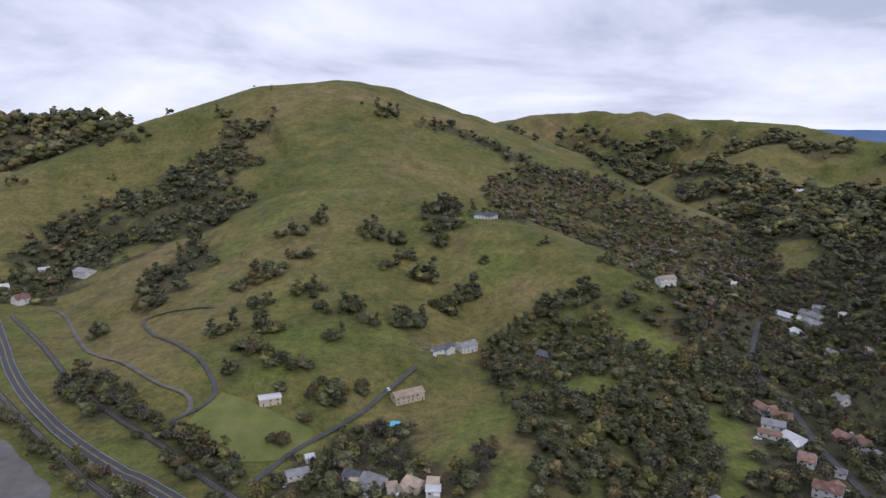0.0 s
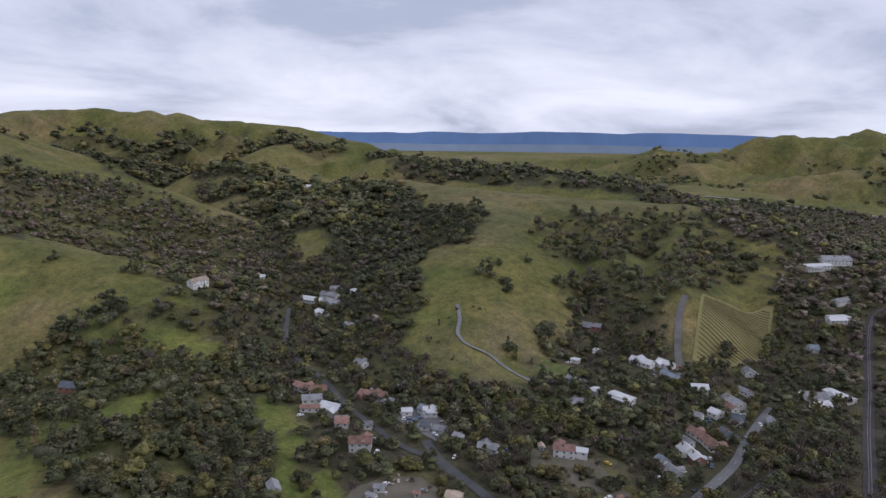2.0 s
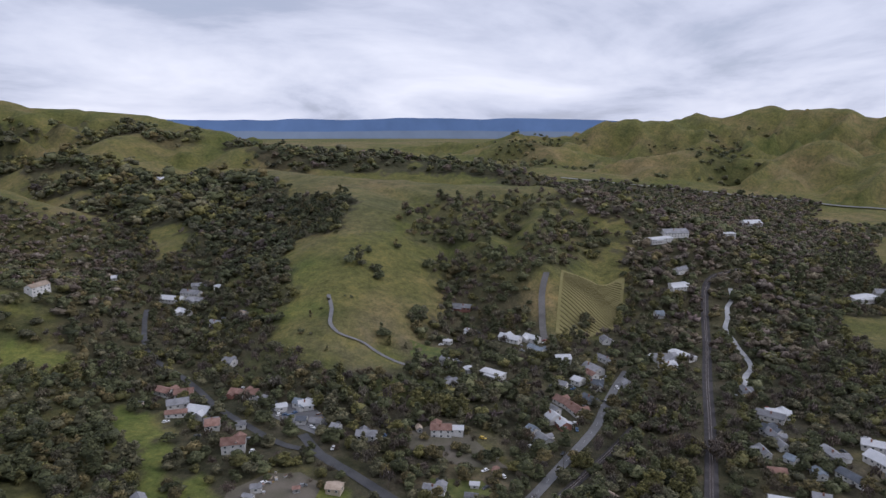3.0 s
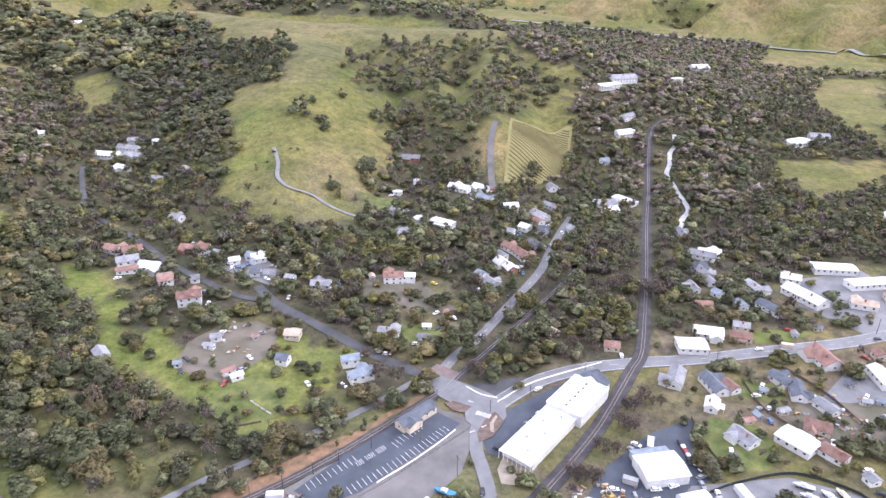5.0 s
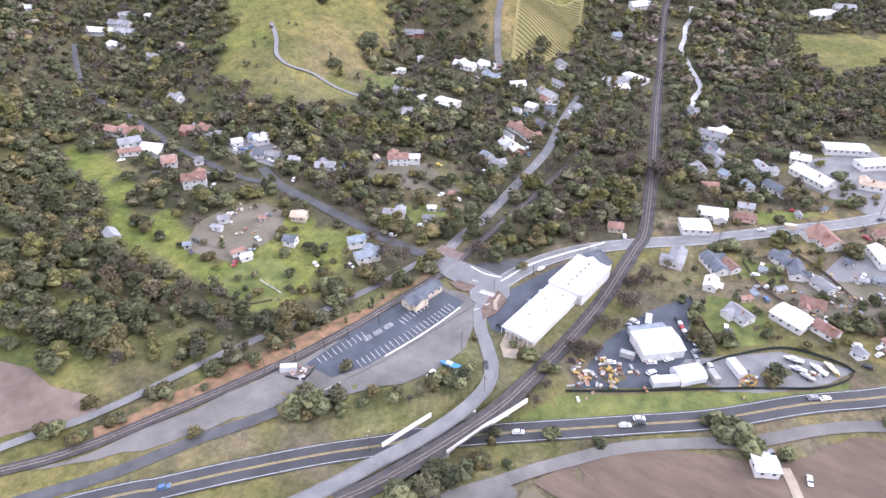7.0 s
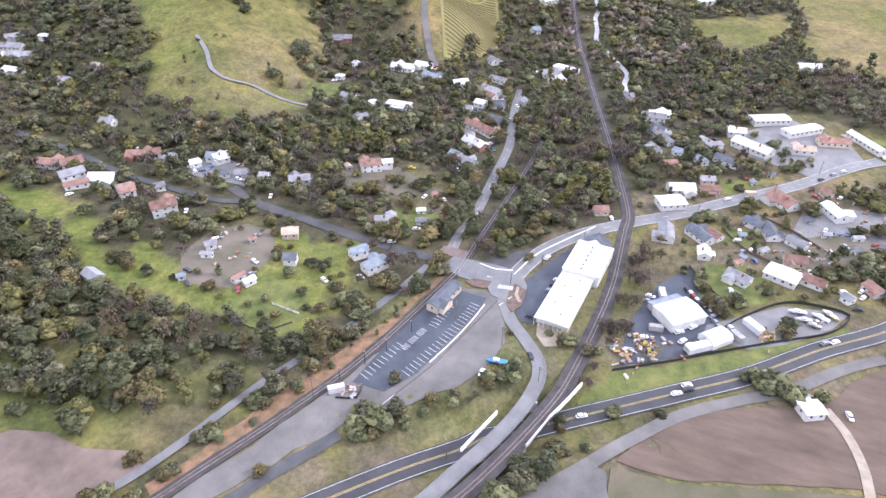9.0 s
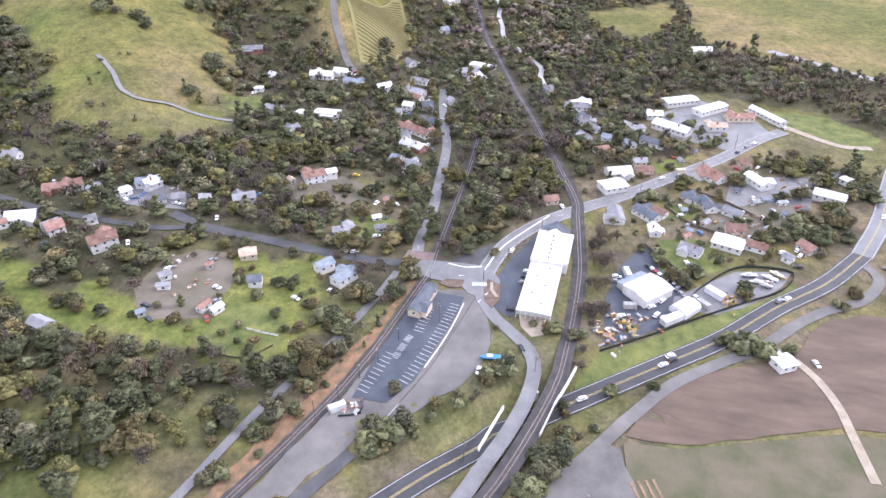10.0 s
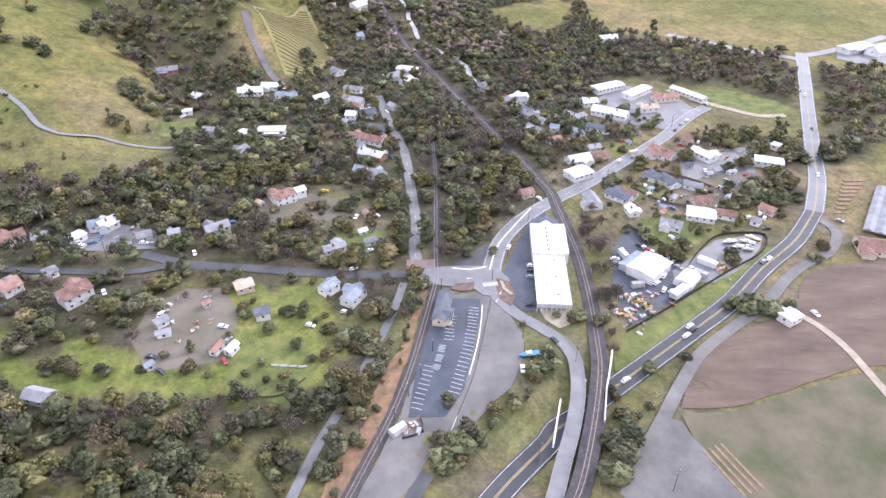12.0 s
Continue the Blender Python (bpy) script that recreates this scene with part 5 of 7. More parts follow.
# ---- cars ----
CAR_PAINT = {"w": plain("car_white", (0.78, 0.78, 0.78), 0.3, 0, 0.5), "k": plain("car_black", (0.025, 0.027, 0.032), 0.3, 0, 0.5), "g": plain("car_grey", (0.27, 0.28, 0.29), 0.35, 0.3, 0.5),
             "r": plain("car_red", (0.30, 0.03, 0.03), 0.3, 0, 0.5), "b": plain("car_blue", (0.07, 0.14, 0.27), 0.3, 0, 0.5), "y": plain("car_yellow", (0.6, 0.42, 0.05), 0.3, 0, 0.5)}
CAR_WORDS = {"w": "white", "k": "black", "g": "grey", "r": "red", "b": "blue", "y": "yellow"}
TYRE, RIM, LAMP_GLASS, TAIL = plain("tyre_rubber", (0.02, 0.02, 0.02), 0.8), plain("rim_alloy", (0.5, 0.5, 0.5), 0.3, 0.8), plain("headlight_glass", (0.7, 0.72, 0.74), 0.1), plain("tail_light", (0.35, 0.02, 0.02), 0.3)
CAR_DONE = {}


def wheel_meshes():
    out = []
    for rad, wid, mat in ((0.33, 0.22, TYRE), (0.2, 0.24, RIM)):
        bm = bmesh.new()
        bmesh.ops.create_cone(bm, cap_ends=True, segments=12, radius1=rad, radius2=rad, depth=wid)
        bmesh.ops.rotate(bm, verts=bm.verts, matrix=Matrix.Rotation(radians(90), 3, "X"))
        me = bpy.data.meshes.new("wheel_mesh")
        bm.to_mesh(me); bm.free()
        me.materials.append(mat)
        out.append(me)
    return out


WHEELS = wheel_meshes()


def build_car(colour):
    base = empty("car", Matrix())
    tagged(base, f"{CAR_WORDS[colour]} car standing on its wheels", "car", "cars")
    side = [(-2.25, 0.35), (2.25, 0.35), (2.3, 0.62), (2.15, 0.82), (1.1, 0.95), (-1.75, 1.0), (-2.25, 0.92)]
    bm = prism([(x, z) for x, z in side], -0.88, 0.88)
    bmesh.ops.rotate(bm, verts=bm.verts, matrix=Matrix.Rotation(radians(-90), 3, "Z"))
    bmesh.ops.bevel(bm, geom=list(bm.edges), offset=0.06, segments=1, affect="EDGES")
    part("body", bm, CAR_PAINT[colour], base)
    for name, mat, cab in (("cabin_glass", GLASS, [(-1.95, 0.95), (1.15, 0.93), (0.5, 1.36), (-1.55, 1.38)]), ("roof", CAR_PAINT[colour], [(-1.6, 1.37), (0.52, 1.35), (0.4, 1.46), (-1.45, 1.48)])):
        bm = prism(cab, -0.76, 0.76)
        bmesh.ops.rotate(bm, verts=bm.verts, matrix=Matrix.Rotation(radians(-90), 3, "Z"))
        part(name, bm, mat, base)
    for sx in (-1.4, 1.4):
        for sy in (-0.8, 0.8):
            w = piece("wheel", WHEELS[0], base, (sx, sy, 0.33))
            piece("rim", WHEELS[1], w, (0, 0, 0))
    for sy in (-0.6, 0.6):
        piece("headlight", shared_box("headlight_mesh", (0.1, 0.35, 0.16), LAMP_GLASS), base, (2.26, sy, 0.62))
        piece("tail_light", shared_box("tail_light_mesh", (0.1, 0.3, 0.18), TAIL), base, (-2.26, sy, 0.68))
    return base


def car(x, y, angle, colour):
    line = min(float(to_line(PLAN[k], np.array([x]), np.array([y]))[0]) for k in ("highway", "highway_east", "main_street"))
    m = pose(x, y, float(height(x, y)) + (0.36 if line < 7 else 0.2), 0, 0, angle)
    if colour not in CAR_DONE:
        CAR_DONE[colour] = build_car(colour)
        CAR_DONE[colour].matrix_world = m
        return CAR_DONE[colour]
    return copy_thing(CAR_DONE[colour], m)


car(225.5, 94.4, -92, "w")
car(220.7, 95.1, -92, "k")
car(216.0, 95.8, -92, "g")
car(194.5, 99.5, -83, "k")
car(152.9, 108.6, 178, "w")
car(226.9, -26.9, -47, "w")
car(176.6, 29.3, -51, "k")
car(149.5, 66.5, -55, "w")
car(315.9, -98.4, 155, "w")
car(242.3, 103.8, -18, "w")
car(241.2, 35.1, -142, "k")
car(239.0, 33.3, -142, "w")
car(236.8, 31.9, -142, "r")
car(234.7, 30.2, -142, "w")
car(232.6, 29.4, -142, "k")
car(233.0, 26.3, -31, "w")
car(230.8, 23.2, -32, "w")
car(225.7, 22.8, -32, "g")
car(229.8, 51.1, -92, "w")
car(225.9, 51.5, -92, "g")
car(208.7, 36.2, -53, "w")
car(214.4, 30.8, -38, "w")
car(203.2, 34.3, -32, "w")
car(202.1, 30.6, -72, "w")
car(199.4, 50.3, -58, "w")
car(221.3, 21.5, -141, "g")
car(219.6, 15.0, -141, "w")
car(289.4, 6.9, -30, "w")
car(286.2, 11.2, -30, "g")
car(405.6, -46.9, -42, "w")
car(398.7, -40.4, -42, "g")
car(388.4, -32.8, -41, "k")
car(346.2, 9.5, -45, "g")
car(340.7, 20.3, -45, "w")
car(316.8, 35.3, -46, "k")
car(271.2, -42.1, -33, "w")
car(266.2, -42.2, -33, "w")
car(261.6, -82.3, -125, "g")
car(386.3, -130.5, 155, "k")
car(453.1, -159.1, 155, "w")
car(242.9, 326.8, -136, "w")
car(241.7, 322.1, -137, "w")
car(238.9, 318.1, -19, "w")
car(248.0, 333.2, -128, "k")
car(241.5, 315.0, -60, "b")
car(240.3, 289.1, -89, "w")
car(232.8, 262.0, -157, "w")
car(178.6, 235.2, -104, "w")
car(158.5, 258.7, -96, "k")
car(181.7, 198.3, -112, "w")
car(190.8, 333.6, -15, "k")
car(182.2, 311.2, -21, "k")
car(178.4, 278.8, -142, "k")
car(267.8, 151.0, -176, "w")
car(320.4, 160.7, -172, "k")
car(303.7, 206.3, -84, "y")
car(224.6, -22.9, -47, "g")
car(58.7, 154.3, -40, "b")
car(172.8, 33.7, -54, "w")
car(178.6, 30.3, -54, "w")
car(169.5, 92.6, -145, "k")
car(182.9, -28.1, -163, "w")
car(225.2, 183.3, -65, "w")
yard_rng = random.Random(5)
for bx, by, br in KEEP_FREE[20:]:
    if math.hypot(bx, by) < 620 and yard_rng.random() < 0.75:
        for _ in range(yard_rng.choice((1, 1, 2))):
            a = yard_rng.uniform(0, 6.283)
            px, py = bx + (br + 2.2) * math.cos(a), by + (br + 2.2) * math.sin(a)
            if min(math.hypot(px - qx, py - qy) - qr for qx, qy, qr in KEEP_FREE) > 1.0:
                car(px, py, yard_rng.uniform(0, 360), yard_rng.choice("wwgkwbr"))
                KEEP_FREE.append((px, py, 3.0))


# ---- the long white building, its yard and the junction ----
def at_angle(p, q):
    return math.degrees(math.atan2(q[1] - p[1], q[0] - p[0]))


def cafe_building():
    """A long white-roofed row: a lower south wing with a canopy edge, a taller parapet wing, and a dark gabled end."""
    base = tagged(empty("long_building", pose(190.5, 89.5, 0, 0, 0, -5.5)), "long white-roofed commercial building with parapet and roof vents", "building")
    bm = bmesh.new(); box_bm(bm, 1.5, -7.6, 0, 38, 7.2, 4.3)
    part("south_wall", bm, WALLS["w"], base)
    part("south_roof", prism([(-8.2, 4.25), (7.6, 4.25), (7.6, 4.5), (0, 5.1), (-8.2, 4.5)], -1.2, 38.3), MAT["white"], base)
    bm = bmesh.new(); box_bm(bm, 38, -10.2, 0, 65.5, 7.6, 5.6)
    part("north_wall", bm, WALLS["w"], base)
    for k, (x0, y0, x1, y1) in enumerate(((38, -10.4, 65.7, -9.8), (38, 7.3, 65.7, 7.9), (65.3, -9.8, 65.8, 7.3), (37.9, -9.8, 38.4, 7.3))):
        bm = bmesh.new(); box_bm(bm, x0, y0, 5.3, x1, y1, 6.4)
        part("parapet", bm, WALLS["w"], base)
    bm = bmesh.new(); box_bm(bm, 38.4, -9.8, 5.6, 65.3, 7.3, 5.72)
    part("north_roof", bm, MAT["white"], base)
    part("gable_wing", prism([(-7.5, 0), (6.0, 0), (6.0, 4.6), (-0.5, 8.6), (-7.5, 4.6)], 65.9, 72.5), WALLS["w"], base)
    for s in (-1, 1):
        prof = [(-0.5, 8.65), (-0.5 + s * 7.4, 4.2), (-0.5 + s * 7.4, 4.45), (-0.5, 8.9)]
        part("gable_roof", prism(prof, 65.85, 73.0), ROOFS["d"], base)
    for k in range(6):
        bm = bmesh.new(); box_bm(bm, -0.5, -0.4, 0, 0.5, 0.4, 0.7)
        v = part("roof_vent", bm, ROOFS["g"], base); v.location = (42 + 4.0 * k, -0.6 + 0.3 * (k % 2), 5.7)
    for k in range(5):
        bm = bmesh.new(); box_bm(bm, -0.6, -0.6, 0, 0.6, 0.6, 0.6)
        v = part("skylight", bm, WALLS["g"], base); v.location = (6 + 7.0 * k, -2.5 + 5 * (k % 2), 4.75)
    for k in range(9):
        w = piece("window", shared_box("shop_frame", (2.4, 0.1, 2.0), TRIM), base, (3.5 + 4.0 * k, 7.25, 0.9))
        piece("pane", shared_box("shop_pane", (2.1, 0.14, 1.7), GLASS), w, (0, 0.01, 0.15))
    for k in range(8):
        bm = bmesh.new(); box_bm(bm, -0.1, -0.1, 0, 0.1, 0.1, 4.3)
        p = part("canopy_post", bm, TRIM, base); p.location = (-0.8, -8.0 + 2.2 * k, 0)
    KEEP_FREE.append((225, 86, 22)); KEEP_FREE.append((200, 88, 14)); KEEP_FREE.append((250, 83, 14))


cafe_building()


def slab(name, points, z0, z1, material, label, category, kind="structure"):
    """A flat area with an upright edge, from its corners."""
    bm = bmesh.new()
    lo, hi = [bm.verts.new((x, y, z0)) for x, y in points], [bm.verts.new((x, y, z1)) for x, y in points]
    bm.faces.new(hi); bm.faces.new(lo[::-1])
    n = len(points)
    for i in range(n):
        bm.faces.new((lo[i], lo[(i + 1) % n], hi[(i + 1) % n], hi[i]))
    bmesh.ops.recalc_face_normals(bm, faces=bm.faces)
    me = bpy.data.meshes.new(name)
    bm.to_mesh(me); bm.free()
    me.materials.append(material)
    return tagged(new(name, me), label, category, kind=kind)


slab("planted_island", [(216, 113), (212, 106), (200, 105.5), (194, 108.5), (199, 112.5), (208, 114)], 0, 0.62, MAT["mulch"], "brown mulched traffic island with kerb", "island")
slab("island_path", [(214, 111.5), (213, 110), (208, 109.3), (203, 106.2), (202.4, 107.6), (207, 110.8)], 0.3, 0.67, MAT["path"], "pale curved footpath across the island", "path")
slab("plaza", [(193, 96), (194, 81), (181, 82.5), (178, 89), (184, 94)], 0, 0.18, MAT["path"], "pale sandy plaza before the long building", "plaza")
slab("stop_island", [(212, 133), (213, 124), (207, 124.5), (206, 130), (208, 136)], 0, 0.6, MAT["mulch"], "small planted island at the parking lot's end", "island")
slab("junction", [(200, 110.5), (205, 106), (216, 107), (226, 113), (227, 128), (226, 152), (216, 152), (211, 140), (209, 125), (203, 121)], 0, 0.5, MAT["street"], "worn asphalt junction with crossings", "road")
slab("red_crossing", [(226, 157), (233, 157), (233, 142.5), (226, 142.5)], 0.2, 0.56, mottled("red_paving", (0.16, 0.115, 0.105), (0.23, 0.18, 0.165), 0.3), "worn red brick paved level crossing", "pavement")


def wall_line(name, points, low, tall, thick, material, label, category, step=3.0, kind=""):
    """A low wall or fence board that follows a line of points."""
    ob = strip(name, smooth_line(points, step), thick / 2, -thick / 2, tall, material, low, None, tall + 0.4)
    return tagged(ob, label, category, kind=kind)


wall_line("kerb_wall", [(223, 115.5), (243, 110), (260, 100.6), (282, 86.6)], 0.0, 0.75, 0.5, TRIM, "low white wall along the main street", "wall")
wall_line("kerb_wall", [(225, 134), (223.5, 125), (225.5, 117)], 0.0, 0.75, 0.5, TRIM, "low white wall round the small lot", "wall")
wall_line("kerb_wall", [(195, 121.5), (180, 123.6), (165.5, 126.6), (150.6, 130.6)], 0.0, 0.7, 0.4, TRIM, "low white wall along the parking lot", "wall")
wall_line("bridge_parapet", [(135, 96.4), (124, 99.8), (113.5, 103)], 0.3, 1.5, 0.55, TRIM, "white concrete parapet of the road bridge", "wall")
wall_line("bridge_parapet", [(162, 69.5), (150, 73.6), (140.5, 77.2)], -0.2, 1.6, 0.6, TRIM, "white concrete wing wall beside the railway", "wall")
wall_line("bridge_parapet", [(140.5, 77.2), (132, 79.6), (124, 82)], 0.3, 1.2, 0.5, MAT["concrete"], "grey concrete parapet of the railway bridge", "wall")
def guard_rail(points, z):
    """A steel beam on short posts along a line."""
    rail = tagged(empty("guard_rail", pose(points[0].x, points[0].y, z)), "galvanised steel guard rail on short posts", "rail")
    beam = strip("beam", points, 0.05, -0.05, 0.72, MAT["galvanised"], z, None, 0.3)
    beam.data.transform(Matrix.Translation((-points[0].x, -points[0].y, -z)))
    beam.parent = rail
    for p in points[::2]:
        piece("post", shared_box("rail_post", (0.14, 0.14, 0.7), MAT["galvanised"]), rail, (p.x - points[0].x, p.y - points[0].y, 0))


for s, first, last in ((2.75, 0, 12), (-2.75, 0, 27)):
    guard_rail(offsets(LINES["bridge_road"], s)[first:last], 0.44)


def abutment(x, y, ang):
    b = tagged(empty("bridge_abutment", pose(x, y, -6.2, 0, 0, ang)), "concrete bridge abutment beside the highway", "bridge")
    box_part("wall", (0.9, 8, 5.6), (0, 0, 0), MAT["concrete"], b)
    box_part("bearing_ledge", (1.4, 8, 0.3), (0, 0, 5.602), MAT["concrete"], b)


dx, dy = CUT_DIR
for along_road, slant in ((0.0, 12.9), (13.6, 12.2)):   # both bridges cross the road at a slant
    for side in (-1, 1):
        k, s = along_road + side * slant, side * 8.6
        abutment(CUT_AT[0] + k * dx - dy * s, CUT_AT[1] + k * dy + dx * s, math.degrees(math.atan2(dx, -dy)))


# painted stalls, crossings and arrows
def stripe(x, y, ang, length, width, z=0.26, material=None, name="stall_line", parent=None):
    return piece(name, shared_box(f"stripe_{length}_{width}_{(material or MAT['line']).name}", (length, width, 0.012), material or MAT["line"]), parent, (x, y, z), ang)


stalls = tagged(empty("stall_marking", pose(0, 0, 0)), "white painted stall lines on dark asphalt", "marking", kind="structure")
for a, b, n, ln in (((193.5, 125.4), (180, 127.4), 6, 4.6), ((180, 127.4), (165.5, 130.4), 6, 4.6), ((165.5, 130.4), (150.6, 134.4), 6, 4.6), ((150.6, 134.4), (139, 137.8), 5, 4.6), ((188, 136.0), (170, 138.3), 8, 4.4), ((156, 146.5), (131, 152.6), 10, 4.4)):
    for k in range(n):
        t = k / n
        stripe(a[0] + (b[0] - a[0]) * t, a[1] + (b[1] - a[1]) * t, at_angle(a, b) + 84, ln, 0.2, 0.37, parent=stalls)
for k in range(14):
    x, y = 168.5 - 0.9 * k - 1.3 * (k // 5), 140.6 + 0.27 * k
    stripe(x, y, 70, 3.0, 0.22, 0.37, parent=stalls)
for k in range(6):
    stripe(282 - 3.0 * k * 0.75 - 10, 139.5 - 0.6 * k + 3, 60, 4.0, 0.18, 0.24, parent=stalls)
for k in range(8):
    stripe(211.3 - 0.12 * k, 113.2 + 0.9 * k, 8, 3.0, 0.5, 0.62, name="crossing_bar", parent=stalls)
for x, y, ang in ((204, 112, 150), (198, 114.5, 152), (236, 112, 160), (244, 109, 155), (216, 126, 95)):
    stripe(x, y, ang, 2.6, 0.35, 0.62, name="arrow_shaft", parent=stalls)
    stripe(x + 0.9 * math.cos(radians(ang)), y + 0.9 * math.sin(radians(ang)), ang + 90, 1.1, 0.4, 0.62, name="arrow_head", parent=stalls)
wall_line("lot_line", [(200, 117), (170, 124), (150, 129), (120, 140)], 0.0, 0.24, 0.2, MAT["line"], "white line along the gravel lane", "marking", 4.0, "structure")


# ---- the contractors' yard ----
def fence_run(points, tall, material, label):
    """A board fence: posts and panels."""
    line = smooth_line(points, 3.0)
    base = tagged(empty("fence", pose(line[0].x, line[0].y, float(height(line[0].x, line[0].y)))), label, "fence")
    for p, q in zip(line[:-1], line[1:]):
        h = float(height(p.x, p.y))
        ang = at_angle(p, q)
        off = Vector((p.x, p.y, h)) - base.location
        piece("post", shared_box(f"post_{tall}", (0.12, 0.12, tall + 0.2), DARK), base, off)
        length = (q - p).length
        mid = Vector(((p.x + q.x) / 2, (p.y + q.y) / 2, h + 0.08)) - base.location
        piece("panel", shared_box(f"panel_{tall}_{length:.0f}_{material.name}", (math.ceil(length * 10) / 10, 0.05, tall), material), base, mid, ang)


GREEN_FENCE = plain("dark_fence_fabric", (0.025, 0.032, 0.028), 0.8)
fence_run([(176, 59.5), (190.5, 37), (205, 16), (220, -6.5), (232, -24.5), (245, -34), (251, -31.5), (249, -9), (231, 9.5), (219, 18)], 1.5, GREEN_FENCE, "dark fabric-covered fence round the storage yard")
fence_run([(156.7, 211), (156.2, 204), (156.0, 196)], 1.1, TRIM, "white pipe fence in the paddock")
fence_run([(139, 222), (140, 205), (150, 196)], 1.0, MAT["bark"], "weathered wooden paddock fence")
for pts in ([(262, 36), (249, 28), (238, 18)], [(305, 22), (288, 10), (280, -4)], [(332, 12), (318, -12), (300, -30)], [(352, 60), (372, 36), (392, 14)], [(226, 182), (214, 180), (200, 182)]):
    fence_run(pts, 1.6, MAT["bark"], "weathered wooden garden fence")


def warehouse():
    b = tagged(empty("warehouse", pose(218.5, 37.5, 0, 0, 0, 133)), "white-roofed steel warehouse with a grey lean-to", "building")
    part("wall", prism([(-7, 0), (7, 0), (7, 4.6), (0, 5.6), (-7, 4.6)], -9, 9), WALLS["w"], b)
    for s in (-1, 1):
        part("roof", prism([(0, 5.65), (s * 7.5, 4.58), (s * 7.5, 4.8), (0, 5.9)], -9.4, 9.4), MAT["white"], b)
    part("lean_to", prism([(-12.0, 0), (-7.05, 0), (-7.05, 4.1), (-12.0, 3.0)], -8, 8), WALLS["g"], b)
    part("lean_to_roof", prism([(-12.4, 2.98), (-7.05, 4.15), (-7.05, 4.35), (-12.4, 3.2)], -8.3, 8.3), ROOFS["b"], b)
    for k in range(3):
        piece("bay_door", shared_box("bay_mesh", (3.4, 0.12, 3.2), WALLS["g"]), b, (-5 + 5 * k, -12.05, 0))
    KEEP_FREE.append((218, 37, 14))


warehouse()


def tent(x, y, ang, l, d):
    b = tagged(empty("storage_tent", pose(x, y, 0.1, 0, 0, ang)), "white arched fabric storage tent", "tent")
    prof = [(-d / 2, 0), (d / 2, 0), (d / 2, 2.4), (d * 0.35, 3.9), (0, 4.5), (-d * 0.35, 3.9), (-d / 2, 2.4)]
    part("cover", prism(prof, -l / 2, l / 2), MAT["white"], b)
    for s in (-1, 1):
        piece("end_flap", shared_box("flap_mesh", (0.08, 3.0, 3.0), WALLS["g"]), b, (s * (l / 2 + 0.02), 0, 0))


tent(209.5, 21.3, 137, 11.5, 9)
STEEL_RUST = mottled("rusty_steel", (0.15, 0.07, 0.045), (0.27, 0.15, 0.10), 0.6)
TARP = plain("blue_tarp", (0.06, 0.22, 0.42), 0.5)
YELLOW = plain("machine_yellow", (0.36, 0.25, 0.07), 0.45)
ORANGE = plain("orange_paint", (0.32, 0.16, 0.10), 0.6)
CREAM = plain("cream_cover", (0.62, 0.56, 0.36), 0.7)


def container(x, y, ang, material, l=9.0, w=2.9, h=2.7, label="white shipping container with ribbed sides"):
    b = tagged(empty("container", pose(x, y, 0.15, 0, 0, ang)), label, "container", "containers")
    bm = bmesh.new(); box_bm(bm, -l / 2, -w / 2, 0, l / 2, w / 2, h)
    part("body", bm, material, b)
    for k in range(7):
        piece("rib", shared_box(f"rib_{w}_{h}_{material.name}", (0.12, w + 0.12, h + 0.05), material), b, (-l / 2 + 0.5 + k * (l - 1) / 6, 0, 0))
    piece("door", shared_box(f"cdoor_{material.name}", (0.08, w - 0.3, h - 0.3), WALLS["g"]), b, (l / 2 + 0.03, 0, 0.12))


container(200.5, 28, 129, MAT["white"], 11, 4.0, 2.9)
container(224, 6, 46, MAT["white"], 9.5, 3.6, 2.8)
container(214.5, 12.5, 46, WALLS["g"], 6, 2.6, 2.5, "grey shipping container with ribbed sides")
container(207, 46, 100, WALLS["g"], 6, 2.5, 2.5, "grey shipping container with ribbed sides")
container(233, 46, 15, MAT["white"], 7, 2.6, 2.6)
container(122.5, 158.5, 128, MAT["white"], 6.5, 2.5, 2.8, "white box trailer beside stored machinery")
container(352, 8, 110, WALLS["t"], 6, 2.5, 2.5, "tan storage container with ribbed sides")


def boat(x, y, ang, l, material, label):
    """A hull on a trailer, with a cabin."""
    b = tagged(empty("boat", pose(x, y, float(height(x, y)) + 0.15, 0, 0, ang)), label, "boat", "boats")
    w = l * 0.16
    bm = bmesh.new()
    rings = []
    for t, k in ((-0.5, 0.85), (-0.1, 1.0), (0.25, 0.8), (0.5, 0.08)):
        rings.append([bm.verts.new((t * l, s * w * k * f, z)) for s, f, z in ((-1, 1, 1.6), (-1, 0.5, 0.55), (1, 0.5, 0.55), (1, 1, 1.6))])
    for r0, r1 in zip(rings[:-1], rings[1:]):
        for i in range(3):
            bm.faces.new((r0[i], r0[i + 1], r1[i + 1], r1[i]))
        bm.faces.new((r0[3], r0[0], r1[0], r1[3]))
    bm.faces.new(rings[0]); bm.faces.new(rings[-1][::-1])
    bmesh.ops.recalc_face_normals(bm, faces=bm.faces)
    part("hull", bm, material, b)
    box_part("cabin", (l * 0.28, w * 1.2, 0.8), (0.02 * l, 0, 1.6), MAT["white"], b)
    box_part("trailer", (l * 0.8, w * 1.1, 0.2), (-0.05 * l, 0, 0.4), DARK, b)
    for s in (-1, 1):
        piece("wheel", WHEELS[0], b, (-0.1 * l, s * w * 0.75, 0.3))


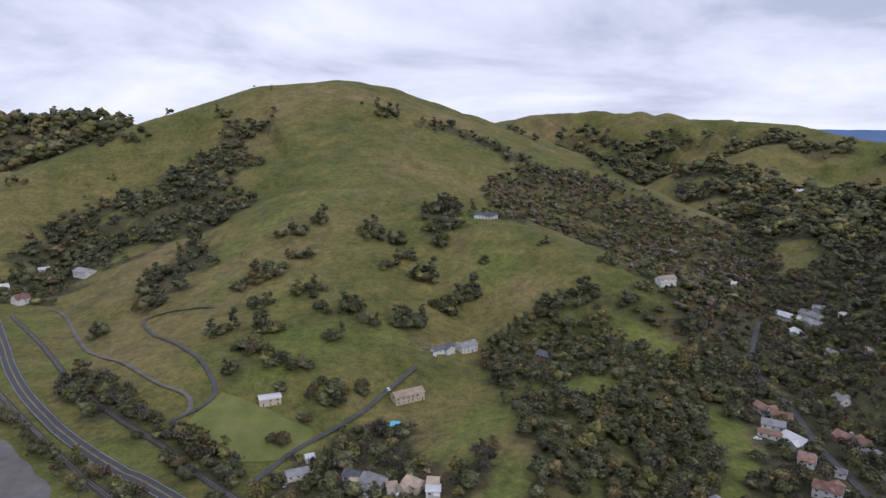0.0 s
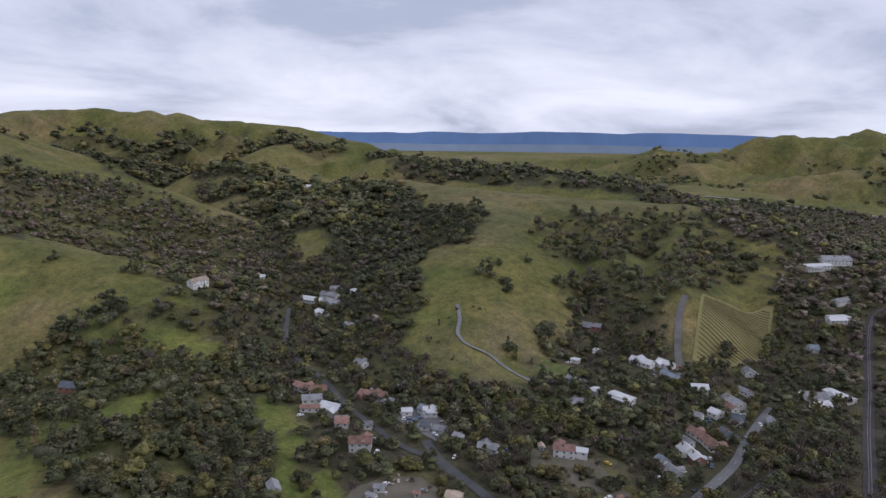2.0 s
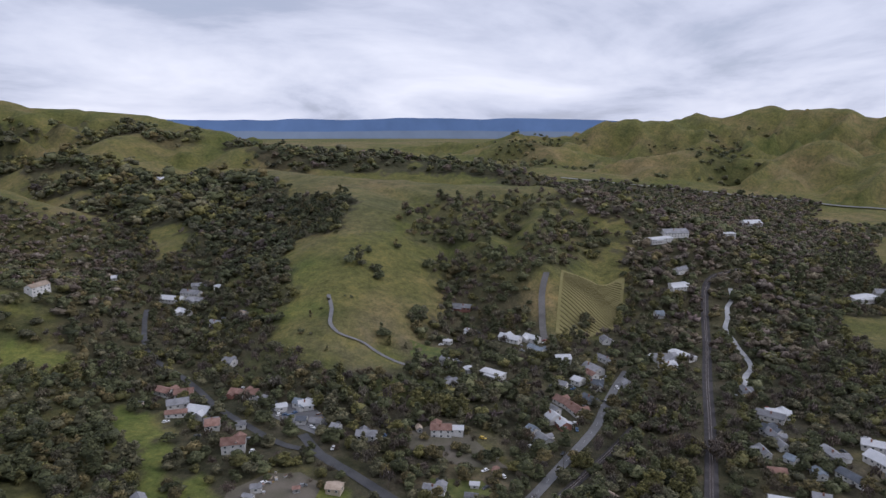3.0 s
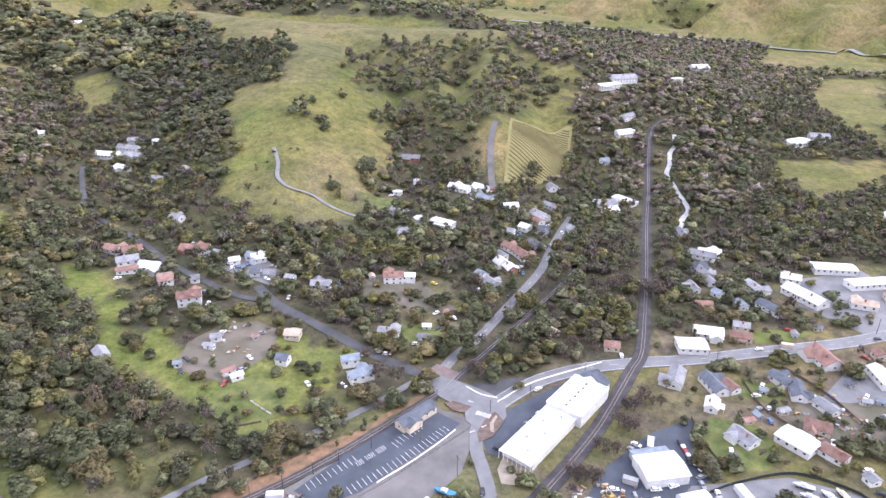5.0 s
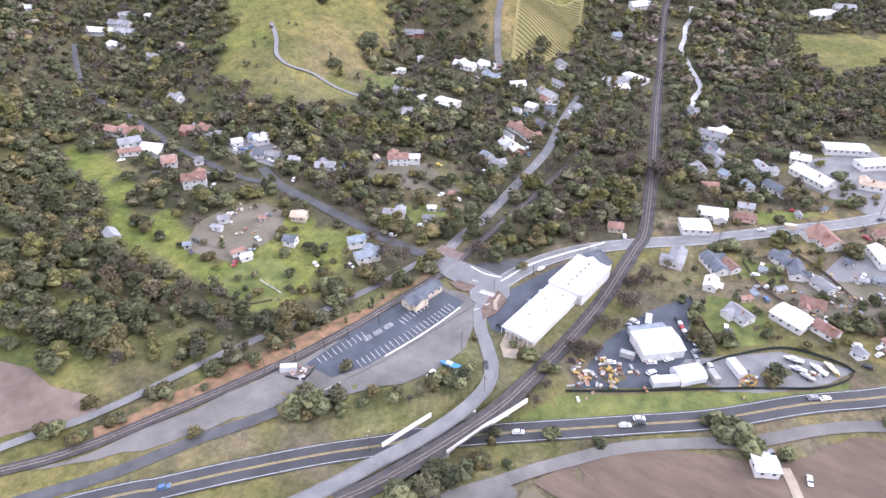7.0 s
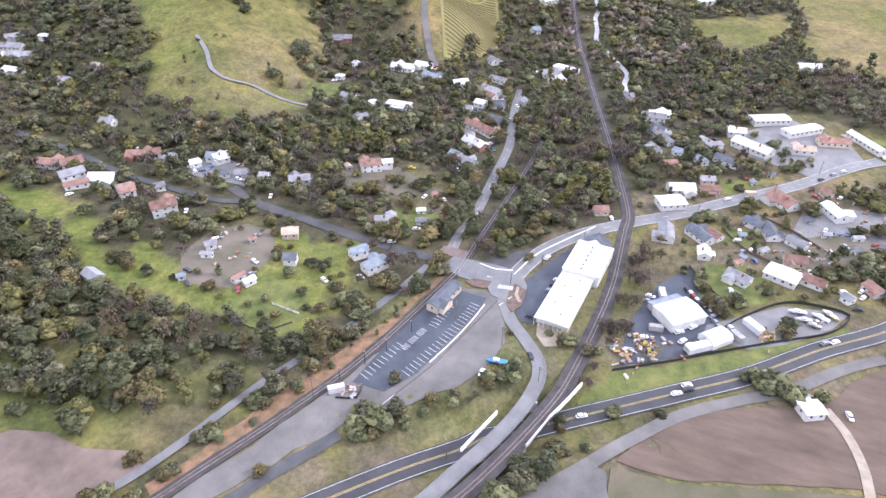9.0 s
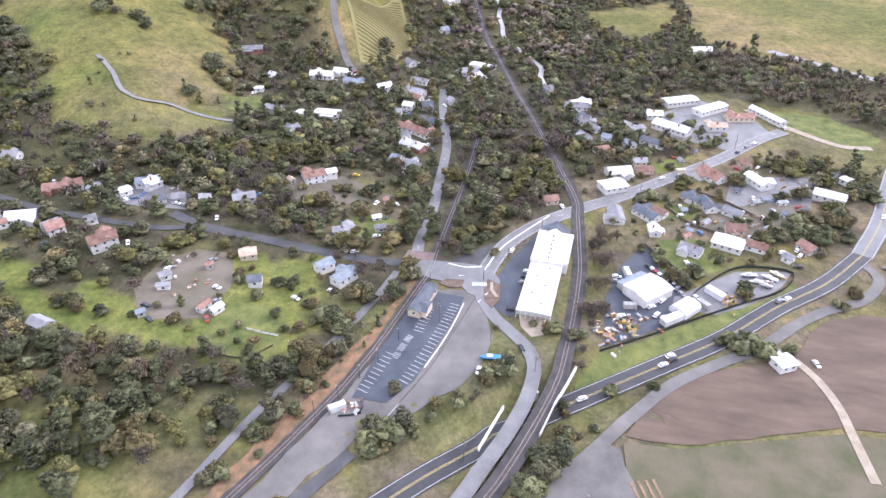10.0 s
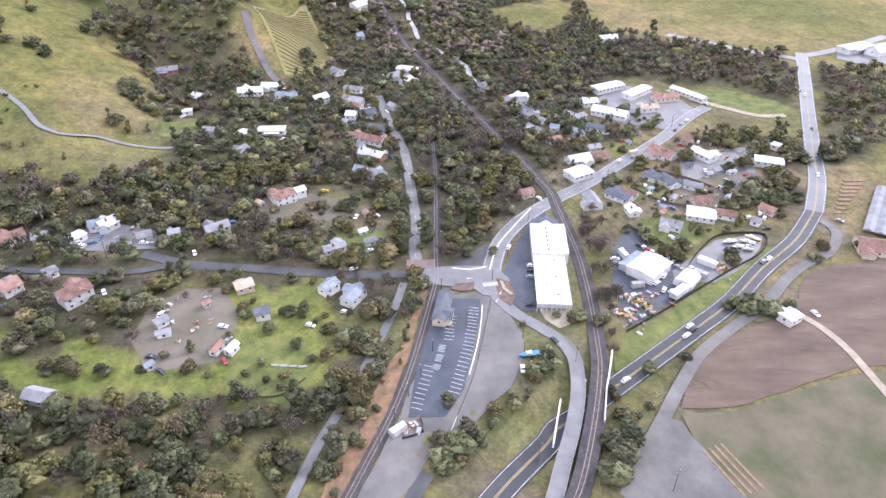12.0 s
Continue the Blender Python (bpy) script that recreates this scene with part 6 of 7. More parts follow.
boat(242.5, -12.5, 98, 8, MAT["white"], "white motor boat parked on a trailer")
boat(237.5, -15, 96, 7, MAT["white"], "white motor boat parked on a trailer")
boat(242, -22, 62, 8, MAT["white"], "white motor boat parked on a trailer")
boat(246, -26, 50, 7, CREAM, "cream motor boat parked on a trailer")
boat(235, -19, 80, 6, WALLS["g"], "grey open boat on a trailer")
boat(160.8, 104.8, 100, 9, TARP, "boat under a bright blue cover")
boat(156.5, 101.8, 95, 6, CREAM, "boat under a cream yellow cover")


def digger(x, y, ang, paint=None):
    b = tagged(empty("excavator", pose(x, y, float(height(x, y)) + 0.12, 0, 0, ang)), "yellow tracked excavator with a bent boom", "excavator", "machines")
    paint = paint or YELLOW
    for s in (-1, 1):
        box_part("track", (3.2, 0.6, 0.8), (0, s * 1.0, 0), DARK, b)
    box_part("house", (2.6, 2.3, 1.1), (-0.2, 0, 0.85), paint, b)
    box_part("cab", (1.2, 0.95, 1.2), (0.3, 0.6, 1.9), GLASS, b)
    for name, size, at, tilt in (("boom", (3.2, 0.35, 0.45), (2.2, -0.2, 2.3), -28), ("arm", (2.0, 0.3, 0.35), (4.1, -0.2, 2.4), 45), ("bucket", (0.9, 0.9, 0.7), (4.8, -0.2, 0.7), 15)):
        p = box_part(name, size, at, paint, b)
        p.rotation_euler = (0, radians(tilt), 0)


for x, y, ang in ((195, 50, 60), (191, 46.5, 200), (222.5, 2, 250), (218.5, -0.8, 140)):
    digger(x, y, ang)


def pile(name, x, y, spread, count, materials, label, seed):
    """A heap of loose planks, crates, drums and sheets: each its own thing."""
    r = random.Random(seed)
    for k in range(count):
        px, py = x + r.gauss(0, spread), y + r.gauss(0, spread)
        size = (r.uniform(0.8, 3.2), r.uniform(0.5, 1.6), r.uniform(0.3, 1.3))
        b = tagged(empty(name, pose(px, py, float(height(px, py)) + 0.15, 0, 0, r.uniform(0, 180))), label, "clutter", "yard clutter")
        m = r.choice(materials)
        box_part("crate", size, (0, 0, 0), m, b)
        box_part("lid", (size[0] * 0.9, size[1] * 0.9, 0.08), (0, 0, size[2] + 0.002), r.choice(materials), b)


MIX = [STEEL_RUST, WALLS["g"], MAT["white"], YELLOW, WALLS["t"], ROOFS["g"], ORANGE]
pile("crate", 188, 54, 4.5, 34, MIX, "stacked crate or load in the crowded yard", 1)
pile("crate", 196, 46, 4.0, 20, MIX, "stacked crate or load in the crowded yard", 2)
pile("crate", 221, 0, 3.0, 14, MIX, "stacked crate or load by the fence", 3)
pile("crate", 239, -23, 3.0, 10, MIX, "stacked crate or load by the fence", 4)
pile("crate", 124.5, 153.2, 1.9, 12, [MAT["white"], ORANGE, STEEL_RUST, WALLS["g"]], "machine part stored on the gravel lot", 5)
pile("crate", 178, 250, 5.0, 10, MIX, "loose load beside garden sheds", 6)
pile("crate", 190, 262, 5.0, 10, MIX, "loose load beside garden sheds", 7)
pile("crate", 305, -28, 9.0, 22, MIX, "loose load in a back yard", 8)
pile("crate", 352, -60, 9.0, 22, MIX, "loose load on the storage lot", 9)
pile("crate", 286, -12, 8.0, 16, MIX, "loose load in a back yard", 10)
pile("crate", 255, 300, 8.0, 12, MIX, "loose load in a back yard", 11)
fence_run([(119, 157), (122, 149.5), (129, 150.5)], 1.2, DARK, "black steel rails round stored machinery")


# ---- poles ----
def pole(x, y, tall, arm, label="brown wooden utility pole with a cross-arm"):
    b = tagged(empty("utility_pole" if arm else "lamp_post", pose(x, y, float(height(x, y)), 0, 0, (x * 7 + y * 3) % 180)), label, "pole", "poles")
    bm = bmesh.new()
    bmesh.ops.create_cone(bm, cap_ends=True, segments=8, radius1=0.17, radius2=0.11, depth=tall)
    bmesh.ops.translate(bm, verts=bm.verts, vec=(0, 0, tall / 2))
    part("shaft", bm, MAT["bark"] if arm else DARK, b)
    if arm:
        for z in (tall - 0.5, tall - 1.5):
            box_part("cross_arm", (2.2, 0.12, 0.14), (0, 0, z), MAT["bark"], b)
        for s in (-0.9, 0.9):
            piece("insulator", shared_box("insulator_mesh", (0.1, 0.1, 0.22), TRIM), b, (s, 0, tall - 0.36))
    else:
        box_part("lamp_head", (0.7, 0.3, 0.15), (0.3, 0, tall), WALLS["g"], b)


for x, y in ((116, 165), (119, 172), (172, 106), (157, 86), (112, 108), (145, 185), (94, 66), (226, 213), (227, 302), (225, 180), (300, 150), (262, 60), (310, 36), (350, -4), (395, -32), (330, -88), (180, 130), (290, 130)):
    pole(x, y, 10.5, True)
for x, y in ((150, 150), (165, 145), (140, 155), (236, 105), (215, 115), (268, 90), (208, 140), (128, 160)):
    pole(x, y, 7.0, False, "slim dark lamp post beside the lot")


# ---- nursery beds, greenhouse and vineyard ----
def bed_row(name, x0, y0, x1, y1, half, tall, material, label, category, parent=None):
    ob = strip(name, smooth_line([(x0, y0), ((x0 + x1) / 2, (y0 + y1) / 2), (x1, y1)], 6.0), half, -half, tall, material, None, parent, tall + 0.3)
    return ob if parent else tagged(ob, label, category, "rows")


VINE = mottled("vine_row", (0.14, 0.125, 0.05), (0.22, 0.19, 0.085), 0.8)
BED = mottled("potted_plants", (0.14, 0.09, 0.055), (0.28, 0.20, 0.13), 0.9)
for k in range(9):
    bed_row("plant_bed", 309 - 4.7 * k, -111 + 3.3 * k, 308.5 - 4.7 * k, -124 + 4.4 * k, 1.2, 0.5, BED, "long brown raised bed of nursery plants", "plant bed")
for k in range(4):
    bed_row("plant_bed", 110 + 0.35 * 2.6 * k, 50 + -0.94 * 2.6 * k, 91 + 0.35 * 2.6 * k, 43 + -0.94 * 2.6 * k, 0.5, 0.5, BED, "row of small nursery plants on gravel", "plant bed")


def greenhouse():
    b = tagged(empty("greenhouse", pose(262, -121, 0, 0, 0, 143)), "long low greenhouse with a grey ribbed roof", "greenhouse")
    shade = mottled("shade_cloth", (0.16, 0.165, 0.175), (0.27, 0.275, 0.29), 0.2, 0.7)
    for k in range(7):
        y0 = -19 + 5.6 * k
        part("bay_roof", prism([(y0, 2.6), (y0 + 2.8, 3.7), (y0 + 5.5, 2.6), (y0 + 5.5, 2.45), (y0, 2.45)], -30, 30), shade, b)
        piece("end_wall", shared_box("bay_end", (0.1, 5.4, 2.45), shade), b, (-29.9, y0 + 2.75, 0))
        for j in range(9):
            piece("rib", shared_box("bay_rib", (0.15, 5.3, 0.06), TRIM), b, (-28 + 7 * j, y0 + 2.75, 2.62))
    KEEP_FREE.append((262, -121, 34))


greenhouse()
vx0, vx1 = min(p[0] for p in PLAN["vineyard"]), max(p[0] for p in PLAN["vineyard"])
vines = tagged(empty("vineyard", pose(0, 0, 0)), "rows of yellow-green vines on the slope", "vines")
for k in range(40):
    u = vx0 + (vx1 - vx0) * (k + 0.5) / 40
    ys = [y for y in range(150, 360, 2) if inside(PLAN["vineyard"], np.array([u]), np.array([float(y)]))[0]]
    if len(ys) > 6:
        bed_row("vine_hedge", u, ys[0] + 2, u, ys[-1] - 2, 0.7, 1.5, VINE, "", "", vines)

pool = slab("swimming_pool", [(-38, 399), (-33, 403.5), (-28, 402.5), (-29, 397), (-34, 395.5)], float(height(-33, 400)) - 0.4, float(height(-33, 400)) + 0.9, plain("pool_water", (0.08, 0.42, 0.62), 0.05), "turquoise swimming pool beside the villa", "pool", "")


# ---- single trees and clumps that one could count ----
def trunk_mesh():
    """A tapered leaning trunk that forks into three limbs, for a crown of unit radius."""
    bm = bmesh.new()

    def limb(a, b, r0, r1):
        d = (b - a).normalized()
        u = d.orthogonal().normalized()
        v = d.cross(u)
        ra = [bm.verts.new(a + (u * math.cos(k * 1.0472) + v * math.sin(k * 1.0472)) * r0) for k in range(6)]
        rb = [bm.verts.new(b + (u * math.cos(k * 1.0472) + v * math.sin(k * 1.0472)) * r1) for k in range(6)]
        for k in range(6):
            bm.faces.new((ra[k], ra[(k + 1) % 6], rb[(k + 1) % 6], rb[k]))

    fork = Vector((0.04, 0.02, 0.42))
    limb(Vector((0, 0, -0.12)), fork, 0.085, 0.06)
    for tip in ((0.5, 0.1, 1.1), (-0.35, 0.4, 1.2), (-0.2, -0.5, 1.05), (0.1, 0.05, 1.45)):
        limb(fork, Vector(tip), 0.05, 0.012)
    me = bpy.data.meshes.new("trunk_mesh")
    bm.to_mesh(me); bm.free()
    me.materials.append(MAT["bark"])
    return me


TRUNK = trunk_mesh()
tree_rng = np.random.RandomState(23)
CROWNS = {"oak": [], "bare": [], "tall": []}
for kind in CROWNS:
    for v, f in (NEAR_CROWNS[:3] + NEAR_CROWNS[4:7] if kind == "oak" else [NEAR_CROWNS[3], NEAR_CROWNS[7]] if kind == "tall" else BARE_CROWNS):
        low = v.copy(); low[:, 2] -= 0.12
        CROWNS[kind].append(quick_mesh("crown_mesh", low, f, np.tile(tree_tint(tree_rng, kind), (len(v), 1)), MAT["bare" if kind == "bare" else "oak"]))
TREE_WORDS = {"oak": "dark green round-crowned oak on grass", "bare": "leafless grey-brown winter tree with fine twigs", "tall": "tall olive-brown eucalyptus with a narrow crown"}


def clump(kind, x, y, count, spread, size):
    for k in range(count):
        a, d = tree_rng.uniform(0, 6.283), spread * math.sqrt((k + 0.3) / count) * (0 if count == 1 else 1)
        px, py = x + d * math.cos(a), y + d * math.sin(a)
        if any(math.hypot(px - bx, py - by) < br - 0.5 for bx, by, br in KEEP_FREE) and count > 1:
            continue
        s = size * tree_rng.uniform(0.7, 1.2)
        if math.hypot(px, py) > 455:
            far_spots.append((px, py, s))
            continue
        base = empty("tree" if size > 2.6 else "bush", pose(px, py, float(height(px, py)) - 0.05, 0, 0, tree_rng.uniform(0, 360)))
        base.scale = (s, s, s * tree_rng.uniform(0.85, 1.1))
        tagged(base, TREE_WORDS[kind] if size > 2.6 else "small dark bush on grass", "tree" if size > 2.6 else "bush", "trees")
        piece("trunk", TRUNK, base, (0, 0, 0))
        piece("crown", CROWNS[kind][tree_rng.randint(len(CROWNS[kind]))], base, (0, 0, 0))
        taken.setdefault((int(px // 8), int(py // 8)), []).append((px, py))


taken = {}
far_spots = []
clump("oak", -184, 750, 4, 12, 6.0)
clump("oak", -163, 748, 4, 10, 6.0)
clump("oak", -148, 781, 4, 8, 6.8)
clump("oak", -81, 745, 9, 15, 6.8)
clump("oak", -55, 746, 6, 10, 6.8)
clump("oak", -41, 701, 6, 10, 6.8)
clump("oak", -56, 672, 6, 12, 5.1)
clump("oak", -17, 653, 9, 14, 6.8)
clump("oak", -152, 679, 7, 13, 6.0)
clump("oak", -176, 640, 12, 19, 6.8)
clump("oak", -197, 623, 6, 10, 5.1)
clump("oak", -121, 594, 12, 19, 5.1)
clump("oak", -82, 561, 7, 10, 6.8)
clump("oak", -106, 561, 4, 8, 5.1)
clump("oak", -60, 542, 4, 8, 5.1)
clump("oak", -32, 560, 13, 17, 6.8)
clump("oak", 3, 606, 10, 15, 6.0)
clump("oak", 29, 616, 6, 8, 7.6)
clump("oak", -4, 734, 4, 7, 6.0)
clump("oak", -165, 569, 7, 10, 6.0)
clump("oak", -144, 515, 9, 12, 6.0)
clump("oak", -180, 513, 7, 11, 5.1)
clump("oak", -149, 477, 9, 11, 6.0)
clump("oak", -123, 461, 7, 10, 5.1)
clump("oak", -103, 452, 6, 8, 5.1)
clump("oak", -88, 502, 6, 8, 4.2)
clump("oak", -320, 579, 4, 7, 6.0)
clump("oak", -78, 425, 13, 14, 5.1)
clump("oak", -57, 432, 4, 5, 5.1)
clump("oak", -154, 450, 4, 7, 4.2)
clump("oak", 40, 680, 4, 8, 3.4)
clump("oak", 108, 698, 4, 8, 3.4)
clump("oak", 165, 642, 6, 10, 4.2)
clump("oak", 71, 1071, 4, 10, 5.1)
clump("oak", -113, 428, 2, 3, 4.2)
clump("oak", -102, 377, 4, 7, 4.2)
clump("oak", -88, 396, 4, 5, 4.2)
clump("oak", -670, 1296, 6, 22, 7.6)
clump("oak", -610, 1311, 7, 29, 7.6)
clump("oak", -118, 1337, 10, 31, 7.6)
clump("oak", -458, 1369, 7, 26, 7.6)
clump("oak", -597, 1438, 2, 12, 6.8)
clump("oak", -601, 1169, 2, 14, 4.2)
clump("oak", -609, 1105, 1, 2, 3.4)
clump("oak", -315, 1112, 2, 10, 5.1)
clump("oak", -166, 1361, 1, 2, 5.1)
clump("oak", -371, 1448, 1, 2, 4.2)
clump("oak", -431, 1532, 1, 2, 4.2)
clump("oak", -713, 1093, 4, 22, 6.8)
clump("oak", 906, 1270, 3, 12, 5.1)
clump("oak", 437, 419, 5, 11, 5.1)
clump("oak", 433, 449, 5, 10, 5.1)
clump("oak", 365, 410, 1, 2, 1.9)
clump("oak", 382, 399, 1, 2, 1.9)
clump("oak", 351, 403, 1, 2, 1.9)
clump("oak", 463, 458, 2, 3, 3.4)
clump("oak", 320, 381, 1, 2, 1.9)
clump("oak", 314, 357, 1, 2, 1.9)
clump("oak", 337, 401, 1, 2, 1.9)
clump("oak", 413, 355, 4, 8, 5.1)
clump("oak", 503, 457, 2, 4, 3.4)
clump("oak", 425, 359, 4, 7, 4.2)
clump("oak", 529, 247, 2, 4, 6.0)
clump("oak", 114, 139, 3, 4, 6.0)
clump("oak", 132, 122, 1, 1, 3.7)
clump("oak", 138, 115, 1, 1, 2.5)
clump("oak", 122, 133, 2, 3, 3.4)
clump("oak", 136, 139, 1, 1, 3.1)
clump("oak", 148, 105, 3, 3, 3.1)
clump("oak", 158, 100, 3, 3, 3.1)
clump("oak", 180, 105, 1, 1, 2.2)
clump("oak", 219, 152, 2, 3, 3.7)
clump("oak", 240, 134, 1, 1, 3.9)
clump("oak", 244, 149, 1, 1, 3.2)
clump("oak", 184, 80, 2, 3, 3.7)
clump("oak", 219, 77, 2, 3, 2.9)
clump("oak", 111, 79, 5, 7, 4.7)
clump("oak", 101, 84, 3, 4, 4.2)
clump("oak", 142, 73, 2, 3, 3.1)
clump("oak", 132, 71, 3, 3, 2.9)
clump("oak", 192, 5, 2, 3, 4.2)
clump("oak", 187, -5, 4, 5, 5.1)
clump("oak", 153, 55, 2, 3, 2.5)
clump("oak", 161, 38, 2, 3, 2.5)
clump("oak", 253, 29, 1, 1, 4.7)
clump("oak", 234, 23, 2, 3, 5.1)
clump("oak", 227, -8, 2, 3, 4.6)
clump("oak", 257, 38, 1, 1, 2.5)
clump("oak", 334, 9, 1, 1, 4.2)
clump("oak", 312, 33, 3, 4, 4.2)
clump("oak", 281, -35, 2, 3, 6.0)
clump("oak", 333, -58, 2, 3, 5.1)
clump("oak", 340, -22, 2, 3, 4.6)
clump("oak", 429, -7, 1, 1, 5.1)
clump("oak", 396, -19, 2, 3, 4.2)
clump("oak", 290, -54, 6, 12, 5.1)
clump("oak", 307, -72, 5, 8, 5.1)
clump("oak", 342, -96, 4, 7, 5.1)
clump("oak", 341, -120, 5, 8, 6.0)
clump("oak", 236, -58, 2, 3, 3.8)
clump("oak", 234, -78, 1, 1, 3.8)
clump("oak", 163, 189, 1, 1, 3.1)
clump("oak", 178, 188, 2, 3, 3.0)
clump("oak", 174, 176, 4, 6, 4.2)
clump("oak", 189, 193, 1, 1, 2.1)
clump("oak", 188, 210, 2, 3, 3.4)
clump("oak", 178, 215, 1, 1, 3.4)
clump("oak", 189, 229, 2, 3, 3.8)
clump("oak", 152, 243, 3, 3, 3.4)
clump("oak", 152, 286, 3, 5, 3.8)
clump("oak", 149, 274, 1, 1, 3.4)
clump("oak", 150, 296, 2, 3, 2.9)
clump("oak", 128, 207, 2, 3, 3.8)
clump("oak", 285, 190, 4, 5, 5.1)
clump("oak", 264, 191, 4, 5, 4.7)
clump("oak", 345, 238, 9, 14, 6.8)
clump("oak", 283, 209, 3, 5, 3.4)
clump("oak", 279, 249, 2, 3, 5.1)
clump("oak", 270, 176, 2, 3, 2.5)
clump("oak", 423, 355, 4, 8, 4.7)
clump("oak", 402, 337, 4, 8, 4.2)
clump("oak", 365, 347, 4, 8, 3.8)
clump("oak", 343, 291, 4, 6, 4.2)
clump("oak", 377, 332, 1, 1, 2.2)
clump("oak", 318, 388, 2, 3, 2.1)
clump("oak", 316, 358, 1, 1, 1.7)
clump("oak", 379, 404, 1, 1, 1.7)
clump("oak", 302, 307, 3, 5, 5.1)
clump("oak", 295, 333, 2, 3, 4.2)
clump("oak", 310, 283, 3, 5, 5.5)
clump("oak", 356, 73, 1, 1, 3.8)
clump("oak", 316, 86, 3, 4, 4.2)
clump("oak", 132, 173, 3, 4, 3.4)
clump("oak", 114, 203, 3, 4, 3.4)
clump("bare", 263, 55, 5, 6, 4.2)
clump("bare", 241, 58, 4, 5, 4.2)
clump("bare", 281, 50, 3, 4, 3.8)
clump("bare", 198, 63, 4, 6, 4.2)
clump("bare", 175, 66, 2, 3, 3.4)
clump("bare", 166, 70, 2, 3, 3.1)
clump("bare", 138, 109, 1, 1, 2.5)
clump("bare", 245, 241, 2, 3, 4.2)
clump("bare", 287, 105, 2, 3, 4.2)
clump("bare", 372, 89, 5, 8, 6.0)
clump("bare", 367, 111, 5, 8, 5.1)
clump("bare", 220, 61, 5, 5, 3.8)
clump("bare", 198, 65, 4, 4, 3.6)
clump("bare", 252, 60, 4, 4, 3.8)
clump("oak", 182, 69, 3, 3, 3.1)
clump("oak", 186, 89, 1, 1, 2.1)
clump("oak", 239, 16, 2, 3, 3.8)
clump("oak", 303, 6, 2, 3, 2.9)
clump("oak", 295, -17, 2, 3, 2.7)
clump("oak", 355, 15, 2, 3, 2.9)
clump("oak", 361, 46, 2, 3, 3.1)
clump("oak", 237, 112, 2, 3, 2.5)
clump("oak", 243, 129, 2, 3, 3.1)
clump("tall", 314, 101, 7, 8, 4.6)
clump("tall", 333, 91, 5, 7, 4.4)
clump("tall", 300, 107, 4, 6, 3.8)
clump("tall", 314, 91, 4, 7, 4.6)
clump("tall", 332, 105, 3, 5, 3.8)
clump("tall", 316, 236, 9, 12, 4.4)
clump("tall", 313, 248, 5, 8, 4.2)
clump("tall", 330, 10, 2, 2, 3.4)
clump("tall", 353, -80, 3, 5, 3.6)
clump("tall", 523, 244, 2, 2, 5.0)
clump("tall", 370, -56, 4, 8, 3.4)
clump("tall", 312, 144, 4, 6, 3.4)
clump("oak", 116, 76, 3, 4, 3.2)
clump("oak", 104, 82, 3, 4, 3.6)
clump("oak", 126, 72, 2, 3, 2.6)
clump("oak", 189, 1, 4, 5, 3.4)
clump("oak", 189, -7, 3, 4, 3.0)
clump("oak", 190, -21, 2, 3, 2.6)
clump("oak", 108, 139, 4, 5, 4.2)
clump("oak", 127, 123, 1, 1, 3.4)
clump("oak", 134, 115, 1, 1, 2.6)
clump("oak", 121, 129, 2, 3, 2.4)
clump("oak", 154, 100, 2, 3, 2.8)
clump("oak", 142, 107, 1, 1, 2.2)
clump("oak", 164, 97, 1, 1, 2.6)
clump("oak", 136, 139, 1, 1, 2.6)
clump("oak", 80, 165, 1, 1, 2.6)
clump("oak", 47, 205, 3, 5, 3.2)
clump("oak", 53, 198, 2, 4, 2.8)
clump("oak", 68, 191, 3, 4, 3.0)
clump("oak", 84, 191, 3, 4, 3.2)
clump("oak", 66, 205, 2, 3, 3.0)
clump("oak", 148, 174, 3, 4, 3.2)
clump("oak", 137, 187, 3, 4, 3.4)
clump("oak", 103, 184, 3, 5, 2.2)
clump("oak", 108, 180, 3, 5, 2.2)
clump("oak", 101, 197, 3, 5, 2.4)
clump("oak", 130, 172, 2, 3, 2.6)
clump("oak", 117, 175, 3, 4, 2.2)
clump("oak", 105, 183, 3, 4, 2.6)
clump("oak", 189, 170, 4, 6, 4.0)
clump("oak", 167, 175, 4, 6, 4.0)
clump("oak", 150, 183, 4, 6, 4.2)
clump("oak", 135, 184, 3, 4, 3.6)
clump("oak", 278, -27, 3, 4, 4.2)
clump("oak", 328, -25, 2, 3, 3.8)
clump("oak", 327, -47, 2, 2, 3.6)
clump("oak", 304, -55, 4, 6, 3.6)
clump("oak", 304, -69, 4, 6, 3.8)
clump("oak", 342, -92, 4, 6, 3.8)
clump("oak", 271, -50, 3, 5, 3.2)
clump("oak", 308, 34, 2, 3, 3.4)
clump("oak", 245, 30, 2, 3, 3.6)
clump("oak", 231, 20, 2, 3, 3.8)
clump("oak", 226, -50, 2, 3, 2.4)


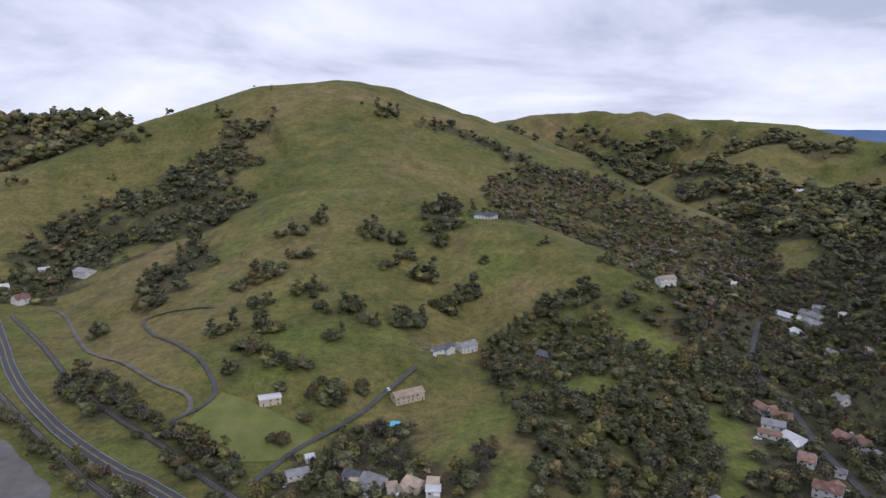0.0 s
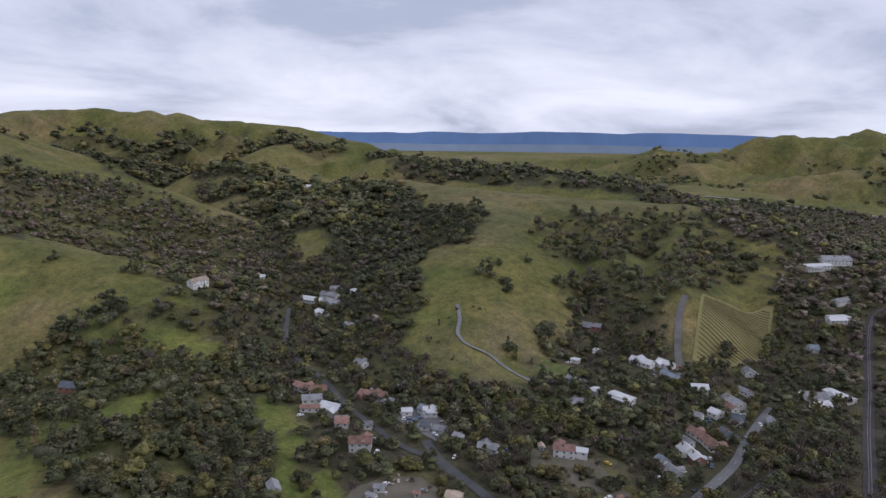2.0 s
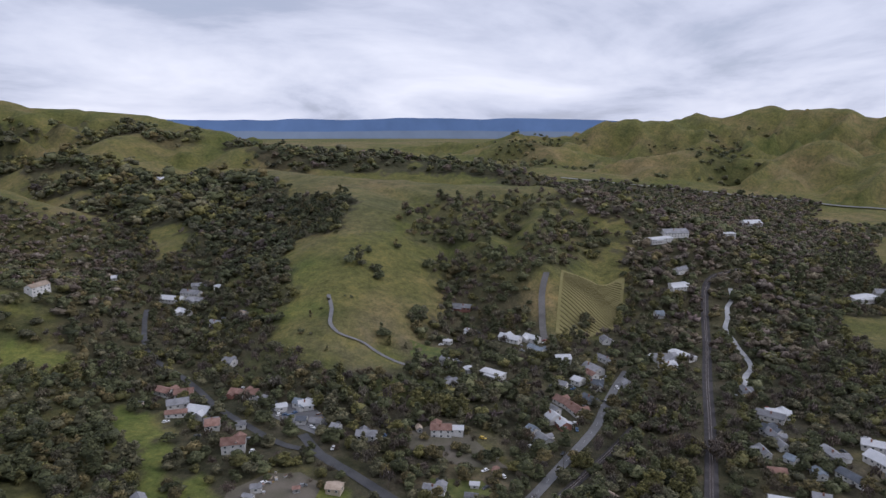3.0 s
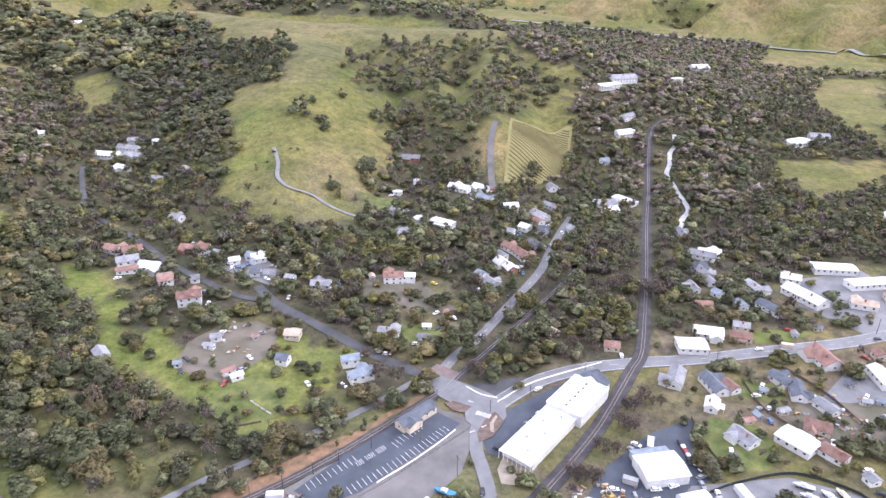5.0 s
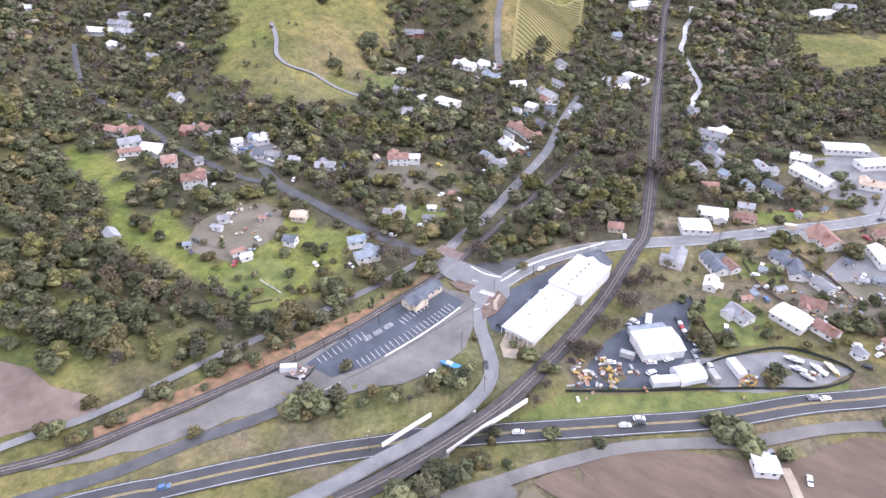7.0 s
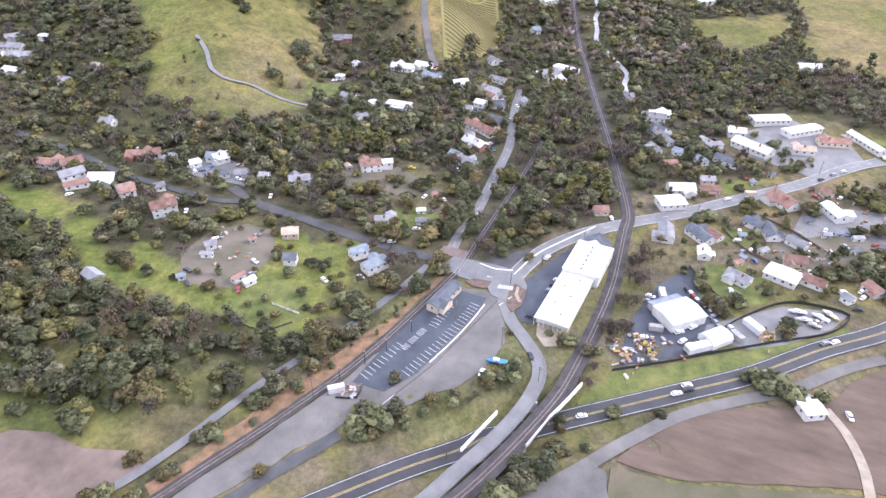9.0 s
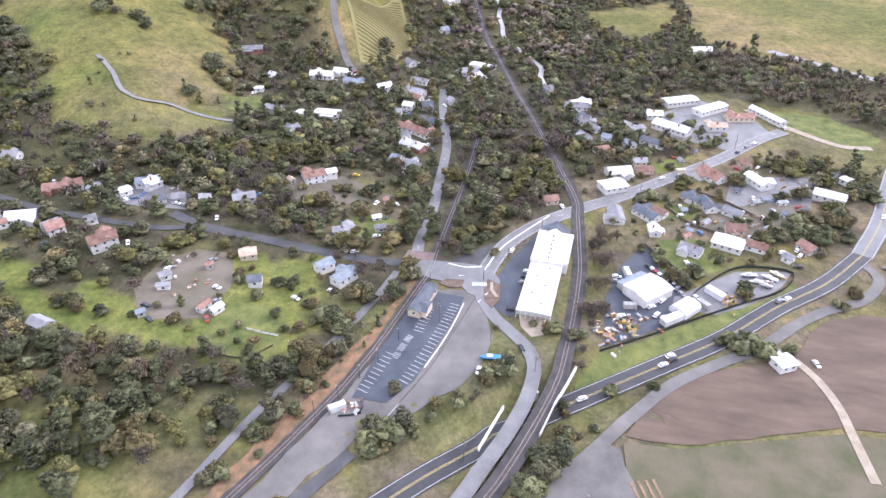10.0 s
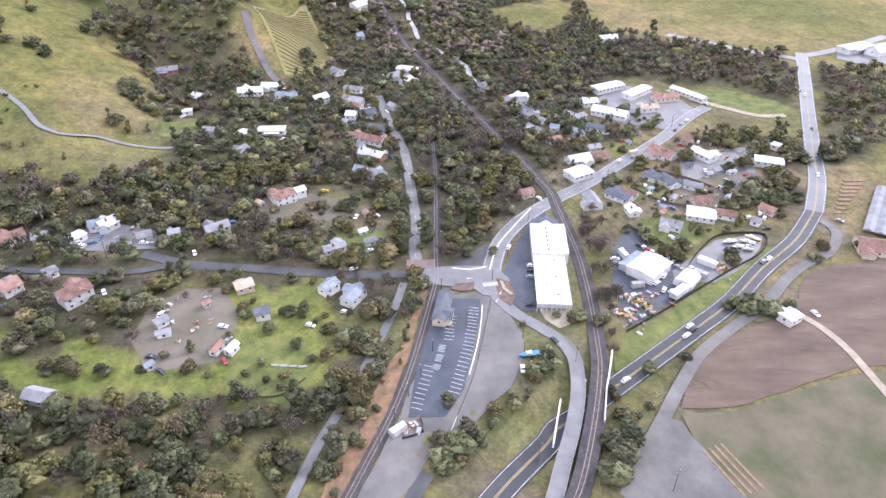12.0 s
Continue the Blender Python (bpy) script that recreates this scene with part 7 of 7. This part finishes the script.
# ---- woods ----
WOOD_STYLE = {   # gap between trees, crown radius, share of bare trees, part of places that hold a tree
    "wood_gully": (14.4, 8.1, 0.0, 0.92), "wood_gully_foot": (13.6, 6.8, 0.0, 0.8), "wood_flank": (10.5, 5.4, 0.45, 0.9), "wood_rim": (18.7, 8.5, 0.0, 0.85), "wood_knob": (11.9, 7.2, 0.0, 0.95),
    "wood_knob_b": (12.8, 6.0, 0.1, 0.8), "wood_oak": (7.9, 5.0, 0.06, 0.88), "wood_oak_edge": (10.2, 6.0, 0.15, 0.9), "wood_village": (7.6, 4.6, 0.25, 0.85), "wood_roadside": (5.4, 5.2, 0.3, 1.0),
    "wood_railside": (6.2, 4.6, 0.3, 0.95), "wood_left_town": (11.9, 6.0, 0.1, 0.7), "wood_second": (19, 12.0, 0.0, 0.97), "wood_second_top": (24, 13, 0.0, 0.85), "wood_tail": (22.1, 11.0, 0.1, 0.9),
    "wood_east": (11.6, 6.4, 0.5, 0.93), "wood_badland": (10.5, 5.4, 0.35, 0.88), "wood_orchard": (11.0, 4.2, 0.0, 1.0), "wood_left_far": (34.0, 20.4, 0.0, 0.95), "wood_town": (7.9, 4.6, 0.30, 0.92),
    "wood_slope": (6.6, 4.6, 0.12, 0.95), "wood_creek": (7.2, 4.5, 0.28, 0.93), "wood_mid": (6.9, 4.7, 0.42, 0.95), "wood_east_road": (7.6, 4.7, 0.1, 0.9), "wood_east_near": (9.3, 5.1, 0.5, 0.9),
    "wood_north": (8.2, 4.8, 0.62, 0.95), "wood_verge": (6.8, 3.2, 0.1, 0.8), "wood_west_a": (7.6, 4.2, 0.2, 0.9), "wood_west_b": (7.6, 4.2, 0.2, 0.9), "wood_garden_a": (6.2, 2.5, 0.3, 0.62), "wood_garden_b": (6.2, 2.6, 0.3, 0.66), "wood_garden_c": (7.5, 2.2, 0.25, 0.40), "wood_garden_d": (7.0, 2.5, 0.3, 0.55), "wood_hedge_a": (4.5, 1.8, 0.2, 0.8), "wood_hedge_b": (6, 3.4, 0.2, 0.8), "wood_hedge_c": (5, 2.2, 0.2, 0.8), "wood_second_b": (22, 13, 0.0, 0.95), "wood_second_c": (22, 12, 0.0, 0.9), "wood_second_d": (18, 10, 0.05, 0.95), "wood_canyon_e": (11, 6.5, 0.15, 0.95), "wood_canyon_f": (10, 5.5, 0.2, 0.92), "wood_spur_w": (11, 6.0, 0.1, 0.95), "wood_farhill": (30, 10, 0.0, 0.95), "wood_freeway": (20, 8, 0.4, 0.8), "wood_oak_near": (7.2, 4.8, 0.1, 0.94), "wood_garden_e": (4.6, 1.5, 0.4, 0.5), "wood_hedge_d": (6, 3.6, 0.7, 0.8), "wood_flank_top": (13, 7, 0.1, 0.85),
    "wood_upper_east": (11.9, 6.0, 0.3, 0.85), "wood_hedge_e": (6.0, 5.0, 0.25, 0.97), "wood_hedge_f": (6.0, 4.4, 0.25, 0.95), "wood_hedge_g": (6.0, 4.2, 0.25, 0.9),
}



def free_of_others(x, y, gap):
    """Keeps trees of overlapping woods apart."""
    ok = []
    for a, b in zip(x, y):
        key = (int(a // 8), int(b // 8))
        near = any((a - p) ** 2 + (b - q) ** 2 < (0.6 * gap) ** 2 for i in (-1, 0, 1) for j in (-1, 0, 1) for p, q in taken.get((key[0] + i, key[1] + j), ()))
        ok.append(not near)
        if not near:
            taken.setdefault(key, []).append((a, b))
    return np.array(ok, bool)


single = []
for number, key in enumerate(WOODS):
    gap, size, bare, keep = WOOD_STYLE[key]
    r = np.random.RandomState(100 + number)
    x, y = scatter(PLAN[key], gap, r, "gardens" if key.startswith(("wood_garden", "wood_hedge")) else True, keep, 2.0 if key.startswith(("wood_roadside", "wood_railside", "wood_hedge", "wood_garden", "wood_verge", "wood_west", "wood_knob", "wood_orchard")) else 8.0)
    if len(x) == 0:
        continue
    if key in WOOD_GAPS:
        wide, seed, least = WOOD_GAPS[key]
        ok = wobble(x, y, wide, seed) > least
        x, y = x[ok], y[ok]
    ok = free_of_others(x, y, gap)
    x, y = x[ok], y[ok]
    if len(x) == 0:
        continue
    sizes = size * r.uniform(0.55, 1.25, len(x))
    is_bare = r.random_sample(len(x)) < bare
    dist = np.hypot(x - 60, y - 60)
    closest = dist < 300
    spots = list(zip(x, y, sizes))
    crowns = MID_CROWNS if np.median(dist) < 900 else FAR_CROWNS
    grove("wood", [s for s, b, c in zip(spots, is_bare, closest) if not b and not c], crowns, MAT["oak"], "dark green oak wood with close round crowns", "oak", number)
    grove("bare_wood", [s for s, b, c in zip(spots, is_bare, closest) if b and not c], MID_BARE if crowns is MID_CROWNS else crowns, MAT["bare"], "grey-brown leafless winter trees among oaks", "bare", number + 50)
    grove("wood", [s for s, b, c in zip(spots, is_bare, closest) if not b and c], NEAR_CROWNS, MAT["oak"], "dark green oaks near the village", "oak", number + 20)
    grove("bare_wood", [s for s, b, c in zip(spots, is_bare, closest) if b and c], BARE_CROWNS, MAT["bare"], "leafless winter trees near the village", "bare", number + 70)

if far_spots:
    grove("wood", far_spots, MID_CROWNS, MAT["oak"], "scattered dark oaks high on the grassy slopes", "oak", 99)
